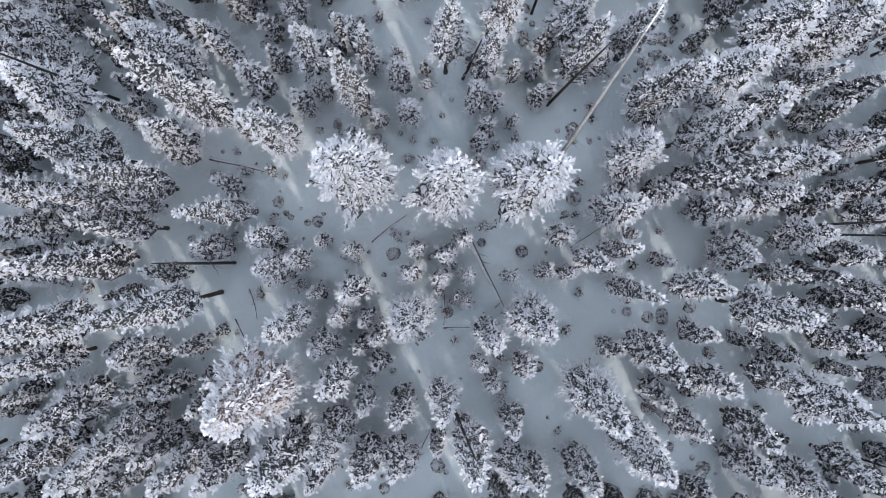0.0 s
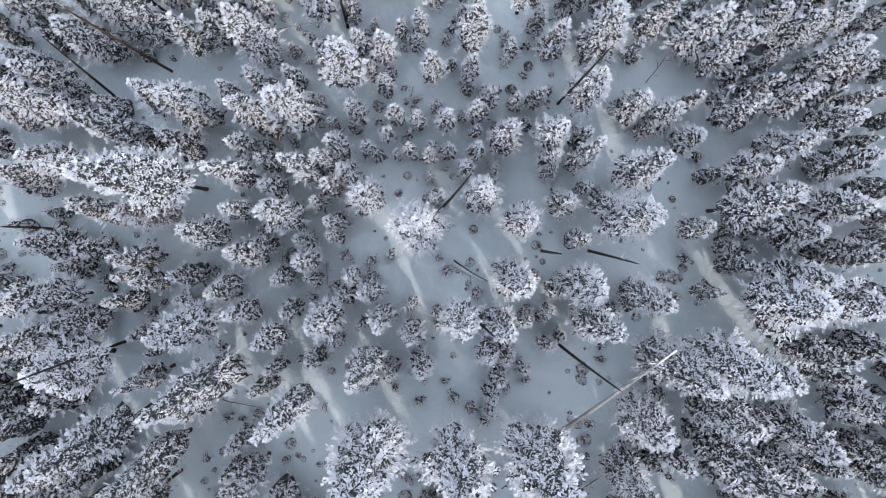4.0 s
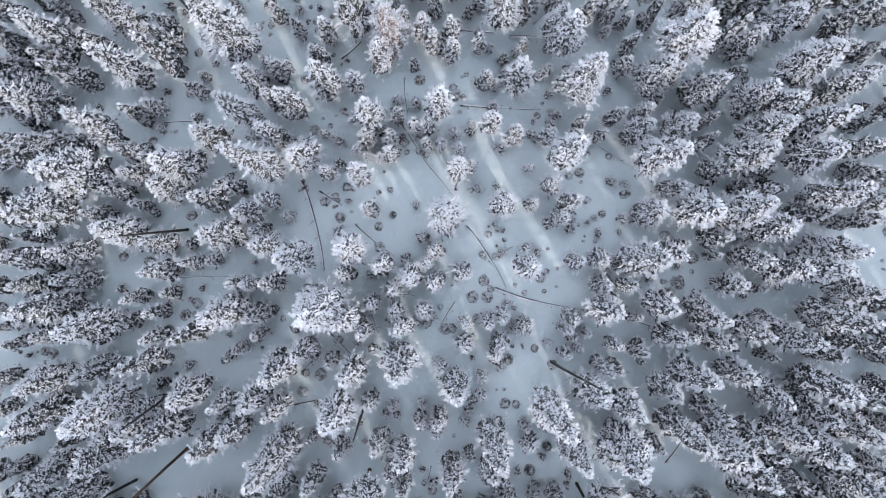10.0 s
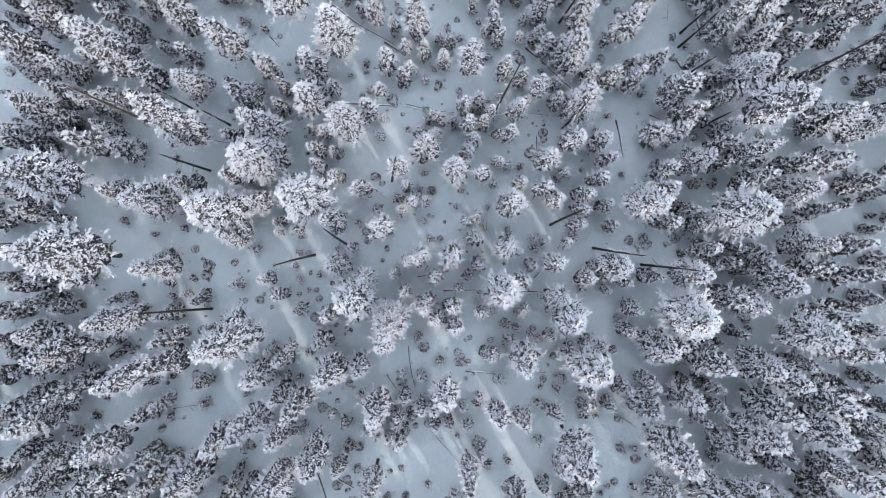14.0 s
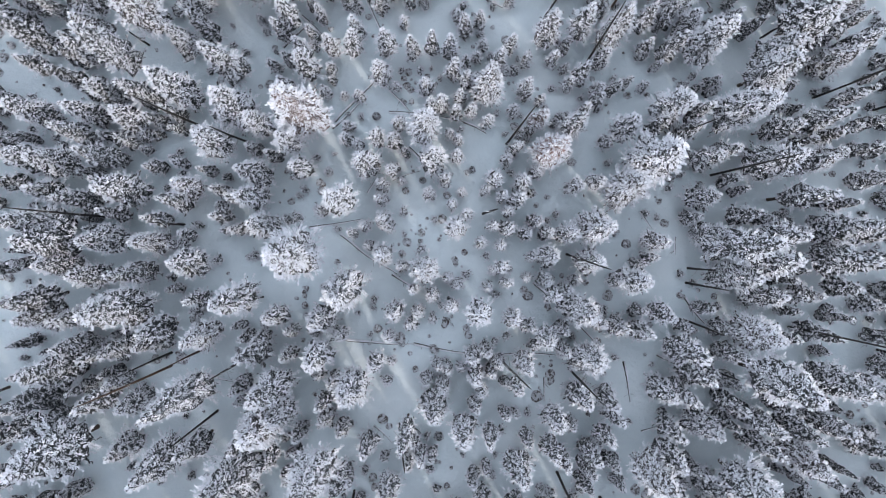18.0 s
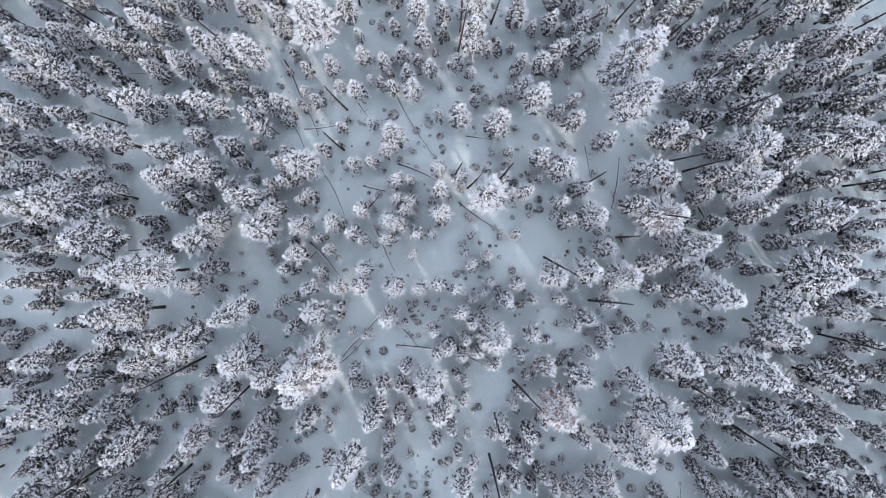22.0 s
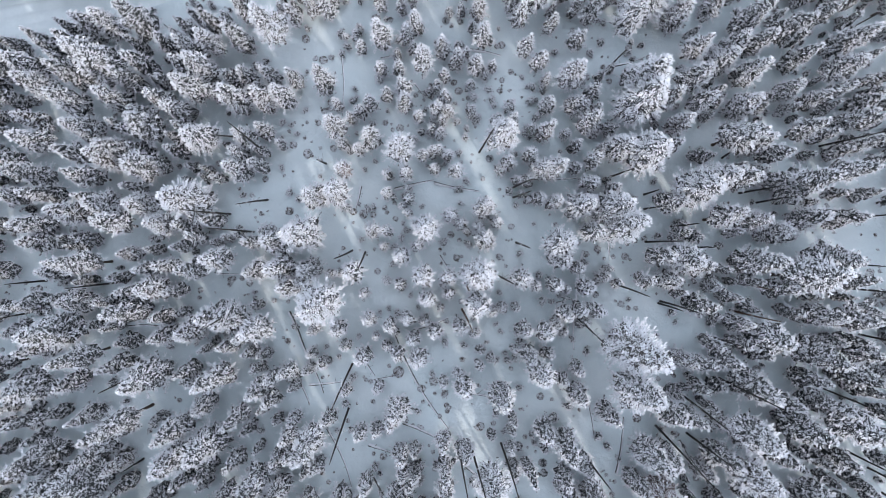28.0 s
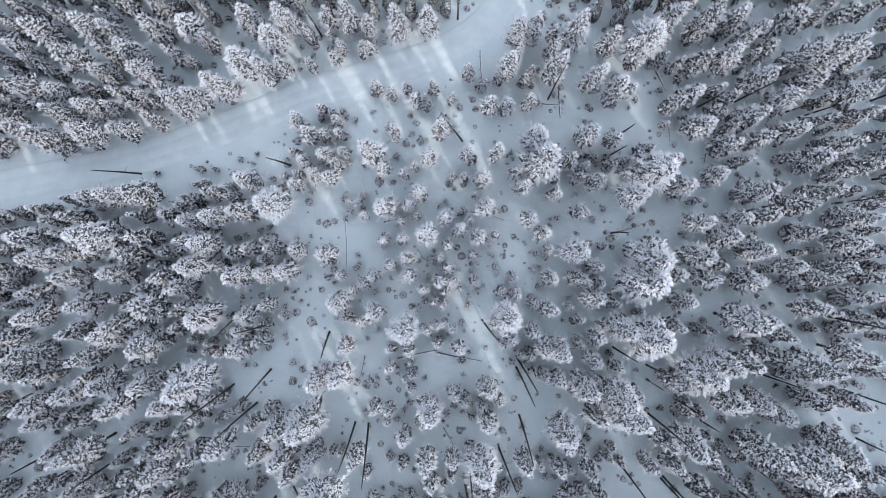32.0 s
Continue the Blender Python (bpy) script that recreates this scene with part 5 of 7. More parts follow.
stand([(-43.3, 171.2, 9.4, 2.9), (25.5, 171.2, 9.4, 2.9), (-47.2, 171.3, 11.3, 4.3), (20.5, 171.7, 6.9, 2.2), (-20.5, 171.8, 11.8, 3.5), (9.6, 172.0, 11.8, 3.6), (-35.2, 172.2, 9.4, 2.9), (-8.0, 172.3, 4.2, 1.6), (-40.9, 172.4, 9.4, 2.9), (0.5, 172.6, 9.4, 2.9), (32.1, 172.6, 11.8, 3.6), (3.8, 172.7, 17.5, 5.1), (48.3, 172.8, 14.9, 5.6), (-37.7, 172.9, 11.3, 4.3), (-3.0, 172.9, 11.8, 3.6), (-18.8, 173.1, 9.4, 2.9), (17.1, 173.1, 8.5, 2.6), (39.1, 173.3, 16.4, 4.8), (2.8, 173.4, 6.9, 2.2), (-12.1, 173.6, 11.8, 3.6), (30.5, 173.9, 13.1, 5.0), (27.3, 174.1, 11.8, 3.6), (14.7, 174.3, 11.8, 3.6), (-25.0, 174.4, 9.5, 3.6)])
stand([(-17.4, 174.5, 11.9, 3.6), (-20.9, 174.7, 14.2, 4.2), (-32.5, 175.0, 11.9, 3.6), (-38.9, 175.1, 9.5, 2.9), (-5.7, 175.3, 9.5, 2.9), (-51.4, 175.4, 9.5, 3.6), (14.5, 176.0, 16.3, 4.9), (-29.2, 176.1, 14.2, 4.2), (-45.7, 176.3, 17.0, 4.2), (-8.2, 176.9, 4.3, 1.7), (42.7, 177.0, 11.4, 4.3), (-34.0, 177.1, 1.9, 1.1), (5.3, 177.1, 11.9, 3.6), (-41.6, 177.2, 7.6, 3.0), (-21.6, 177.9, 14.3, 4.2), (19.2, 177.9, 11.9, 3.6), (22.2, 178.0, 18.7, 5.5), (51.6, 178.1, 12.3, 3.6), (-25.3, 178.2, 9.5, 2.9), (-30.6, 178.2, 5.1, 1.8), (47.3, 178.2, 12.3, 4.3), (39.8, 178.5, 11.5, 4.3), (35.6, 178.8, 14.3, 4.3), (-18.1, 178.9, 18.8, 5.5)])
stand([(4.5, 179.1, 7.0, 2.2), (-53.7, 179.2, 9.6, 3.7), (-9.8, 179.3, 8.6, 2.7), (-2.4, 179.5, 14.3, 4.3), (6.8, 179.7, 7.0, 2.2), (21.0, 180.4, 18.8, 5.5), (-34.0, 180.6, 9.6, 2.9), (0.5, 180.7, 8.6, 2.7), (-36.9, 180.8, 11.5, 4.4), (-42.5, 181.0, 13.8, 4.3), (30.1, 181.1, 12.0, 3.6), (-30.4, 181.2, 9.6, 2.9), (5.2, 181.3, 12.0, 3.6), (-53.7, 181.4, 11.5, 4.4), (17.7, 181.5, 14.4, 4.3), (29.3, 181.8, 9.6, 2.9), (45.8, 181.9, 11.5, 4.4), (14.8, 182.0, 9.6, 2.9), (-13.4, 182.4, 4.4, 1.7), (32.4, 182.4, 16.8, 6.3), (-5.5, 182.4, 3.6, 1.5), (12.7, 182.5, 8.6, 2.7), (-48.8, 182.7, 12.3, 4.4), (46.5, 183.2, 16.8, 4.9)])
stand([(44.2, 183.5, 9.7, 3.7), (-32.8, 183.5, 16.9, 6.3), (38.3, 183.6, 14.5, 4.3), (-39.5, 183.8, 11.6, 4.4), (-16.6, 183.9, 14.5, 4.3), (-44.4, 184.0, 11.6, 4.4), (-7.6, 184.0, 6.0, 2.0), (-13.8, 184.2, 14.5, 4.3), (34.9, 184.3, 16.8, 5.0), (19.3, 184.4, 9.7, 3.0), (51.8, 184.5, 14.5, 4.3), (-4.7, 184.6, 3.6, 1.5), (-52.2, 185.7, 12.2, 3.7), (13.3, 186.4, 12.2, 3.7), (18.0, 186.4, 7.2, 2.3), (14.6, 186.4, 15.3, 3.9), (-5.0, 186.5, 8.7, 2.7), (2.0, 186.6, 8.7, 2.7), (-7.2, 186.7, 6.1, 2.0), (7.9, 186.8, 7.2, 2.3), (25.8, 187.0, 17.0, 6.4), (43.7, 187.0, 12.2, 3.7), (20.3, 187.3, 9.7, 3.0), (8.9, 187.4, 9.7, 3.0)])
stand([(-27.0, 187.6, 12.2, 3.7), (-46.4, 187.7, 14.1, 3.6), (-54.1, 188.0, 12.8, 4.4), (11.9, 188.4, 9.7, 3.0), (23.2, 188.4, 14.6, 4.3), (30.2, 188.5, 12.2, 2.9), (6.7, 188.6, 1.9, 1.1), (42.0, 188.8, 11.7, 4.4), (22.0, 188.8, 8.7, 2.7), (-39.4, 188.8, 13.6, 5.1), (-37.9, 188.9, 9.8, 3.0), (1.0, 188.9, 6.1, 2.0), (38.0, 189.3, 17.0, 5.0), (-1.3, 189.4, 7.2, 2.3), (-5.5, 189.5, 15.8, 4.7), (-0.2, 189.6, 6.2, 2.0), (-44.6, 189.9, 11.7, 4.4), (48.2, 190.0, 12.0, 3.7), (-27.3, 190.1, 9.8, 3.7), (-11.2, 190.3, 6.2, 2.0), (7.8, 190.3, 17.0, 5.0), (-48.5, 190.8, 12.3, 3.7), (-35.4, 190.9, 9.8, 3.0), (54.4, 191.0, 12.3, 3.7)])
stand([(-13.4, 191.1, 7.2, 2.3), (13.7, 191.1, 12.7, 2.9), (17.2, 191.2, 5.4, 1.9), (-43.3, 191.3, 11.8, 4.4), (31.6, 191.4, 12.3, 3.7), (-9.3, 191.4, 11.1, 3.4), (-22.0, 191.5, 5.4, 1.9), (-3.7, 191.6, 3.1, 1.4), (12.1, 191.8, 7.3, 2.3), (-26.0, 192.1, 12.3, 3.7), (-0.1, 192.1, 6.2, 2.0), (-31.8, 192.4, 13.7, 5.1), (20.0, 192.5, 12.3, 3.7), (-54.4, 193.0, 11.8, 4.5), (-14.3, 193.1, 12.4, 3.7), (-23.9, 193.3, 9.9, 3.0), (8.0, 193.5, 7.3, 2.3), (-38.5, 193.7, 13.7, 5.2), (-33.9, 193.7, 9.9, 3.0), (41.0, 193.8, 11.8, 4.5), (-1.2, 194.1, 3.8, 1.6), (5.1, 194.2, 3.8, 1.6), (-47.4, 194.2, 11.9, 4.5), (26.3, 194.6, 18.9, 7.1)])
stand([(19.2, 194.6, 8.9, 2.7), (34.9, 194.9, 12.4, 3.7), (30.5, 195.0, 12.4, 3.7), (14.6, 195.2, 9.9, 3.0), (1.2, 195.3, 7.3, 2.3), (-0.3, 195.4, 8.9, 2.7), (18.0, 195.4, 9.9, 3.0), (9.6, 195.7, 7.3, 2.3), (46.9, 195.8, 11.1, 3.8), (-55.2, 195.9, 9.9, 3.8), (-34.8, 196.1, 12.4, 3.7), (-40.0, 196.2, 9.9, 3.0), (-4.8, 196.3, 9.9, 3.0), (-9.4, 196.5, 8.9, 2.7), (-14.1, 196.6, 6.8, 2.2), (12.8, 196.6, 2.6, 1.3), (20.8, 196.8, 9.9, 3.0), (-23.8, 197.1, 12.5, 3.7), (-49.2, 197.3, 12.9, 4.5), (-27.0, 197.3, 14.9, 4.4), (4.9, 197.3, 2.6, 1.3), (27.0, 197.4, 19.5, 5.7), (-37.1, 197.6, 12.5, 3.7), (-20.9, 197.7, 12.5, 3.7)])
stand([(-43.6, 197.8, 11.9, 4.5), (33.8, 197.9, 14.9, 4.4), (41.7, 198.3, 14.8, 4.4), (54.6, 198.5, 12.0, 4.5), (-5.1, 198.6, 8.9, 2.8), (-30.3, 198.8, 10.0, 3.0), (18.0, 198.8, 15.0, 4.4), (26.2, 198.9, 10.0, 3.0), (-32.8, 199.0, 15.0, 4.4), (14.9, 199.3, 6.3, 2.0), (-15.7, 199.7, 12.5, 3.8), (38.0, 200.0, 12.1, 4.5), (48.8, 200.2, 12.5, 3.8), (6.6, 200.4, 3.9, 1.6), (-53.8, 200.5, 12.0, 4.5), (-28.1, 200.6, 10.0, 3.1), (-8.4, 200.6, 3.9, 1.6), (-19.8, 200.6, 10.0, 3.1), (-41.6, 200.7, 12.6, 3.8), (-22.8, 200.8, 10.0, 3.1), (-25.8, 200.9, 10.0, 3.1), (-5.5, 201.3, 7.4, 2.3), (-31.4, 201.5, 15.0, 4.5), (5.2, 201.6, 10.0, 3.1)])
stand([(13.9, 201.6, 10.0, 3.1), (-48.9, 201.8, 15.0, 4.5), (-1.9, 201.8, 12.6, 3.8), (-34.2, 201.9, 12.6, 3.8), (2.6, 202.1, 9.0, 2.8), (54.8, 202.2, 15.1, 4.5), (39.7, 202.2, 12.0, 4.5), (34.9, 202.3, 12.6, 3.8), (43.2, 202.7, 12.6, 3.8), (-40.2, 202.9, 12.6, 3.8), (-44.6, 203.0, 17.6, 6.6), (-55.8, 203.5, 12.1, 4.6), (12.1, 203.6, 10.1, 3.1), (3.9, 203.7, 5.6, 1.9), (0.8, 204.0, 10.1, 3.1), (46.8, 204.1, 15.3, 4.5), (19.1, 204.5, 10.1, 3.1), (-33.5, 204.9, 12.7, 3.8), (-30.6, 205.5, 12.7, 3.8), (51.2, 205.6, 13.7, 3.8), (6.5, 205.7, 11.4, 3.4), (-26.8, 205.8, 12.7, 3.8), (-7.4, 205.8, 12.7, 3.8), (-52.8, 205.8, 9.8, 3.1)])
stand([(42.6, 205.8, 14.8, 4.5), (-37.2, 205.9, 10.1, 3.1), (-4.5, 206.2, 9.1, 2.8), (25.8, 206.2, 15.2, 4.5), (-21.9, 206.9, 17.6, 5.2), (15.9, 207.0, 9.1, 2.8), (33.2, 207.1, 12.2, 4.6), (-13.2, 207.2, 2.7, 1.3), (-54.8, 207.3, 10.1, 3.1), (54.5, 207.8, 10.2, 3.1), (11.6, 207.9, 10.2, 3.1), (-11.0, 207.9, 4.0, 1.6), (-2.9, 208.0, 10.2, 3.1), (-34.2, 208.1, 10.2, 3.1), (21.4, 208.2, 11.5, 3.5), (38.4, 208.5, 10.2, 3.9), (-50.3, 208.7, 10.2, 3.1), (-31.2, 208.7, 10.2, 3.1), (-44.7, 208.8, 12.2, 4.6), (-40.0, 208.9, 14.1, 5.3), (57.4, 209.0, 12.8, 3.8), (3.5, 209.1, 1.6, 1.0), (1.4, 209.2, 2.1, 1.1), (28.5, 209.2, 17.8, 6.7)])
stand([(-47.3, 209.2, 12.2, 4.6), (6.0, 209.2, 10.2, 3.1), (-19.9, 209.5, 9.1, 2.8), (-30.3, 210.0, 1.6, 1.0), (51.6, 210.2, 12.2, 4.6), (11.0, 210.2, 10.2, 3.1), (-26.1, 210.3, 12.8, 3.8), (-15.2, 210.5, 9.1, 2.8), (-4.8, 210.6, 7.5, 2.4), (31.9, 210.7, 12.8, 3.8), (13.5, 210.8, 20.0, 5.9), (-17.1, 211.0, 9.2, 2.8), (-7.8, 211.4, 9.2, 2.8), (26.2, 211.4, 7.5, 2.4), (18.0, 211.5, 10.2, 3.1), (53.7, 211.9, 15.3, 4.5), (-14.6, 212.2, 7.6, 2.4), (-34.2, 212.5, 4.1, 1.6), (-32.1, 212.5, 2.7, 1.3), (43.5, 212.6, 12.8, 3.8), (8.0, 212.6, 15.6, 2.7), (28.9, 212.7, 10.2, 3.1), (39.7, 212.7, 12.8, 3.8), (4.2, 212.8, 10.2, 3.1)])
stand([(-1.2, 213.0, 10.2, 3.1), (-8.7, 213.4, 18.6, 4.1), (-15.8, 213.6, 10.3, 3.1), (-13.4, 214.2, 7.6, 2.4), (48.3, 214.2, 12.3, 4.6), (13.0, 214.3, 15.4, 4.6), (24.4, 214.4, 10.3, 3.1), (20.9, 214.6, 12.9, 3.9), (36.5, 215.3, 12.3, 4.6), (58.2, 215.9, 12.9, 3.9), (-5.9, 216.0, 12.9, 2.3), (0.5, 216.2, 13.7, 3.1), (-18.0, 216.3, 11.5, 3.1), (-53.1, 216.8, 14.2, 5.3), (43.2, 216.9, 12.3, 4.7), (-6.6, 217.5, 7.6, 2.4), (-48.5, 217.6, 12.3, 4.6), (-54.6, 217.6, 15.5, 4.6), (-19.4, 218.3, 12.3, 3.1), (47.4, 218.4, 13.3, 4.6), (-43.6, 218.4, 10.3, 3.9), (1.0, 218.4, 7.6, 2.4), (-14.5, 218.6, 7.6, 2.4), (33.2, 218.8, 10.3, 3.1)])
stand([(-39.7, 219.3, 10.3, 3.1), (56.8, 219.4, 15.5, 4.6), (9.9, 219.7, 10.3, 3.2), (7.6, 219.8, 10.3, 3.2), (35.0, 219.9, 13.0, 3.9), (24.7, 219.9, 10.3, 3.2), (13.2, 220.1, 9.3, 2.9), (-16.5, 220.5, 6.5, 2.1), (-1.3, 220.6, 7.6, 2.4), (-52.2, 220.6, 12.4, 4.7), (51.7, 220.7, 12.4, 4.7), (25.1, 221.1, 13.0, 3.9), (-35.2, 221.1, 15.5, 4.6), (2.3, 221.4, 6.5, 2.1), (-48.4, 221.5, 10.8, 3.9), (-45.7, 221.6, 8.8, 3.2), (-32.9, 222.0, 13.0, 3.9), (45.1, 222.3, 12.4, 4.7), (-6.4, 222.4, 7.7, 2.4), (21.8, 222.4, 14.3, 3.9), (-4.1, 222.9, 6.6, 2.1), (-0.5, 223.0, 7.7, 2.4), (-8.5, 223.3, 7.5, 2.9), (-29.3, 223.3, 15.5, 4.6)])
stand([(16.4, 223.7, 18.0, 3.8), (-37.4, 223.9, 10.4, 3.2), (-52.8, 224.0, 10.4, 4.0), (-55.8, 224.2, 14.4, 5.4), (9.1, 224.2, 7.7, 2.4), (50.5, 224.3, 15.6, 4.6), (36.9, 224.6, 13.1, 3.9), (10.2, 224.7, 13.4, 3.9), (53.1, 224.7, 20.4, 6.0), (40.8, 225.0, 12.5, 4.7), (4.9, 225.1, 8.6, 2.9), (-23.7, 225.4, 13.0, 3.9), (28.2, 225.4, 10.4, 3.2), (-40.3, 225.5, 12.5, 4.7), (-21.5, 226.1, 10.2, 3.2), (-46.9, 226.4, 10.7, 4.0), (-26.2, 226.4, 14.5, 5.4), (42.4, 226.7, 13.1, 3.9), (-17.6, 227.0, 7.1, 2.3), (28.8, 227.4, 16.4, 6.2), (16.6, 227.5, 10.5, 3.2), (-14.3, 227.9, 7.2, 2.3), (-34.9, 228.1, 7.2, 2.4), (24.8, 228.2, 13.1, 3.9)])
stand([(-50.5, 228.3, 12.5, 4.7), (-57.1, 228.7, 8.7, 3.2), (-36.7, 228.8, 10.5, 3.2), (-10.3, 228.8, 7.7, 2.4), (-42.1, 228.9, 12.6, 4.7), (-9.5, 229.3, 6.6, 2.1), (19.9, 229.4, 15.7, 4.6), (37.3, 229.5, 15.7, 4.6), (12.1, 229.6, 12.6, 4.7), (-13.4, 229.6, 7.7, 2.4), (48.9, 229.7, 13.1, 3.9), (32.1, 229.7, 15.7, 4.6), (-58.3, 229.8, 10.5, 4.0), (41.9, 229.9, 13.2, 3.9), (-22.7, 230.0, 13.3, 4.7), (-32.0, 230.2, 10.5, 3.2), (14.1, 230.2, 13.2, 3.9), (-4.8, 231.1, 17.1, 3.8), (-39.0, 232.1, 12.6, 4.7), (-45.5, 232.2, 10.5, 4.0), (-0.6, 232.2, 12.0, 4.0), (-48.2, 232.3, 12.6, 4.7), (-55.0, 232.4, 12.6, 4.7), (-9.4, 232.5, 10.2, 3.2)])
stand([(-34.4, 232.8, 12.6, 4.7), (-12.0, 232.8, 13.2, 3.9), (-21.0, 233.1, 12.6, 4.7), (-25.7, 233.2, 12.6, 4.7), (-15.1, 233.7, 9.5, 3.2)])

# ---- dying pines whose needles have turned red ----
dying([(-8.1, 79.6, 16.3, 4.8), (-16.6, 129.7, 20.1, 6.6), (24.6, 145.5, 15.6, 5.9), (25.3, 143.9, 13.2, 4.0), (-13.2, 187.2, 9.7, 3.0), (10.3, 128.2, 9.5, 2.9), (11.0, 124.2, 16.5, 4.9), (-13.9, -11.5, 19.2, 7.7), (-25.9, 24.9, 13.1, 4.3)])

# ---- the packed forest to both sides ----
woods([(34.8, -23.0, 11.8, 2.8), (37.4, -23.0, 12.6, 3.0), (28.3, -22.8, 11.3, 2.7), (-27.2, -22.7, 13.8, 3.5), (25.2, -22.6, 12.2, 4.2), (-24.0, -22.3, 9.4, 4.0), (-36.4, -21.7, 10.6, 2.6), (31.4, -21.7, 11.8, 2.8), (-33.1, -21.1, 7.4, 2.8), (21.7, -20.6, 6.8, 2.8), (39.5, -20.3, 11.5, 4.1), (-29.6, -20.1, 10.5, 2.5), (35.7, -19.7, 13.9, 3.3), (-36.4, -19.1, 11.3, 2.7), (-24.6, -19.1, 10.9, 2.6), (37.9, -17.9, 9.0, 3.3), (-34.0, -17.8, 12.6, 4.2), (-37.7, -17.2, 11.1, 2.8), (27.1, -16.4, 6.5, 2.8), (38.4, -15.4, 10.5, 2.5), (-38.7, -14.8, 13.9, 3.3), (-35.4, -13.6, 6.9, 2.9), (39.3, -12.9, 12.6, 3.0), (-38.2, -11.4, 12.6, 3.0)])
woods([(37.2, -11.3, 10.9, 2.6), (-34.9, -10.5, 11.8, 2.8), (-37.6, -9.1, 10.5, 2.5), (39.8, -8.8, 12.6, 4.0), (-33.4, -8.2, 10.3, 2.5), (36.7, -7.8, 10.5, 2.5), (-39.1, -6.5, 13.9, 3.3), (38.9, -5.6, 10.1, 2.4), (29.3, -5.5, 10.5, 2.5), (-36.5, -4.8, 13.4, 3.2), (33.2, -4.6, 11.3, 2.8), (-26.1, -4.4, 8.7, 2.4), (40.5, -3.7, 13.9, 3.3), (-22.0, -2.6, 11.8, 2.8), (30.8, -2.6, 10.8, 2.8), (27.4, -2.5, 11.3, 2.7), (-37.7, -2.4, 13.0, 3.1), (-40.8, -1.9, 8.0, 2.6), (39.2, -1.4, 10.9, 2.6), (40.6, 1.0, 9.0, 2.5), (-36.7, 1.4, 9.5, 2.9), (-39.3, 1.5, 13.2, 3.3), (-29.5, 3.1, 12.2, 2.9), (31.6, 3.2, 8.6, 3.7)])
woods([(39.3, 3.5, 9.0, 4.0), (-36.0, 3.9, 11.2, 3.3), (-40.0, 6.3, 11.3, 2.7), (-36.1, 6.5, 13.4, 3.2), (38.5, 7.3, 13.9, 3.3), (41.6, 8.0, 12.4, 4.2), (24.9, 8.1, 11.7, 2.9), (-37.8, 8.4, 12.6, 3.0), (-32.7, 8.8, 9.3, 3.9), (-40.3, 9.4, 15.1, 3.6), (39.4, 10.6, 13.0, 3.1), (-25.4, 10.7, 12.2, 2.9), (-37.4, 11.7, 7.4, 3.0), (29.7, 13.4, 14.7, 3.5), (41.8, 13.6, 16.0, 3.8), (-38.1, 13.6, 5.7, 2.5), (-41.5, 14.3, 14.5, 3.6), (-35.9, 17.4, 7.6, 2.1), (40.6, 17.5, 11.8, 3.7), (36.3, 17.6, 11.2, 3.3), (-39.6, 18.4, 9.2, 3.1), (-42.5, 19.5, 8.4, 2.6), (-26.4, 20.9, 12.6, 3.1), (33.2, 21.2, 14.9, 3.7)])
woods([(37.2, 21.9, 15.0, 3.6), (-39.3, 23.5, 4.2, 2.1), (-29.6, 24.5, 12.6, 3.1), (24.6, 25.1, 18.1, 4.3), (-32.9, 25.6, 6.9, 2.1), (37.4, 26.7, 12.9, 3.5), (-37.8, 30.6, 3.2, 1.6), (-40.9, 30.8, 12.8, 3.8), (37.3, 31.2, 6.9, 2.6), (42.8, 31.9, 7.6, 2.4), (-31.5, 32.7, 8.8, 2.1), (-38.1, 33.2, 9.8, 3.1), (39.8, 33.4, 9.9, 2.6), (-41.3, 34.7, 10.3, 2.6), (36.4, 35.0, 8.7, 2.6), (34.6, 35.4, 7.0, 2.4), (32.8, 35.4, 7.5, 2.6), (43.5, 35.4, 11.5, 3.7), (-43.2, 37.7, 11.4, 2.8), (28.3, 38.3, 9.7, 2.3), (40.9, 38.3, 13.0, 3.2), (37.2, 38.3, 8.4, 4.2), (43.8, 40.5, 13.0, 3.2), (-40.6, 41.2, 7.4, 2.3)])
woods([(38.2, 42.4, 9.7, 2.4), (41.1, 43.1, 9.1, 2.3), (-43.1, 43.3, 8.1, 2.5), (43.9, 43.6, 8.6, 2.4), (38.5, 45.5, 10.5, 2.6), (-43.0, 46.2, 9.2, 2.4), (44.2, 47.0, 10.4, 2.8), (39.0, 48.4, 8.0, 2.5), (45.1, 50.0, 9.6, 2.7), (-29.3, 50.1, 7.7, 2.1), (41.6, 51.2, 14.1, 3.6), (-41.2, 52.0, 8.6, 4.3), (38.2, 53.0, 7.8, 2.4), (-28.7, 53.8, 4.5, 2.2), (28.2, 54.5, 4.0, 1.4), (-44.7, 54.5, 8.4, 2.5), (-40.9, 54.8, 9.3, 3.2), (35.0, 55.1, 11.8, 3.7), (-42.9, 57.6, 6.6, 2.2), (-46.3, 58.5, 10.9, 3.0), (36.8, 60.9, 8.7, 2.2), (-43.9, 61.1, 6.8, 3.4), (39.4, 63.3, 7.8, 3.9), (-46.7, 63.3, 8.6, 2.9)])
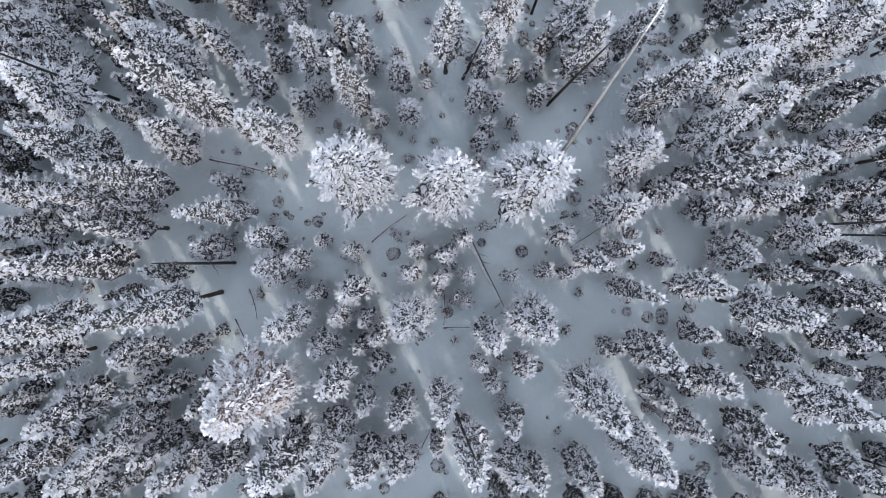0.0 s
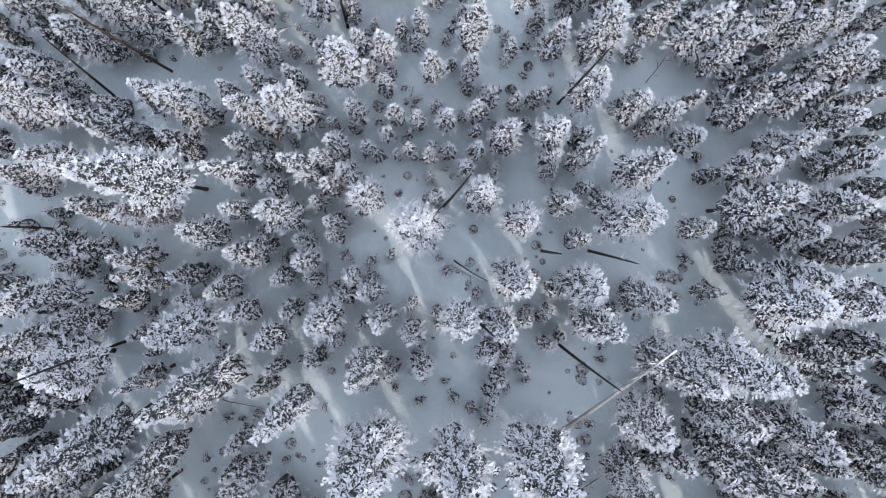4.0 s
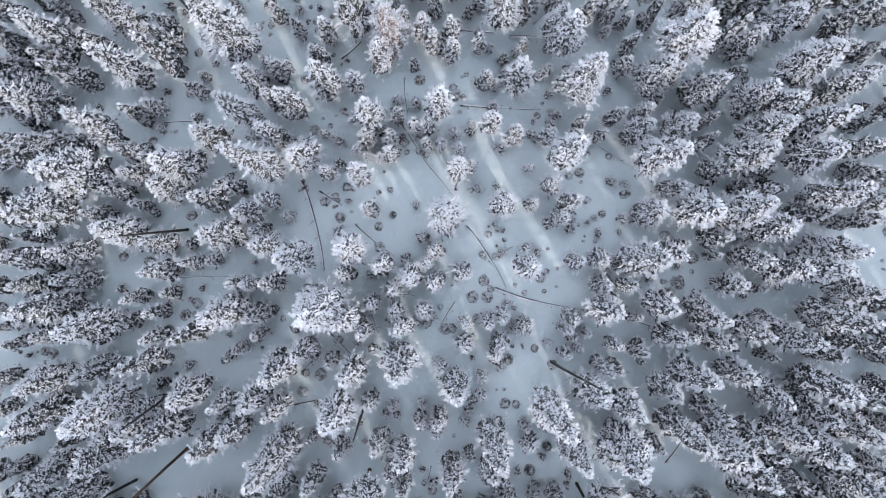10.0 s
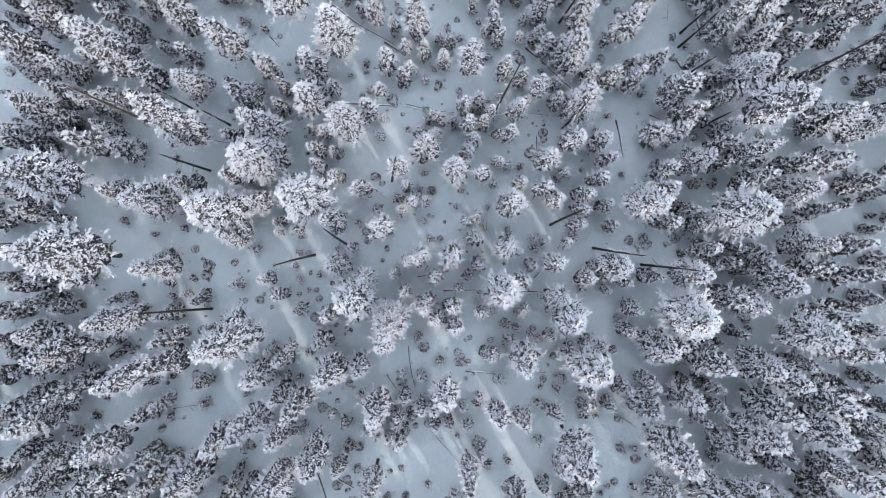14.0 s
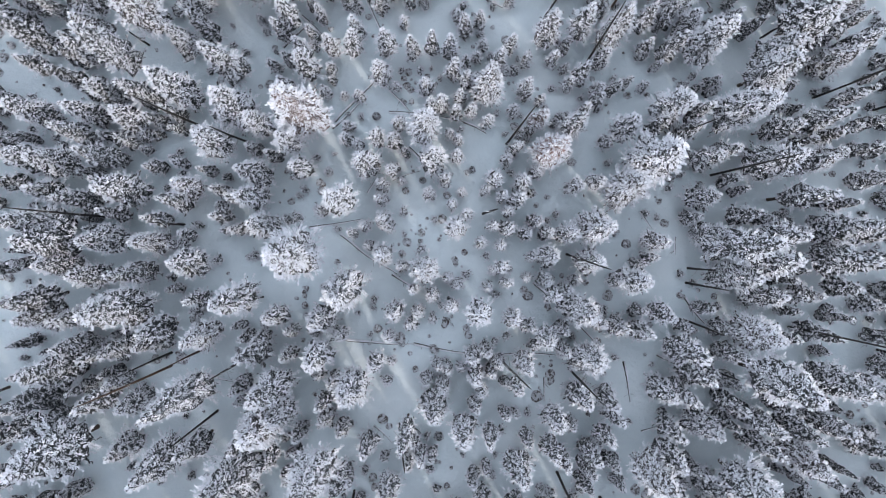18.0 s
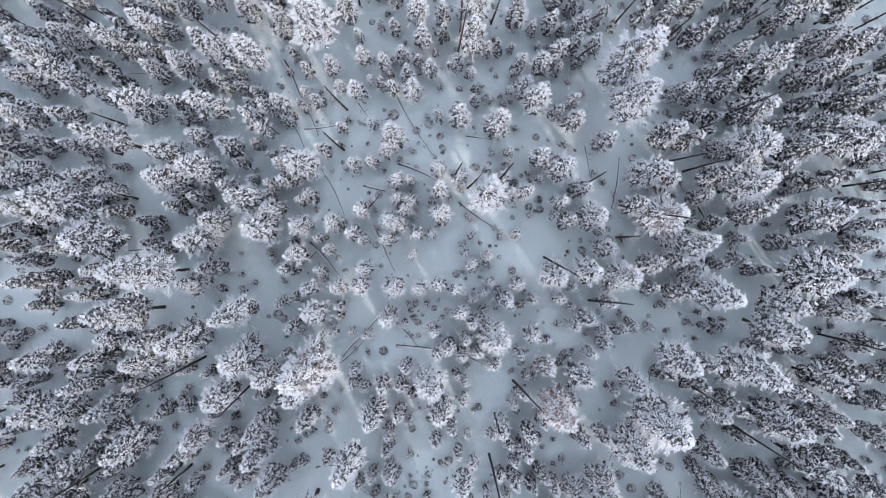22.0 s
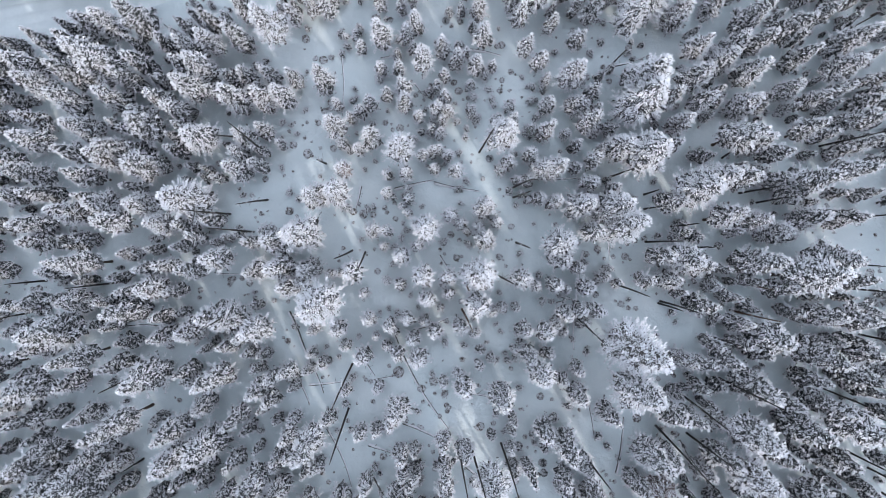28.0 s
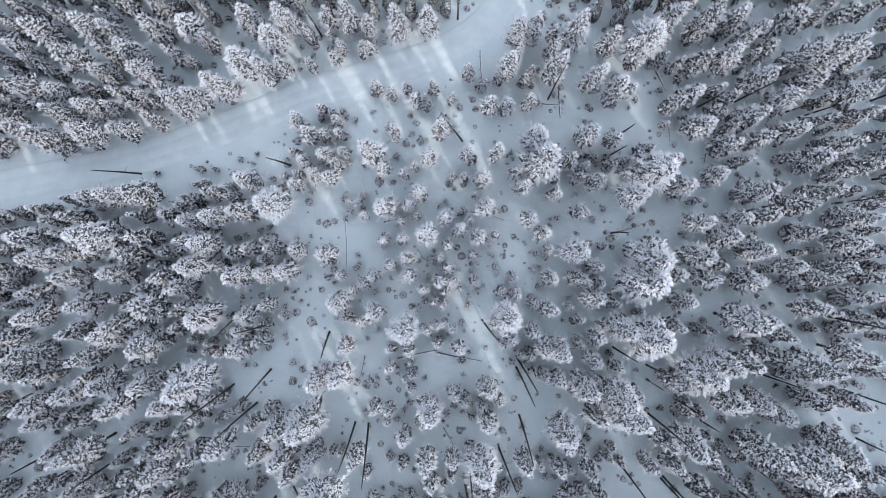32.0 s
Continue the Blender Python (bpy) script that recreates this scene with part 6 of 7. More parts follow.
woods([(44.3, 63.9, 11.4, 3.7), (30.8, 64.4, 5.7, 2.0), (27.7, 64.8, 4.0, 2.0), (38.4, 66.0, 7.3, 2.8), (-47.2, 66.7, 10.6, 3.2), (46.5, 67.5, 9.3, 2.6), (40.6, 68.3, 7.7, 2.4), (-38.6, 68.6, 9.5, 3.1), (-44.4, 68.8, 7.6, 3.4), (43.9, 69.4, 9.8, 2.8), (35.7, 70.8, 11.0, 2.8), (40.0, 71.1, 6.5, 2.3), (48.1, 72.6, 10.4, 3.4), (43.4, 72.7, 12.3, 3.0), (-46.9, 72.7, 11.4, 3.3), (32.3, 73.3, 8.1, 2.4), (44.8, 75.8, 8.4, 2.5), (39.7, 75.9, 8.7, 3.5), (-47.2, 76.0, 10.4, 2.8), (-27.4, 76.1, 3.0, 1.5), (-29.9, 76.8, 13.9, 3.3), (48.4, 77.3, 7.9, 2.5), (37.8, 78.4, 8.6, 2.2), (-37.0, 78.9, 9.2, 2.3)])
woods([(41.4, 78.9, 6.7, 2.9), (-30.3, 79.1, 10.8, 2.6), (-26.5, 79.4, 6.3, 2.1), (-47.0, 79.6, 10.7, 3.2), (45.4, 79.6, 10.7, 3.3), (38.3, 81.4, 11.6, 3.5), (48.2, 82.3, 9.8, 2.9), (28.6, 82.5, 7.1, 1.7), (-48.7, 82.7, 7.8, 2.5), (42.9, 82.8, 12.1, 3.0), (-43.1, 83.4, 10.0, 2.9), (38.2, 84.4, 12.2, 2.9), (29.4, 84.6, 8.8, 2.1), (27.7, 85.0, 7.6, 1.8), (-40.6, 85.5, 7.0, 2.4), (50.3, 85.8, 10.5, 2.9), (-47.3, 85.8, 9.1, 3.0), (43.4, 86.0, 4.8, 1.8), (46.5, 87.3, 9.2, 3.1), (36.7, 88.3, 9.4, 2.6), (-49.2, 88.7, 8.8, 2.8), (38.9, 88.7, 7.6, 1.8), (-45.7, 88.8, 10.5, 3.0), (-42.0, 90.0, 10.1, 3.0)])
woods([(50.2, 90.4, 10.3, 3.0), (41.8, 91.1, 9.2, 3.6), (30.1, 91.8, 11.6, 3.2), (-49.4, 92.0, 12.8, 3.4), (47.0, 92.1, 14.1, 3.8), (-45.3, 92.7, 8.6, 3.0), (27.6, 93.8, 7.6, 2.4), (39.8, 94.4, 4.6, 1.9), (33.1, 95.3, 8.5, 2.3), (48.4, 95.7, 12.4, 3.4), (51.7, 95.9, 7.6, 2.4), (-51.0, 96.4, 10.6, 3.4), (-47.4, 97.2, 13.7, 3.5), (45.6, 98.4, 13.4, 3.2), (49.5, 99.3, 9.8, 3.0), (39.5, 100.3, 4.0, 1.9), (-51.6, 100.5, 14.5, 3.8), (-41.7, 100.7, 7.6, 2.5), (28.5, 101.0, 11.0, 3.1), (52.2, 101.4, 10.6, 2.9), (45.8, 101.7, 10.0, 2.8), (48.9, 102.7, 9.5, 2.6), (38.0, 102.9, 10.2, 3.0), (40.8, 104.1, 7.9, 1.9)])
woods([(-37.4, 104.8, 9.3, 3.7), (44.9, 105.2, 7.1, 3.1), (51.0, 105.6, 9.6, 2.3), (-48.3, 105.7, 7.4, 2.4), (47.9, 106.7, 9.3, 3.1), (41.7, 107.4, 10.1, 3.1), (-30.0, 108.0, 3.8, 1.9), (35.4, 108.5, 8.3, 2.1), (-31.4, 109.3, 2.6, 1.3), (51.1, 109.5, 9.2, 3.1), (-29.1, 109.5, 8.4, 2.4), (44.3, 109.6, 9.7, 2.8), (47.8, 110.3, 5.2, 2.6), (46.3, 113.0, 7.8, 3.9), (52.2, 113.5, 10.4, 3.1), (-50.9, 114.0, 9.5, 2.7), (37.1, 114.2, 10.5, 2.5), (-54.1, 115.2, 15.5, 3.8), (-47.8, 116.0, 9.3, 2.3), (43.1, 116.6, 9.1, 2.5), (53.4, 116.8, 6.9, 2.2), (-31.0, 116.8, 4.9, 2.3), (49.7, 117.0, 5.2, 2.6), (-30.3, 117.9, 2.6, 1.3)])
woods([(-34.0, 118.5, 9.3, 2.6), (-55.0, 118.8, 12.9, 3.5), (46.7, 119.1, 12.6, 3.0), (-49.5, 119.3, 7.8, 3.9), (31.8, 120.0, 7.8, 2.3), (-41.7, 121.3, 13.4, 3.2), (52.4, 121.5, 9.5, 3.1), (-54.0, 121.8, 7.6, 2.3), (46.6, 122.7, 8.7, 2.6), (49.5, 122.7, 7.6, 2.3), (55.7, 123.4, 9.6, 2.3), (-51.4, 123.8, 6.7, 3.3), (-34.8, 125.0, 6.2, 2.7), (-55.4, 125.2, 11.1, 2.9), (48.1, 125.9, 10.3, 2.8), (51.8, 126.0, 9.8, 3.1), (-33.3, 126.1, 3.0, 1.5), (56.1, 126.7, 13.6, 3.3), (-36.6, 127.3, 3.4, 1.7), (-37.9, 128.0, 7.5, 2.1), (39.2, 128.5, 4.4, 2.0), (-42.8, 128.8, 12.8, 3.3), (53.8, 129.0, 7.9, 2.4), (-54.9, 129.0, 11.0, 2.9)])
woods([(47.7, 129.5, 8.8, 2.7), (-44.5, 130.2, 7.4, 2.3), (40.2, 130.9, 5.6, 2.0), (-32.4, 131.1, 9.7, 2.3), (30.2, 131.7, 3.0, 1.5), (-56.9, 131.9, 10.0, 2.4), (55.5, 132.7, 14.6, 3.5), (-35.3, 133.3, 12.8, 4.0), (52.2, 133.6, 10.4, 2.9), (-52.7, 134.3, 7.1, 2.3), (-57.1, 135.4, 9.8, 3.1), (50.7, 137.0, 7.6, 2.2), (46.8, 137.5, 11.3, 3.1), (-49.1, 137.7, 8.8, 2.6), (-44.6, 138.7, 8.2, 2.7), (31.9, 139.3, 7.4, 2.4), (48.8, 140.8, 10.3, 4.1), (47.7, 143.2, 11.5, 2.9), (51.3, 143.3, 9.0, 2.6), (-34.6, 144.0, 9.5, 2.3), (32.2, 144.1, 6.7, 2.8), (-46.3, 144.6, 11.3, 2.7), (-58.2, 145.1, 7.5, 2.5), (49.2, 145.9, 10.0, 2.8)])
woods([(38.4, 146.3, 9.1, 2.8), (-55.7, 146.5, 9.0, 2.4), (56.1, 147.0, 9.3, 2.4), (-51.6, 147.2, 9.5, 3.5), (53.0, 148.0, 8.9, 2.4), (-58.8, 148.2, 11.3, 3.2), (58.5, 148.9, 10.6, 2.7), (42.5, 149.3, 8.1, 2.6), (-55.3, 150.0, 11.1, 3.4), (51.8, 151.1, 9.8, 3.3), (-59.4, 151.7, 11.0, 3.0), (57.3, 151.8, 8.4, 2.4), (-56.6, 153.2, 7.2, 2.3), (54.1, 153.6, 9.7, 2.8), (57.9, 154.9, 9.3, 2.8), (-59.0, 155.0, 11.3, 3.0), (50.9, 156.7, 10.6, 2.8), (-52.9, 157.0, 9.8, 2.9), (33.9, 157.5, 5.8, 2.9), (-49.6, 157.5, 10.0, 2.6), (60.0, 157.6, 8.7, 2.5), (-60.4, 158.3, 8.8, 2.9), (56.7, 158.6, 8.5, 2.8), (-56.1, 159.0, 8.8, 4.4)])
woods([(59.0, 160.7, 10.9, 3.0), (53.0, 160.8, 8.6, 4.3), (-58.6, 161.8, 9.2, 2.4), (-33.2, 162.1, 9.4, 2.9), (47.4, 162.5, 6.4, 2.1), (51.1, 162.8, 8.8, 2.1), (33.0, 163.3, 9.8, 2.6), (61.1, 163.8, 10.9, 2.9), (-55.9, 163.8, 13.5, 3.6), (57.4, 164.0, 9.1, 2.8), (34.5, 165.0, 2.6, 1.3), (-41.4, 165.8, 8.5, 2.9), (53.5, 166.0, 8.3, 3.7), (43.7, 166.6, 9.2, 2.6), (-61.2, 166.8, 11.3, 2.7), (39.0, 166.9, 7.9, 2.5), (-55.8, 167.9, 7.4, 3.7), (57.5, 167.9, 8.0, 2.5), (-43.2, 168.0, 7.9, 2.2), (36.2, 168.7, 9.3, 2.4), (61.3, 169.7, 14.2, 3.5), (-61.2, 169.9, 9.8, 2.9), (34.6, 169.9, 6.0, 2.6), (39.3, 170.5, 8.7, 2.3)])
woods([(-57.9, 170.9, 10.8, 3.0), (-52.2, 171.5, 13.5, 3.3), (-61.4, 173.7, 9.8, 2.7), (-42.5, 174.3, 8.1, 2.2), (61.9, 175.4, 9.2, 2.2), (-35.9, 175.6, 9.7, 3.3), (-58.3, 175.6, 13.8, 3.8), (33.4, 176.6, 5.4, 2.7), (-49.1, 178.4, 6.9, 2.3), (-60.5, 178.9, 14.3, 3.6), (62.9, 179.8, 9.9, 2.8), (59.7, 180.2, 10.5, 2.8), (49.4, 180.6, 4.6, 2.3), (55.8, 181.2, 8.7, 2.6), (-63.1, 181.2, 9.3, 2.4), (-56.8, 181.5, 9.7, 2.3), (52.1, 181.7, 8.4, 2.5), (-60.1, 182.2, 9.5, 2.3), (62.0, 183.5, 10.4, 2.8), (-61.6, 185.5, 10.3, 2.9), (-56.2, 185.6, 9.1, 3.8), (-63.9, 185.7, 9.6, 2.6), (58.2, 185.7, 7.9, 2.3), (-58.6, 185.8, 8.7, 2.5)])
woods([(-41.3, 186.1, 8.5, 2.7), (-65.9, 186.7, 9.2, 2.7), (49.7, 187.1, 5.0, 2.3), (-59.9, 188.0, 9.2, 2.9), (-63.5, 188.0, 12.8, 3.5), (55.1, 188.2, 11.3, 3.8), (60.2, 188.4, 8.2, 2.5), (63.6, 188.5, 12.0, 3.1), (-34.2, 188.9, 5.0, 2.3), (-65.9, 190.2, 11.4, 3.4), (-57.8, 190.2, 9.2, 4.6), (-63.3, 191.1, 8.2, 2.9), (57.1, 191.3, 8.6, 3.1), (-60.6, 191.7, 9.6, 3.4), (64.3, 192.4, 8.8, 2.7), (-63.5, 193.4, 8.8, 2.5), (60.2, 193.4, 9.2, 2.6), (-66.0, 193.4, 12.8, 3.6), (56.6, 193.7, 10.1, 3.1), (-41.6, 193.8, 8.6, 2.3), (43.5, 193.9, 6.5, 2.2), (49.4, 194.0, 12.6, 3.0), (-58.4, 194.4, 7.9, 2.4), (-43.4, 194.6, 9.4, 2.3)])
woods([(37.3, 194.6, 7.0, 2.3), (52.4, 195.3, 12.4, 3.3), (64.0, 195.6, 10.0, 3.0), (-64.2, 195.8, 8.9, 3.0), (57.2, 196.7, 7.8, 2.3), (-60.9, 197.1, 10.3, 2.8), (60.9, 197.2, 8.8, 2.6), (-58.2, 198.7, 12.3, 3.1), (-65.4, 198.9, 13.8, 3.7), (64.2, 199.1, 10.1, 3.4), (-61.8, 199.5, 9.5, 2.5), (58.6, 200.1, 9.0, 2.6), (-37.1, 201.0, 8.9, 2.6), (-38.9, 201.0, 6.6, 2.3), (-65.8, 201.4, 9.8, 2.7), (-61.2, 201.7, 8.2, 2.9), (-58.6, 202.1, 8.0, 3.2), (-64.1, 203.0, 9.1, 3.1), (65.4, 203.0, 9.2, 2.7), (49.3, 203.3, 8.3, 2.2), (58.8, 203.4, 9.0, 3.1), (-51.2, 203.8, 10.2, 2.8), (62.3, 204.0, 9.5, 2.4), (-61.7, 204.2, 8.6, 2.5)])
woods([(-65.9, 204.4, 9.4, 2.9), (-59.0, 204.5, 10.1, 2.7), (-41.4, 205.8, 9.8, 2.6), (-49.0, 205.9, 13.0, 3.1), (-64.0, 206.0, 8.2, 2.4), (-61.8, 206.6, 14.5, 3.8), (66.1, 206.6, 11.3, 3.0), (-58.9, 207.1, 8.2, 3.2), (62.9, 207.5, 13.4, 3.5), (67.8, 208.5, 13.7, 3.7), (64.7, 209.5, 8.1, 2.7), (41.8, 210.3, 10.1, 2.4), (62.3, 210.7, 8.0, 4.0), (48.9, 210.8, 7.7, 2.5), (65.2, 211.9, 9.8, 3.4), (62.3, 213.8, 10.1, 2.8), (66.2, 214.1, 9.5, 2.6), (40.5, 215.0, 9.1, 2.4), (52.0, 215.4, 13.2, 3.2), (64.4, 216.7, 9.4, 2.3), (-61.5, 217.0, 9.2, 2.9), (-64.1, 217.3, 10.5, 2.7), (-66.8, 217.8, 9.8, 3.4), (39.1, 218.0, 7.6, 2.6)])
woods([(66.6, 218.7, 9.6, 2.4), (41.0, 219.4, 9.3, 3.0), (-62.3, 219.9, 10.0, 3.2), (-66.4, 220.1, 8.0, 2.6), (-59.3, 220.1, 12.3, 3.4), (66.6, 221.0, 11.4, 2.9), (37.5, 221.1, 6.6, 3.3), (39.7, 221.1, 8.6, 2.4), (58.5, 221.7, 10.4, 2.5), (64.3, 222.0, 13.4, 3.6), (-61.2, 222.1, 10.6, 2.8), (-66.7, 222.2, 7.5, 2.6), (-63.7, 222.3, 13.5, 3.5), (-40.3, 222.4, 13.0, 3.1), (-43.4, 223.0, 11.3, 3.0), (66.9, 223.1, 8.4, 2.6), (-59.2, 223.1, 8.7, 2.6), (-64.6, 224.4, 8.6, 2.4), (-49.5, 224.4, 8.7, 3.2), (58.8, 224.6, 9.8, 4.9), (-62.1, 225.5, 11.6, 3.3), (64.5, 226.0, 10.1, 2.7), (-66.5, 226.3, 10.9, 2.8), (66.9, 226.7, 10.8, 3.5)])
woods([(47.3, 226.7, 8.2, 4.1), (-64.1, 227.2, 11.4, 3.2), (-54.1, 227.2, 8.3, 2.7), (-67.5, 228.7, 13.6, 3.5), (-45.7, 229.1, 11.4, 3.0), (-61.0, 229.2, 8.1, 2.9), (45.8, 229.4, 9.4, 4.1), (65.0, 229.9, 13.2, 3.5), (-64.0, 230.7, 7.7, 2.6), (67.9, 230.8, 10.3, 3.6), (51.9, 231.0, 8.4, 4.2), (54.8, 231.0, 11.5, 2.9), (59.4, 231.5, 8.8, 2.9), (61.8, 231.7, 10.9, 2.8), (44.4, 232.1, 8.2, 4.1), (-61.0, 232.2, 8.8, 2.9), (40.0, 232.3, 8.3, 2.6), (-66.4, 232.8, 12.1, 3.1), (53.1, 233.3, 9.4, 2.5), (-63.0, 233.4, 8.1, 2.7), (-59.0, 233.7, 12.1, 3.1), (66.8, 234.0, 11.1, 2.8), (-50.5, 234.4, 7.5, 2.6), (59.4, 234.6, 9.7, 2.9)])
woods([(-52.8, 235.0, 10.5, 3.5), (-62.0, 235.5, 8.3, 2.8), (42.1, 235.5, 8.9, 2.7), (50.1, 235.7, 7.9, 2.5), (-38.5, 235.8, 13.5, 3.5), (62.3, 235.9, 11.1, 3.1), (-57.0, 235.9, 11.3, 2.8), (-42.8, 236.0, 10.9, 2.8), (55.0, 236.3, 10.0, 3.1), (-67.2, 236.4, 12.0, 3.8), (67.3, 236.5, 13.3, 3.6), (-64.3, 236.5, 7.4, 2.5), (-45.1, 236.7, 9.6, 2.6), (-60.0, 237.1, 8.2, 4.1), (-40.9, 237.3, 8.9, 2.6), (39.4, 237.5, 8.7, 3.0), (43.3, 237.7, 10.8, 3.2), (52.9, 237.7, 13.5, 3.8), (-48.7, 237.9, 9.4, 3.1), (-25.5, 238.0, 10.1, 3.2), (-55.1, 238.3, 11.9, 3.2), (-30.8, 238.3, 10.0, 2.8), (-52.6, 238.6, 9.3, 2.7), (-23.2, 238.7, 11.0, 2.9)])
woods([(-16.3, 238.7, 10.8, 3.2), (-44.2, 238.8, 9.8, 2.8), (27.0, 238.9, 12.3, 3.6), (-12.3, 239.1, 10.5, 3.0), (-46.6, 239.1, 9.7, 2.7), (-38.2, 239.2, 8.3, 2.6), (-50.6, 239.3, 9.2, 2.5), (-19.8, 239.4, 9.1, 2.7), (46.1, 239.6, 13.7, 3.6), (37.7, 239.6, 11.2, 3.2), (-57.4, 239.8, 11.0, 3.3), (-41.0, 239.8, 9.0, 2.6), (50.1, 239.8, 14.2, 3.7), (-27.6, 240.0, 8.8, 2.9), (-62.0, 240.1, 11.4, 3.6), (-24.9, 240.3, 9.3, 2.4), (-31.8, 240.7, 8.1, 2.7), (-15.6, 240.8, 7.0, 2.5), (-64.6, 240.8, 10.4, 2.8), (-34.1, 240.8, 9.0, 3.2), (-45.1, 241.0, 7.6, 2.7), (-49.4, 241.2, 11.3, 3.3), (44.0, 241.4, 12.5, 3.3), (67.1, 241.5, 8.6, 2.9)])
woods([(-53.1, 241.5, 11.6, 2.9), (-29.8, 241.5, 9.7, 2.9), (31.8, 241.5, 7.8, 2.4), (41.3, 241.7, 8.4, 2.8), (27.9, 241.7, 8.7, 2.9), (-12.8, 241.9, 11.1, 3.7), (-66.6, 242.0, 7.2, 2.4), (61.5, 242.0, 14.3, 3.7), (34.1, 242.1, 12.3, 3.4), (-37.5, 242.1, 11.5, 3.5), (-26.6, 242.2, 12.0, 3.1), (-60.0, 242.4, 9.7, 2.7), (-18.6, 242.5, 9.2, 2.7), (37.5, 242.6, 8.1, 2.6), (56.1, 242.6, 11.2, 3.8), (-56.1, 242.8, 13.8, 3.5), (-21.3, 242.9, 8.3, 2.6), (-24.1, 242.9, 11.5, 3.0), (-16.4, 243.1, 11.0, 3.1), (-62.5, 243.5, 10.6, 3.7), (-65.2, 243.5, 7.7, 2.7), (-50.7, 243.7, 9.8, 3.1), (-40.2, 243.7, 12.7, 3.4), (-28.6, 243.7, 10.7, 2.9)])
woods([(-47.7, 243.7, 10.7, 3.3), (-31.3, 243.8, 6.8, 2.4), (-34.1, 243.9, 12.4, 3.3), (-43.0, 243.9, 8.4, 2.7)])

# ---- standing dead trunks: foot, height, how far the top leans, and whether the wood is red ----
snags([(35.2, -18.4, 6.8, 0.4, 0.8, 0), (-35.5, -18.0, 4.8, -0.1, 0.3, 0), (1.2, -14.0, 18.8, 1.1, 0.2, 0), (-31.2, -9.5, 14.0, -0.0, 0.0, 1), (-18.2, -1.8, 19.1, -0.0, 0.4, 0), (32.5, 0.8, 14.7, 0.0, -0.4, 0), (30.5, 1.4, 18.5, -0.0, 0.1, 0), (36.4, 6.9, 8.3, -0.0, 0.0, 0), (17.4, 11.3, 18.0, -0.5, 0.7, 0), (10.1, 12.7, 21.4, 0.4, -0.3, 0), (-29.3, 13.1, 20.0, -0.1, -0.3, 0), (2.3, 15.1, 13.7, 0.9, -0.2, 0), (8.7, 21.3, 13.0, -0.2, -0.2, 0), (13.2, 21.3, 19.4, -0.5, -0.7, 0), (-37.4, 23.3, 10.4, -0.1, 0.2, 1), (-1.0, 25.0, 22.0, 2.4, 1.3, 0)])
snags([(10.6, 35.6, 22.0, 0.1, -0.5, 0), (-31.9, 35.8, 15.1, 0.5, 2.1, 0), (-27.1, 38.8, 22.0, -0.1, -0.6, 1), (-9.9, 43.2, 15.4, 0.5, 0.4, 0), (-27.9, 44.8, 14.6, 0.3, -0.9, 0), (8.3, 47.1, 20.9, 0.5, 1.3, 0), (-28.2, 60.0, 15.5, -0.2, -0.7, 0), (-1.1, 64.3, 9.3, -0.2, -0.0, 0), (-27.7, 81.3, 20.9, 0.1, 1.5, 0), (19.2, 83.5, 18.2, -0.0, 0.1, 0), (14.2, 85.6, 18.9, 0.2, -0.7, 0), (-16.5, 86.5, 19.5, -0.2, -0.4, 0), (-12.8, 87.4, 22.0, 0.9, 1.1, 0), (9.7, 88.4, 22.0, -0.7, 0.9, 0), (-7.6, 94.3, 19.2, 1.5, 0.4, 0), (27.7, 98.5, 8.1, 0.2, 0.6, 0)])
snags([(12.0, 99.3, 16.6, 0.0, 0.0, 0), (4.1, 100.9, 22.0, 0.8, 1.0, 0), (-33.4, 101.9, 22.0, 0.0, -0.0, 1), (37.4, 102.8, 21.1, 0.1, 0.6, 0), (-29.5, 103.6, 10.6, -0.0, 0.2, 1), (-23.0, 109.1, 15.3, 0.0, 0.5, 0), (12.9, 112.3, 21.2, 0.2, -1.0, 0), (3.3, 117.6, 22.0, 0.3, -0.2, 0), (-41.0, 119.4, 22.0, -0.0, -0.0, 0), (31.0, 120.9, 22.0, 0.0, -0.0, 0), (4.3, 122.1, 9.7, -0.2, -0.1, 0), (26.4, 125.8, 16.0, -0.1, -0.4, 0), (6.7, 126.0, 20.3, 0.9, 0.9, 0), (-24.5, 127.7, 17.7, 0.4, -0.9, 0), (44.7, 129.9, 15.8, -0.0, -0.0, 0), (-31.1, 130.4, 19.3, 0.1, -0.4, 0)])
snags([(16.8, 135.2, 22.0, -0.0, 1.3, 0), (40.9, 135.8, 10.7, -0.0, -0.4, 0), (39.1, 137.8, 13.3, -0.0, 0.1, 0), (11.6, 140.8, 22.0, 0.3, -1.4, 0), (21.0, 142.9, 13.4, 0.0, -0.0, 1), (-35.7, 143.9, 12.5, 0.0, 0.1, 1), (23.2, 146.5, 22.0, 0.7, -2.4, 0), (42.8, 147.3, 8.6, 0.1, 0.3, 0), (-10.8, 147.7, 12.0, 2.8, 1.1, 0), (50.6, 148.2, 9.8, -0.0, -0.1, 0), (16.6, 149.4, 16.9, -0.3, 0.4, 0), (2.4, 150.1, 21.2, 0.8, -0.3, 0), (-40.2, 150.6, 6.7, 0.1, 0.3, 0), (6.2, 150.7, 22.0, 0.3, 0.2, 0), (0.6, 151.3, 22.0, 0.4, -0.1, 0), (26.5, 152.1, 22.0, -0.4, -1.0, 0)])
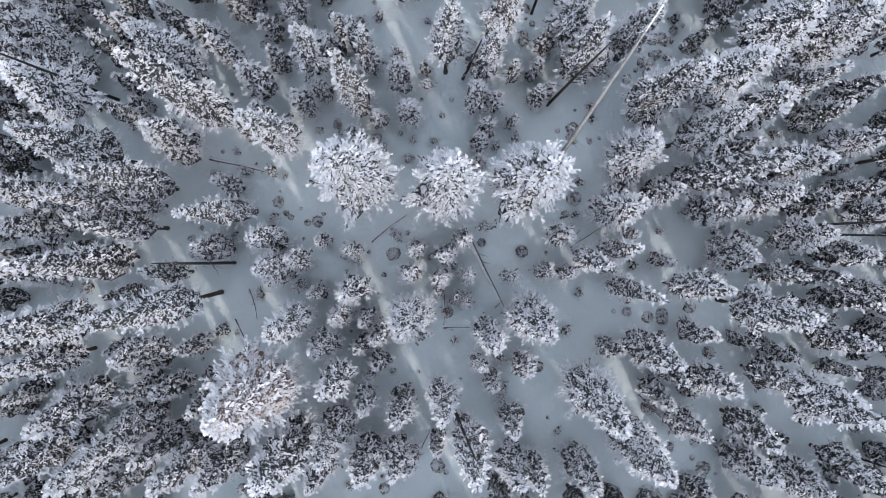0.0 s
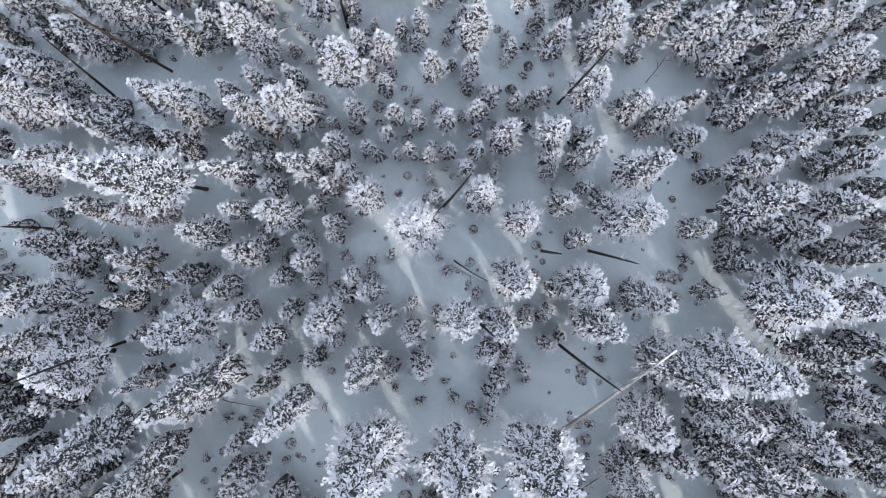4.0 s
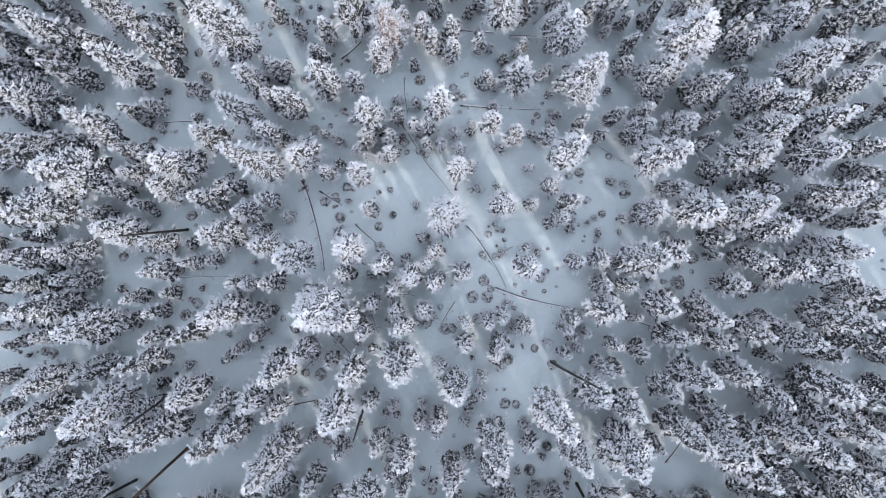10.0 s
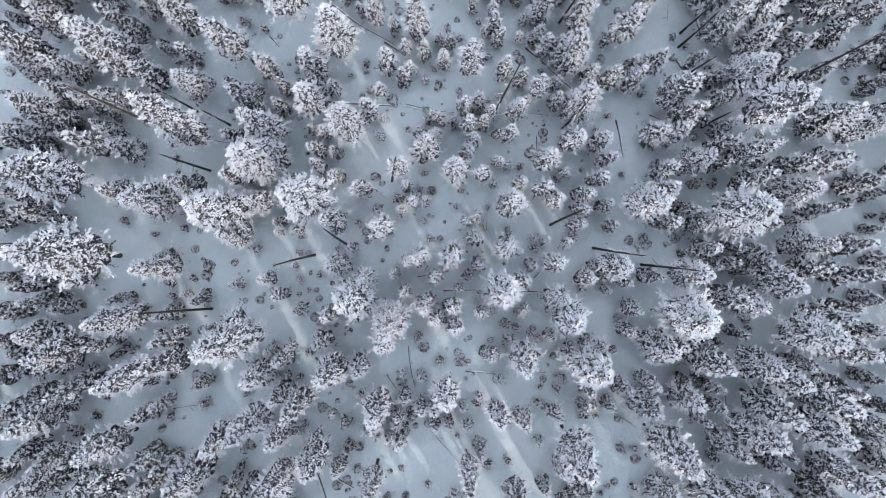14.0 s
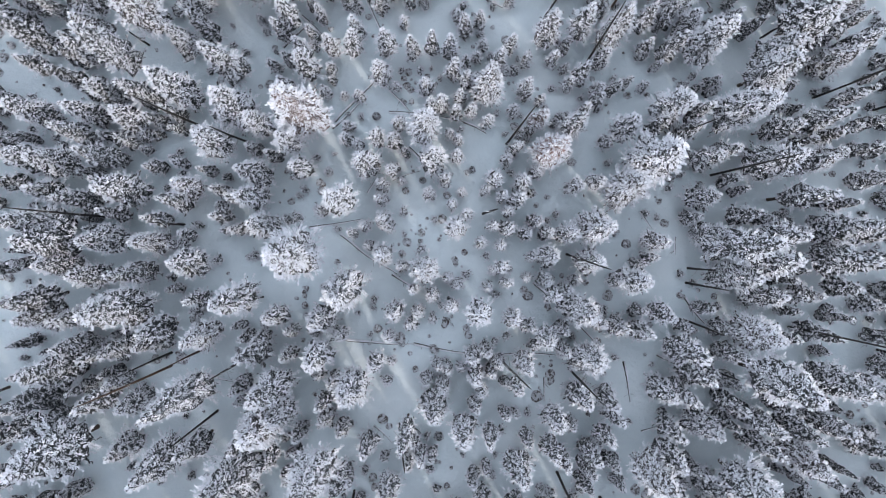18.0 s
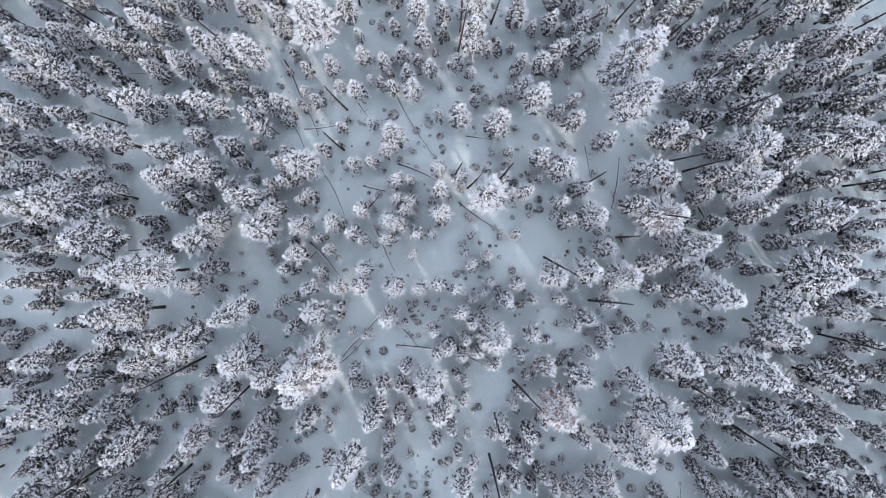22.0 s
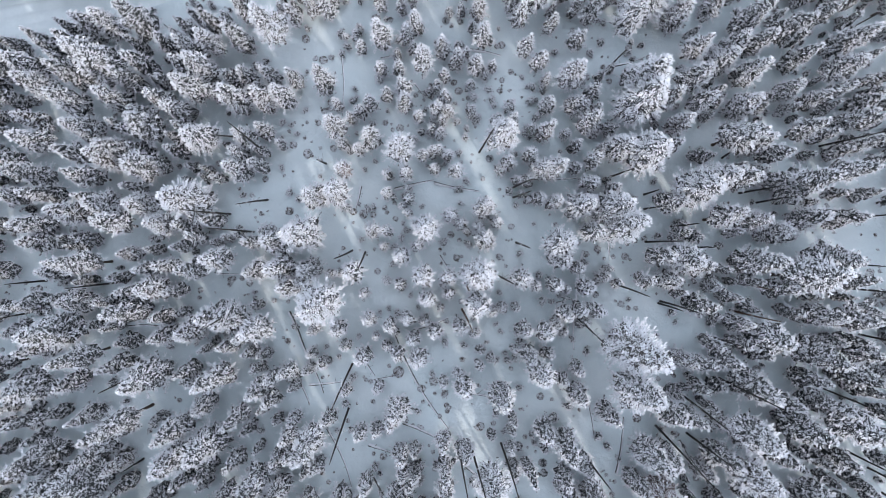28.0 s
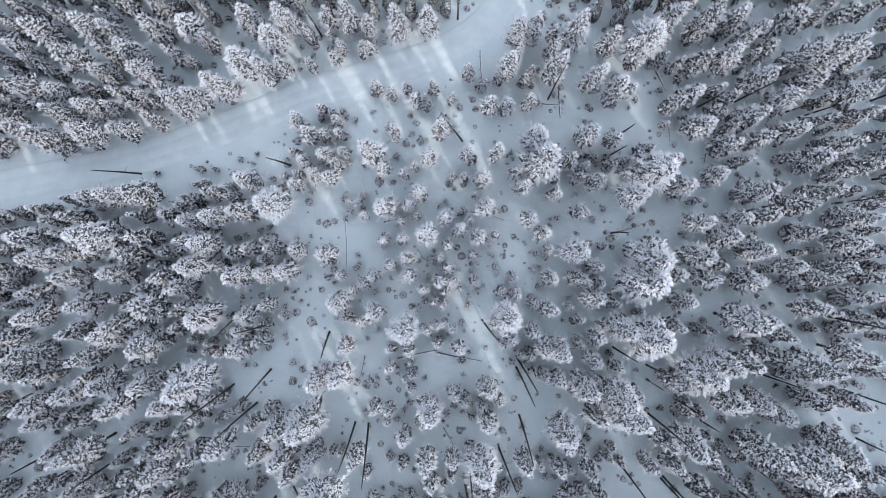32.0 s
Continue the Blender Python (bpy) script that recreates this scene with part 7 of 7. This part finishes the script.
snags([(30.3, 155.8, 15.8, -0.1, -0.5, 0), (-13.5, 155.9, 22.0, 0.6, -1.2, 0), (46.4, 157.1, 13.6, -0.0, -0.4, 0), (35.3, 157.8, 18.1, 0.0, 0.0, 0), (-13.0, 161.4, 22.0, 0.1, -1.5, 0), (47.5, 164.6, 9.8, -0.0, 0.3, 1), (37.9, 166.5, 14.3, 0.0, -0.3, 1), (17.0, 166.6, 16.0, 0.4, -1.6, 0), (1.9, 168.0, 22.0, 0.7, -0.3, 1), (-27.4, 169.6, 18.5, 0.4, -0.8, 0), (39.4, 170.0, 11.0, 0.0, -0.1, 1), (22.3, 170.7, 18.0, 0.2, -0.5, 0), (2.5, 171.5, 18.8, -0.0, 0.0, 1), (6.7, 172.5, 18.2, 0.7, -0.5, 0), (41.8, 172.5, 9.4, -0.0, -0.2, 0), (27.5, 176.1, 17.0, 0.0, 0.0, 0)])
snags([(-11.0, 176.2, 22.0, 1.5, -1.8, 0), (-12.8, 176.5, 20.1, 0.6, -1.0, 0), (9.7, 176.7, 22.0, -0.5, -0.7, 0), (46.8, 179.1, 11.6, -0.0, -0.0, 0), (-26.3, 179.6, 20.8, -0.0, 0.1, 0), (43.2, 180.9, 11.3, 0.0, 0.3, 0), (-29.5, 182.2, 20.7, 0.0, -0.6, 0), (9.7, 183.0, 22.0, -0.0, -0.9, 0), (-24.4, 184.0, 16.0, -0.0, -1.4, 0), (9.8, 184.4, 22.0, 0.1, -0.6, 0), (23.2, 185.3, 13.0, 0.0, -0.2, 0), (39.2, 187.4, 8.8, -0.2, 1.1, 0), (21.9, 188.1, 11.7, -0.0, 0.2, 0), (52.8, 188.5, 17.1, 0.0, -0.4, 0), (-16.2, 188.8, 16.1, 1.2, -1.4, 0), (5.3, 189.6, 22.0, 0.4, -0.4, 0)])
snags([(-24.1, 190.2, 22.0, 0.4, 1.1, 0), (-27.6, 193.0, 18.3, 0.8, -2.3, 0), (24.0, 193.2, 6.6, 0.1, 0.5, 0), (-43.5, 212.5, 14.8, -0.2, -0.9, 0), (-21.6, 212.9, 14.1, -0.3, -0.5, 0), (3.6, 215.5, 17.8, -2.5, 0.2, 0), (38.6, 219.3, 10.4, 0.0, -0.0, 0), (16.6, 221.4, 18.6, -0.7, 0.5, 1), (-16.7, 232.3, 13.6, -0.1, -0.0, 0), (-14.3, 233.5, 13.4, 0.3, 0.1, 0), (3.7, 234.2, 9.7, -0.0, 0.0, 0)])

# ---- fallen logs: both ends and thickness ----
logs([(-2.0, -19.3, -0.7, -16.4, 0.20), (17.7, -13.5, 21.1, -16.9, 0.30), (0.5, -7.6, 2.8, -7.6, 0.25), (-18.1, -6.8, -16.5, -9.5, 0.30), (21.5, -6.6, 22.6, -9.1, 0.25), (0.5, -4.1, 0.5, -7.3, 0.30), (-16.9, -4.1, -16.1, -6.8, 0.25), (24.2, -2.0, 24.8, 1.0, 0.25), (12.0, -0.5, 15.6, 1.8, 0.31), (-5.9, -0.0, -2.8, 2.5, 0.31), (2.3, 1.3, 6.3, -6.8, 0.61), (-20.8, 7.7, -14.4, 6.2, 0.41), (-11.4, 20.3, -11.2, 16.9, 0.21), (0.4, 20.3, 3.6, 18.4, 0.64), (-16.2, 29.6, -13.2, 30.6, 0.33), (-12.4, 30.1, -10.0, 33.1, 0.33), (-3.5, 37.3, -4.0, 35.6, 0.28), (19.2, 37.6, 21.5, 40.7, 0.28)])
logs([(-8.4, 37.8, -7.4, 40.1, 0.28), (-16.7, 39.5, -16.2, 38.3, 0.28), (-16.8, 42.9, -12.4, 43.7, 0.33), (-3.1, 42.9, -3.9, 40.7, 0.28), (8.2, 43.2, 11.0, 44.7, 0.45), (-20.3, 45.0, -18.9, 42.3, 0.28), (-14.3, 48.1, -16.2, 45.9, 0.28), (-13.4, 49.8, -11.1, 47.6, 0.33), (16.3, 51.3, 22.4, 49.9, 0.34), (-34.1, 51.6, -34.2, 49.4, 0.28), (-9.6, 52.3, -8.7, 49.8, 0.23), (-1.2, 52.9, -2.9, 50.1, 0.23), (-6.8, 53.7, -5.1, 53.5, 0.23), (16.4, 54.1, 17.9, 55.8, 0.28), (2.8, 54.3, 12.4, 52.1, 0.40), (14.5, 55.0, 13.4, 57.0, 0.28), (-29.8, 55.2, -23.9, 55.4, 0.17), (2.2, 56.9, 4.6, 58.4, 0.29)])
logs([(-0.0, 60.4, 3.9, 54.3, 0.46), (-11.3, 60.7, -7.2, 57.5, 0.35), (-15.1, 64.0, -12.7, 62.5, 0.35), (-17.0, 65.1, -14.3, 56.0, 0.47), (-35.4, 67.2, -33.0, 65.4, 0.23), (-21.0, 68.4, -19.2, 66.6, 0.29), (13.9, 68.8, 16.6, 66.9, 0.24), (26.4, 69.3, 26.0, 66.4, 0.35), (-6.7, 71.1, -1.2, 63.4, 0.30), (-31.7, 71.3, -27.2, 71.3, 0.24), (24.4, 71.9, 21.6, 73.3, 0.34), (-0.6, 73.4, 7.8, 72.9, 0.36), (-9.0, 73.5, -7.9, 71.7, 0.24), (-20.7, 74.7, -19.8, 72.9, 0.30), (-6.5, 76.3, -6.1, 72.2, 0.30), (3.6, 77.0, 4.4, 75.7, 0.36), (-13.4, 78.5, -11.2, 80.5, 0.37), (4.8, 81.2, 8.5, 81.0, 0.49)])
logs([(-2.5, 81.9, 3.0, 81.6, 0.49), (7.4, 82.6, 8.7, 83.8, 0.31), (-5.2, 83.6, -1.8, 84.0, 0.37), (-31.3, 91.9, -26.2, 91.6, 0.19), (19.4, 92.4, 22.0, 92.9, 0.19), (-10.4, 94.2, -8.5, 92.5, 0.25), (-37.7, 95.2, -36.4, 93.9, 0.32), (9.1, 98.5, 8.9, 96.0, 0.32), (18.2, 99.9, 18.4, 95.5, 0.39), (22.1, 100.4, 24.6, 99.0, 0.32), (-28.2, 100.4, -25.0, 99.6, 0.26), (3.5, 101.3, 10.6, 100.9, 0.32), (-5.5, 103.0, 3.5, 101.3, 0.39), (-14.6, 104.1, -5.5, 103.0, 0.46), (-2.1, 105.8, -0.9, 104.7, 0.33), (26.1, 106.6, 28.9, 102.6, 0.39), (8.6, 109.2, 15.8, 101.3, 0.46), (-7.8, 111.0, -4.3, 108.8, 0.40)])
logs([(28.7, 111.5, 29.7, 108.4, 0.53), (-21.1, 112.3, -20.1, 111.0, 0.33), (25.7, 113.7, 25.4, 111.6, 0.33), (-13.7, 116.0, -7.2, 111.0, 0.47), (-17.4, 116.9, -11.0, 117.6, 0.40), (22.0, 116.9, 23.1, 114.8, 0.40), (-32.2, 119.1, -30.2, 123.0, 0.34), (29.1, 120.3, 30.0, 116.4, 0.34), (-10.4, 120.8, -8.6, 124.0, 0.27), (-7.4, 122.3, -4.0, 123.2, 0.27), (-5.2, 126.1, -0.7, 120.9, 0.48), (-38.0, 128.7, -33.2, 131.2, 0.56), (1.6, 129.0, 4.3, 127.5, 0.42), (-14.4, 129.0, -10.8, 132.3, 0.42), (-14.1, 129.8, -8.0, 135.7, 0.49), (-7.4, 130.7, 1.6, 129.0, 0.49), (-7.3, 133.5, -4.9, 130.6, 0.42), (-20.4, 139.8, -16.8, 143.2, 0.50)])
logs([(-18.1, 144.0, -14.2, 139.5, 0.50), (14.7, 144.7, 19.3, 147.1, 0.58), (-9.8, 145.8, -7.4, 139.9, 0.43), (31.8, 146.5, 33.5, 142.2, 0.58), (20.7, 146.6, 22.4, 153.3, 0.43), (-45.9, 146.8, -42.4, 148.8, 0.29), (1.2, 148.3, 7.4, 143.6, 0.51), (29.3, 150.2, 31.7, 145.8, 0.58), (-45.4, 150.3, -41.0, 150.1, 0.29), (-11.1, 151.1, -8.2, 150.2, 0.58), (-16.4, 153.5, -13.2, 146.2, 0.44), (-6.5, 153.8, -0.7, 150.7, 0.52), (18.0, 155.0, 18.3, 150.6, 0.30), (43.9, 155.4, 42.7, 151.8, 0.44), (2.5, 157.1, 7.7, 156.1, 0.37), (-18.6, 159.0, -14.5, 159.3, 0.45), (-10.8, 159.1, -7.8, 159.7, 0.37), (-21.3, 161.8, -18.6, 156.5, 0.60)])
logs([(-11.5, 162.1, -10.0, 159.8, 0.38), (-4.6, 165.6, -0.0, 167.0, 0.45), (-7.6, 165.8, -0.6, 152.8, 0.53), (-44.4, 167.5, -37.2, 167.2, 0.38), (14.5, 168.3, 16.5, 169.0, 0.46), (-21.3, 168.6, -16.8, 157.9, 0.61), (14.6, 169.5, 17.2, 168.6, 0.46), (-31.3, 174.1, -22.0, 173.7, 0.23), (-0.8, 175.3, 0.6, 173.0, 0.31), (22.4, 176.2, 22.2, 173.8, 0.39), (-6.7, 184.8, -1.2, 185.8, 0.55), (-1.2, 185.4, 5.0, 184.0, 0.55), (-11.4, 185.4, -12.3, 181.9, 0.39), (11.4, 185.7, 21.7, 185.7, 0.39), (-3.4, 200.0, -1.9, 197.5, 0.32), (25.1, 201.4, 30.1, 202.8, 0.41), (-8.2, 203.9, -4.9, 204.6, 0.49), (3.3, 205.1, 9.0, 203.6, 0.65)])
logs([(-13.9, 205.3, -13.8, 195.6, 0.33), (-7.2, 210.9, -8.8, 211.8, 0.41), (21.0, 211.9, 26.8, 211.7, 0.41), (39.4, 213.7, 38.7, 210.8, 0.41), (33.8, 216.9, 34.0, 213.5, 0.50), (15.7, 220.6, 19.0, 220.5, 0.42), (36.0, 222.8, 38.7, 225.3, 0.50), (18.4, 223.5, 18.2, 218.4, 0.59), (32.0, 226.5, 34.2, 222.0, 0.67), (6.9, 229.2, 7.4, 223.1, 0.42)])
pale_logs([(18.8, 175.2, 16.5, 162.1, 0.54)])

# ---- young growth under and between the trees, and seedlings in the open snow ----
plant()
join_woods("packed_forest", "dense snow-laden pine forest on the slope", beyond)
under_rng = random.Random(5)
cells = {}
for x, y, d in rooted:
    cells.setdefault((int(x // 4), int(y // 4)), []).append((x, y, d))


def clear_of(x, y):
    """Distance from a place to the nearest crown's rim, and to how many crowns it is close."""
    near = [math.hypot(x - a, y - b) - d / 2 for i in (-1, 0, 1) for j in (-1, 0, 1) for a, b, d in cells.get((int(x // 4) + i, int(y // 4) + j), ())]
    return (min(near), sum(v < 1.6 for v in near)) if near else (9.0, 0)


# more dead trunks among the living trees of the lower slope
stood = 0
while stood < 45:
    y = under_rng.uniform(95, 222)
    x = under_rng.uniform(-0.6, 0.6) * (60 - float(np.interp(y, fine_y, fine_z)))
    gap, crowd = clear_of(x, y)
    if gap > 0.25 and (x > 4 or under_rng.random() < 0.35) and abs(x) > 22 and road_distance(x, y) > 4:
        snag(x, y, under_rng.uniform(6.0, 16.0))
        stood += 1


def fill_in(count, gap_low, gap_high, crowd_least, low_d, high_d, slim_low, slim_high, keep_out):
    """Young trees where crowns already stand close, of widths low_d to high_d, keeping off the road."""
    made, tries = [], 0
    while len(made) < count and tries < count * 60:
        tries += 1
        x, y = under_rng.uniform(-64, 64), under_rng.uniform(-28, 242)
        gap, crowd = clear_of(x, y)
        if gap_low < gap < gap_high and crowd >= crowd_least and road_distance(x, y) > keep_out:
            d = under_rng.uniform(low_d, high_d)
            made.append((x, y, d * under_rng.uniform(slim_low, slim_high), d))
            cells.setdefault((int(x // 4), int(y // 4)), []).append((x, y, d))
    return made


thicket = fill_in(620, 0.15, 1.2, 2, 1.7, 3.0, 2.4, 3.4, 3.6)
low = fill_in(420, -0.5, 0.9, 3, 1.2, 2.2, 1.0, 2.2, 3.2) + fill_in(800, 0.0, 1.6, 1, 0.9, 1.7, 0.8, 1.5, 3.2)
join_woods("thicket", "close-grown young pines heavy with snow between the larger trees", thicket)
join_woods("young_growth", "small snowy young pines growing under the taller trees", low, True)


def seedlings():
    s = Shape()
    made = 0
    while made < 2600:
        x, y = under_rng.uniform(-60, 60), under_rng.uniform(-28, 238)
        gap, crowd = clear_of(x, y)
        if gap < 0.1 or road_distance(x, y) < 3.2 or noise.noise((x * 0.13, y * 0.13, 2.0)) < under_rng.uniform(-0.3, 0.5):
            continue
        made += 1
        r = 0.15 + 0.40 * under_rng.random() ** 2.2
        z = ground(x, y)
        dome(s, x, y, z, r * under_rng.uniform(0.9, 1.5), r * under_rng.uniform(0.8, 1.4), under_rng, 9, 3)
        for _ in range(int(4 + 70 * r * r)):
            a = under_rng.uniform(0, 6.28)
            o = Vector((math.cos(a), math.sin(a), under_rng.uniform(0.4, 1.6)))
            s.tuft(Vector((x, y, z)) + o.normalized() * r * 0.95, o, 0.07 + r * 0.25, under_rng, 0.3)
    tagged(new("seedlings", s.mesh("seedlings", [MAT_SHRUB])), "tiny frosted seedling tips poking through the snow", "seedlings", kind="stuff")


seedlings()

# ---- added pines beyond the flight's edges, mostly unseen, to block the low sun ----
edge_rng = random.Random(21)
margin = []
for row in range(-22, 94):
    for column in range(-28, 29):
        x, y = column * 3.0 + edge_rng.uniform(-1.1, 1.1), row * 3.0 + edge_rng.uniform(-1.1, 1.1)
        half = 0.63 * (60 - float(np.interp(y, fine_y, fine_z))) + 1.0
        seen = -20.5 < y < 231 and abs(x) < half
        if not seen and abs(x) < half + 9 and -58 < y < 266 and road_distance(x, y) > 4 and clear_of(x, y)[0] > 0.6 and edge_rng.random() < 0.8:
            tall = edge_rng.uniform(7, 17)
            margin.append((x, y, tall, 1.6 + 0.14 * tall))
join_woods("forest_edge", "snowy pine forest added around the flown strip, mostly unseen, to shade it", margin, True)


# ---- a bleached dead trunk that leans against the living trees ----
def leaning_snag(foot, top):
    rng = random.Random(77)
    a, b = Vector(foot), Vector(top)
    trunk, limbs = Shape(), Shape()
    sag = lambda u: a.lerp(b, u) + Vector((0, 0, 0.35 * math.sin(3.14 * u)))
    us = [i / 8 for i in range(9)]
    trunk.tube([sag(u) - a for u in us], [0.24 * (1 - 0.65 * u) for u in us], 7)
    for i in range(22):
        u = rng.uniform(0.35, 1.0)
        o = Vector((rng.uniform(-1, 1), rng.uniform(-1, 1), rng.uniform(-0.6, 0.6))).normalized() * rng.uniform(0.4, 1.3)
        p = sag(u) - a
        limbs.tube([p, p + o * 0.6 + Vector((0, 0, 0.1)), p + o], [0.03, 0.02, 0.01], 3, closed=False)
    root = tagged(new("leaning_dead_tree"), "bleached grey dead trunk leaning against pines", "dead tree")
    root.location = a
    part("trunk", trunk.mesh("leaning_trunk", [MAT_GREY], True), root)
    tagged(part("twig_mass", limbs.mesh("leaning_twigs", [MAT_GREY]), root, "bare pale twigs"), kind="stuff")


leaning_snag((7.9, 3.2, ground(7.9, 3.2) - 0.2), (14.3, 15.1, 14.0))
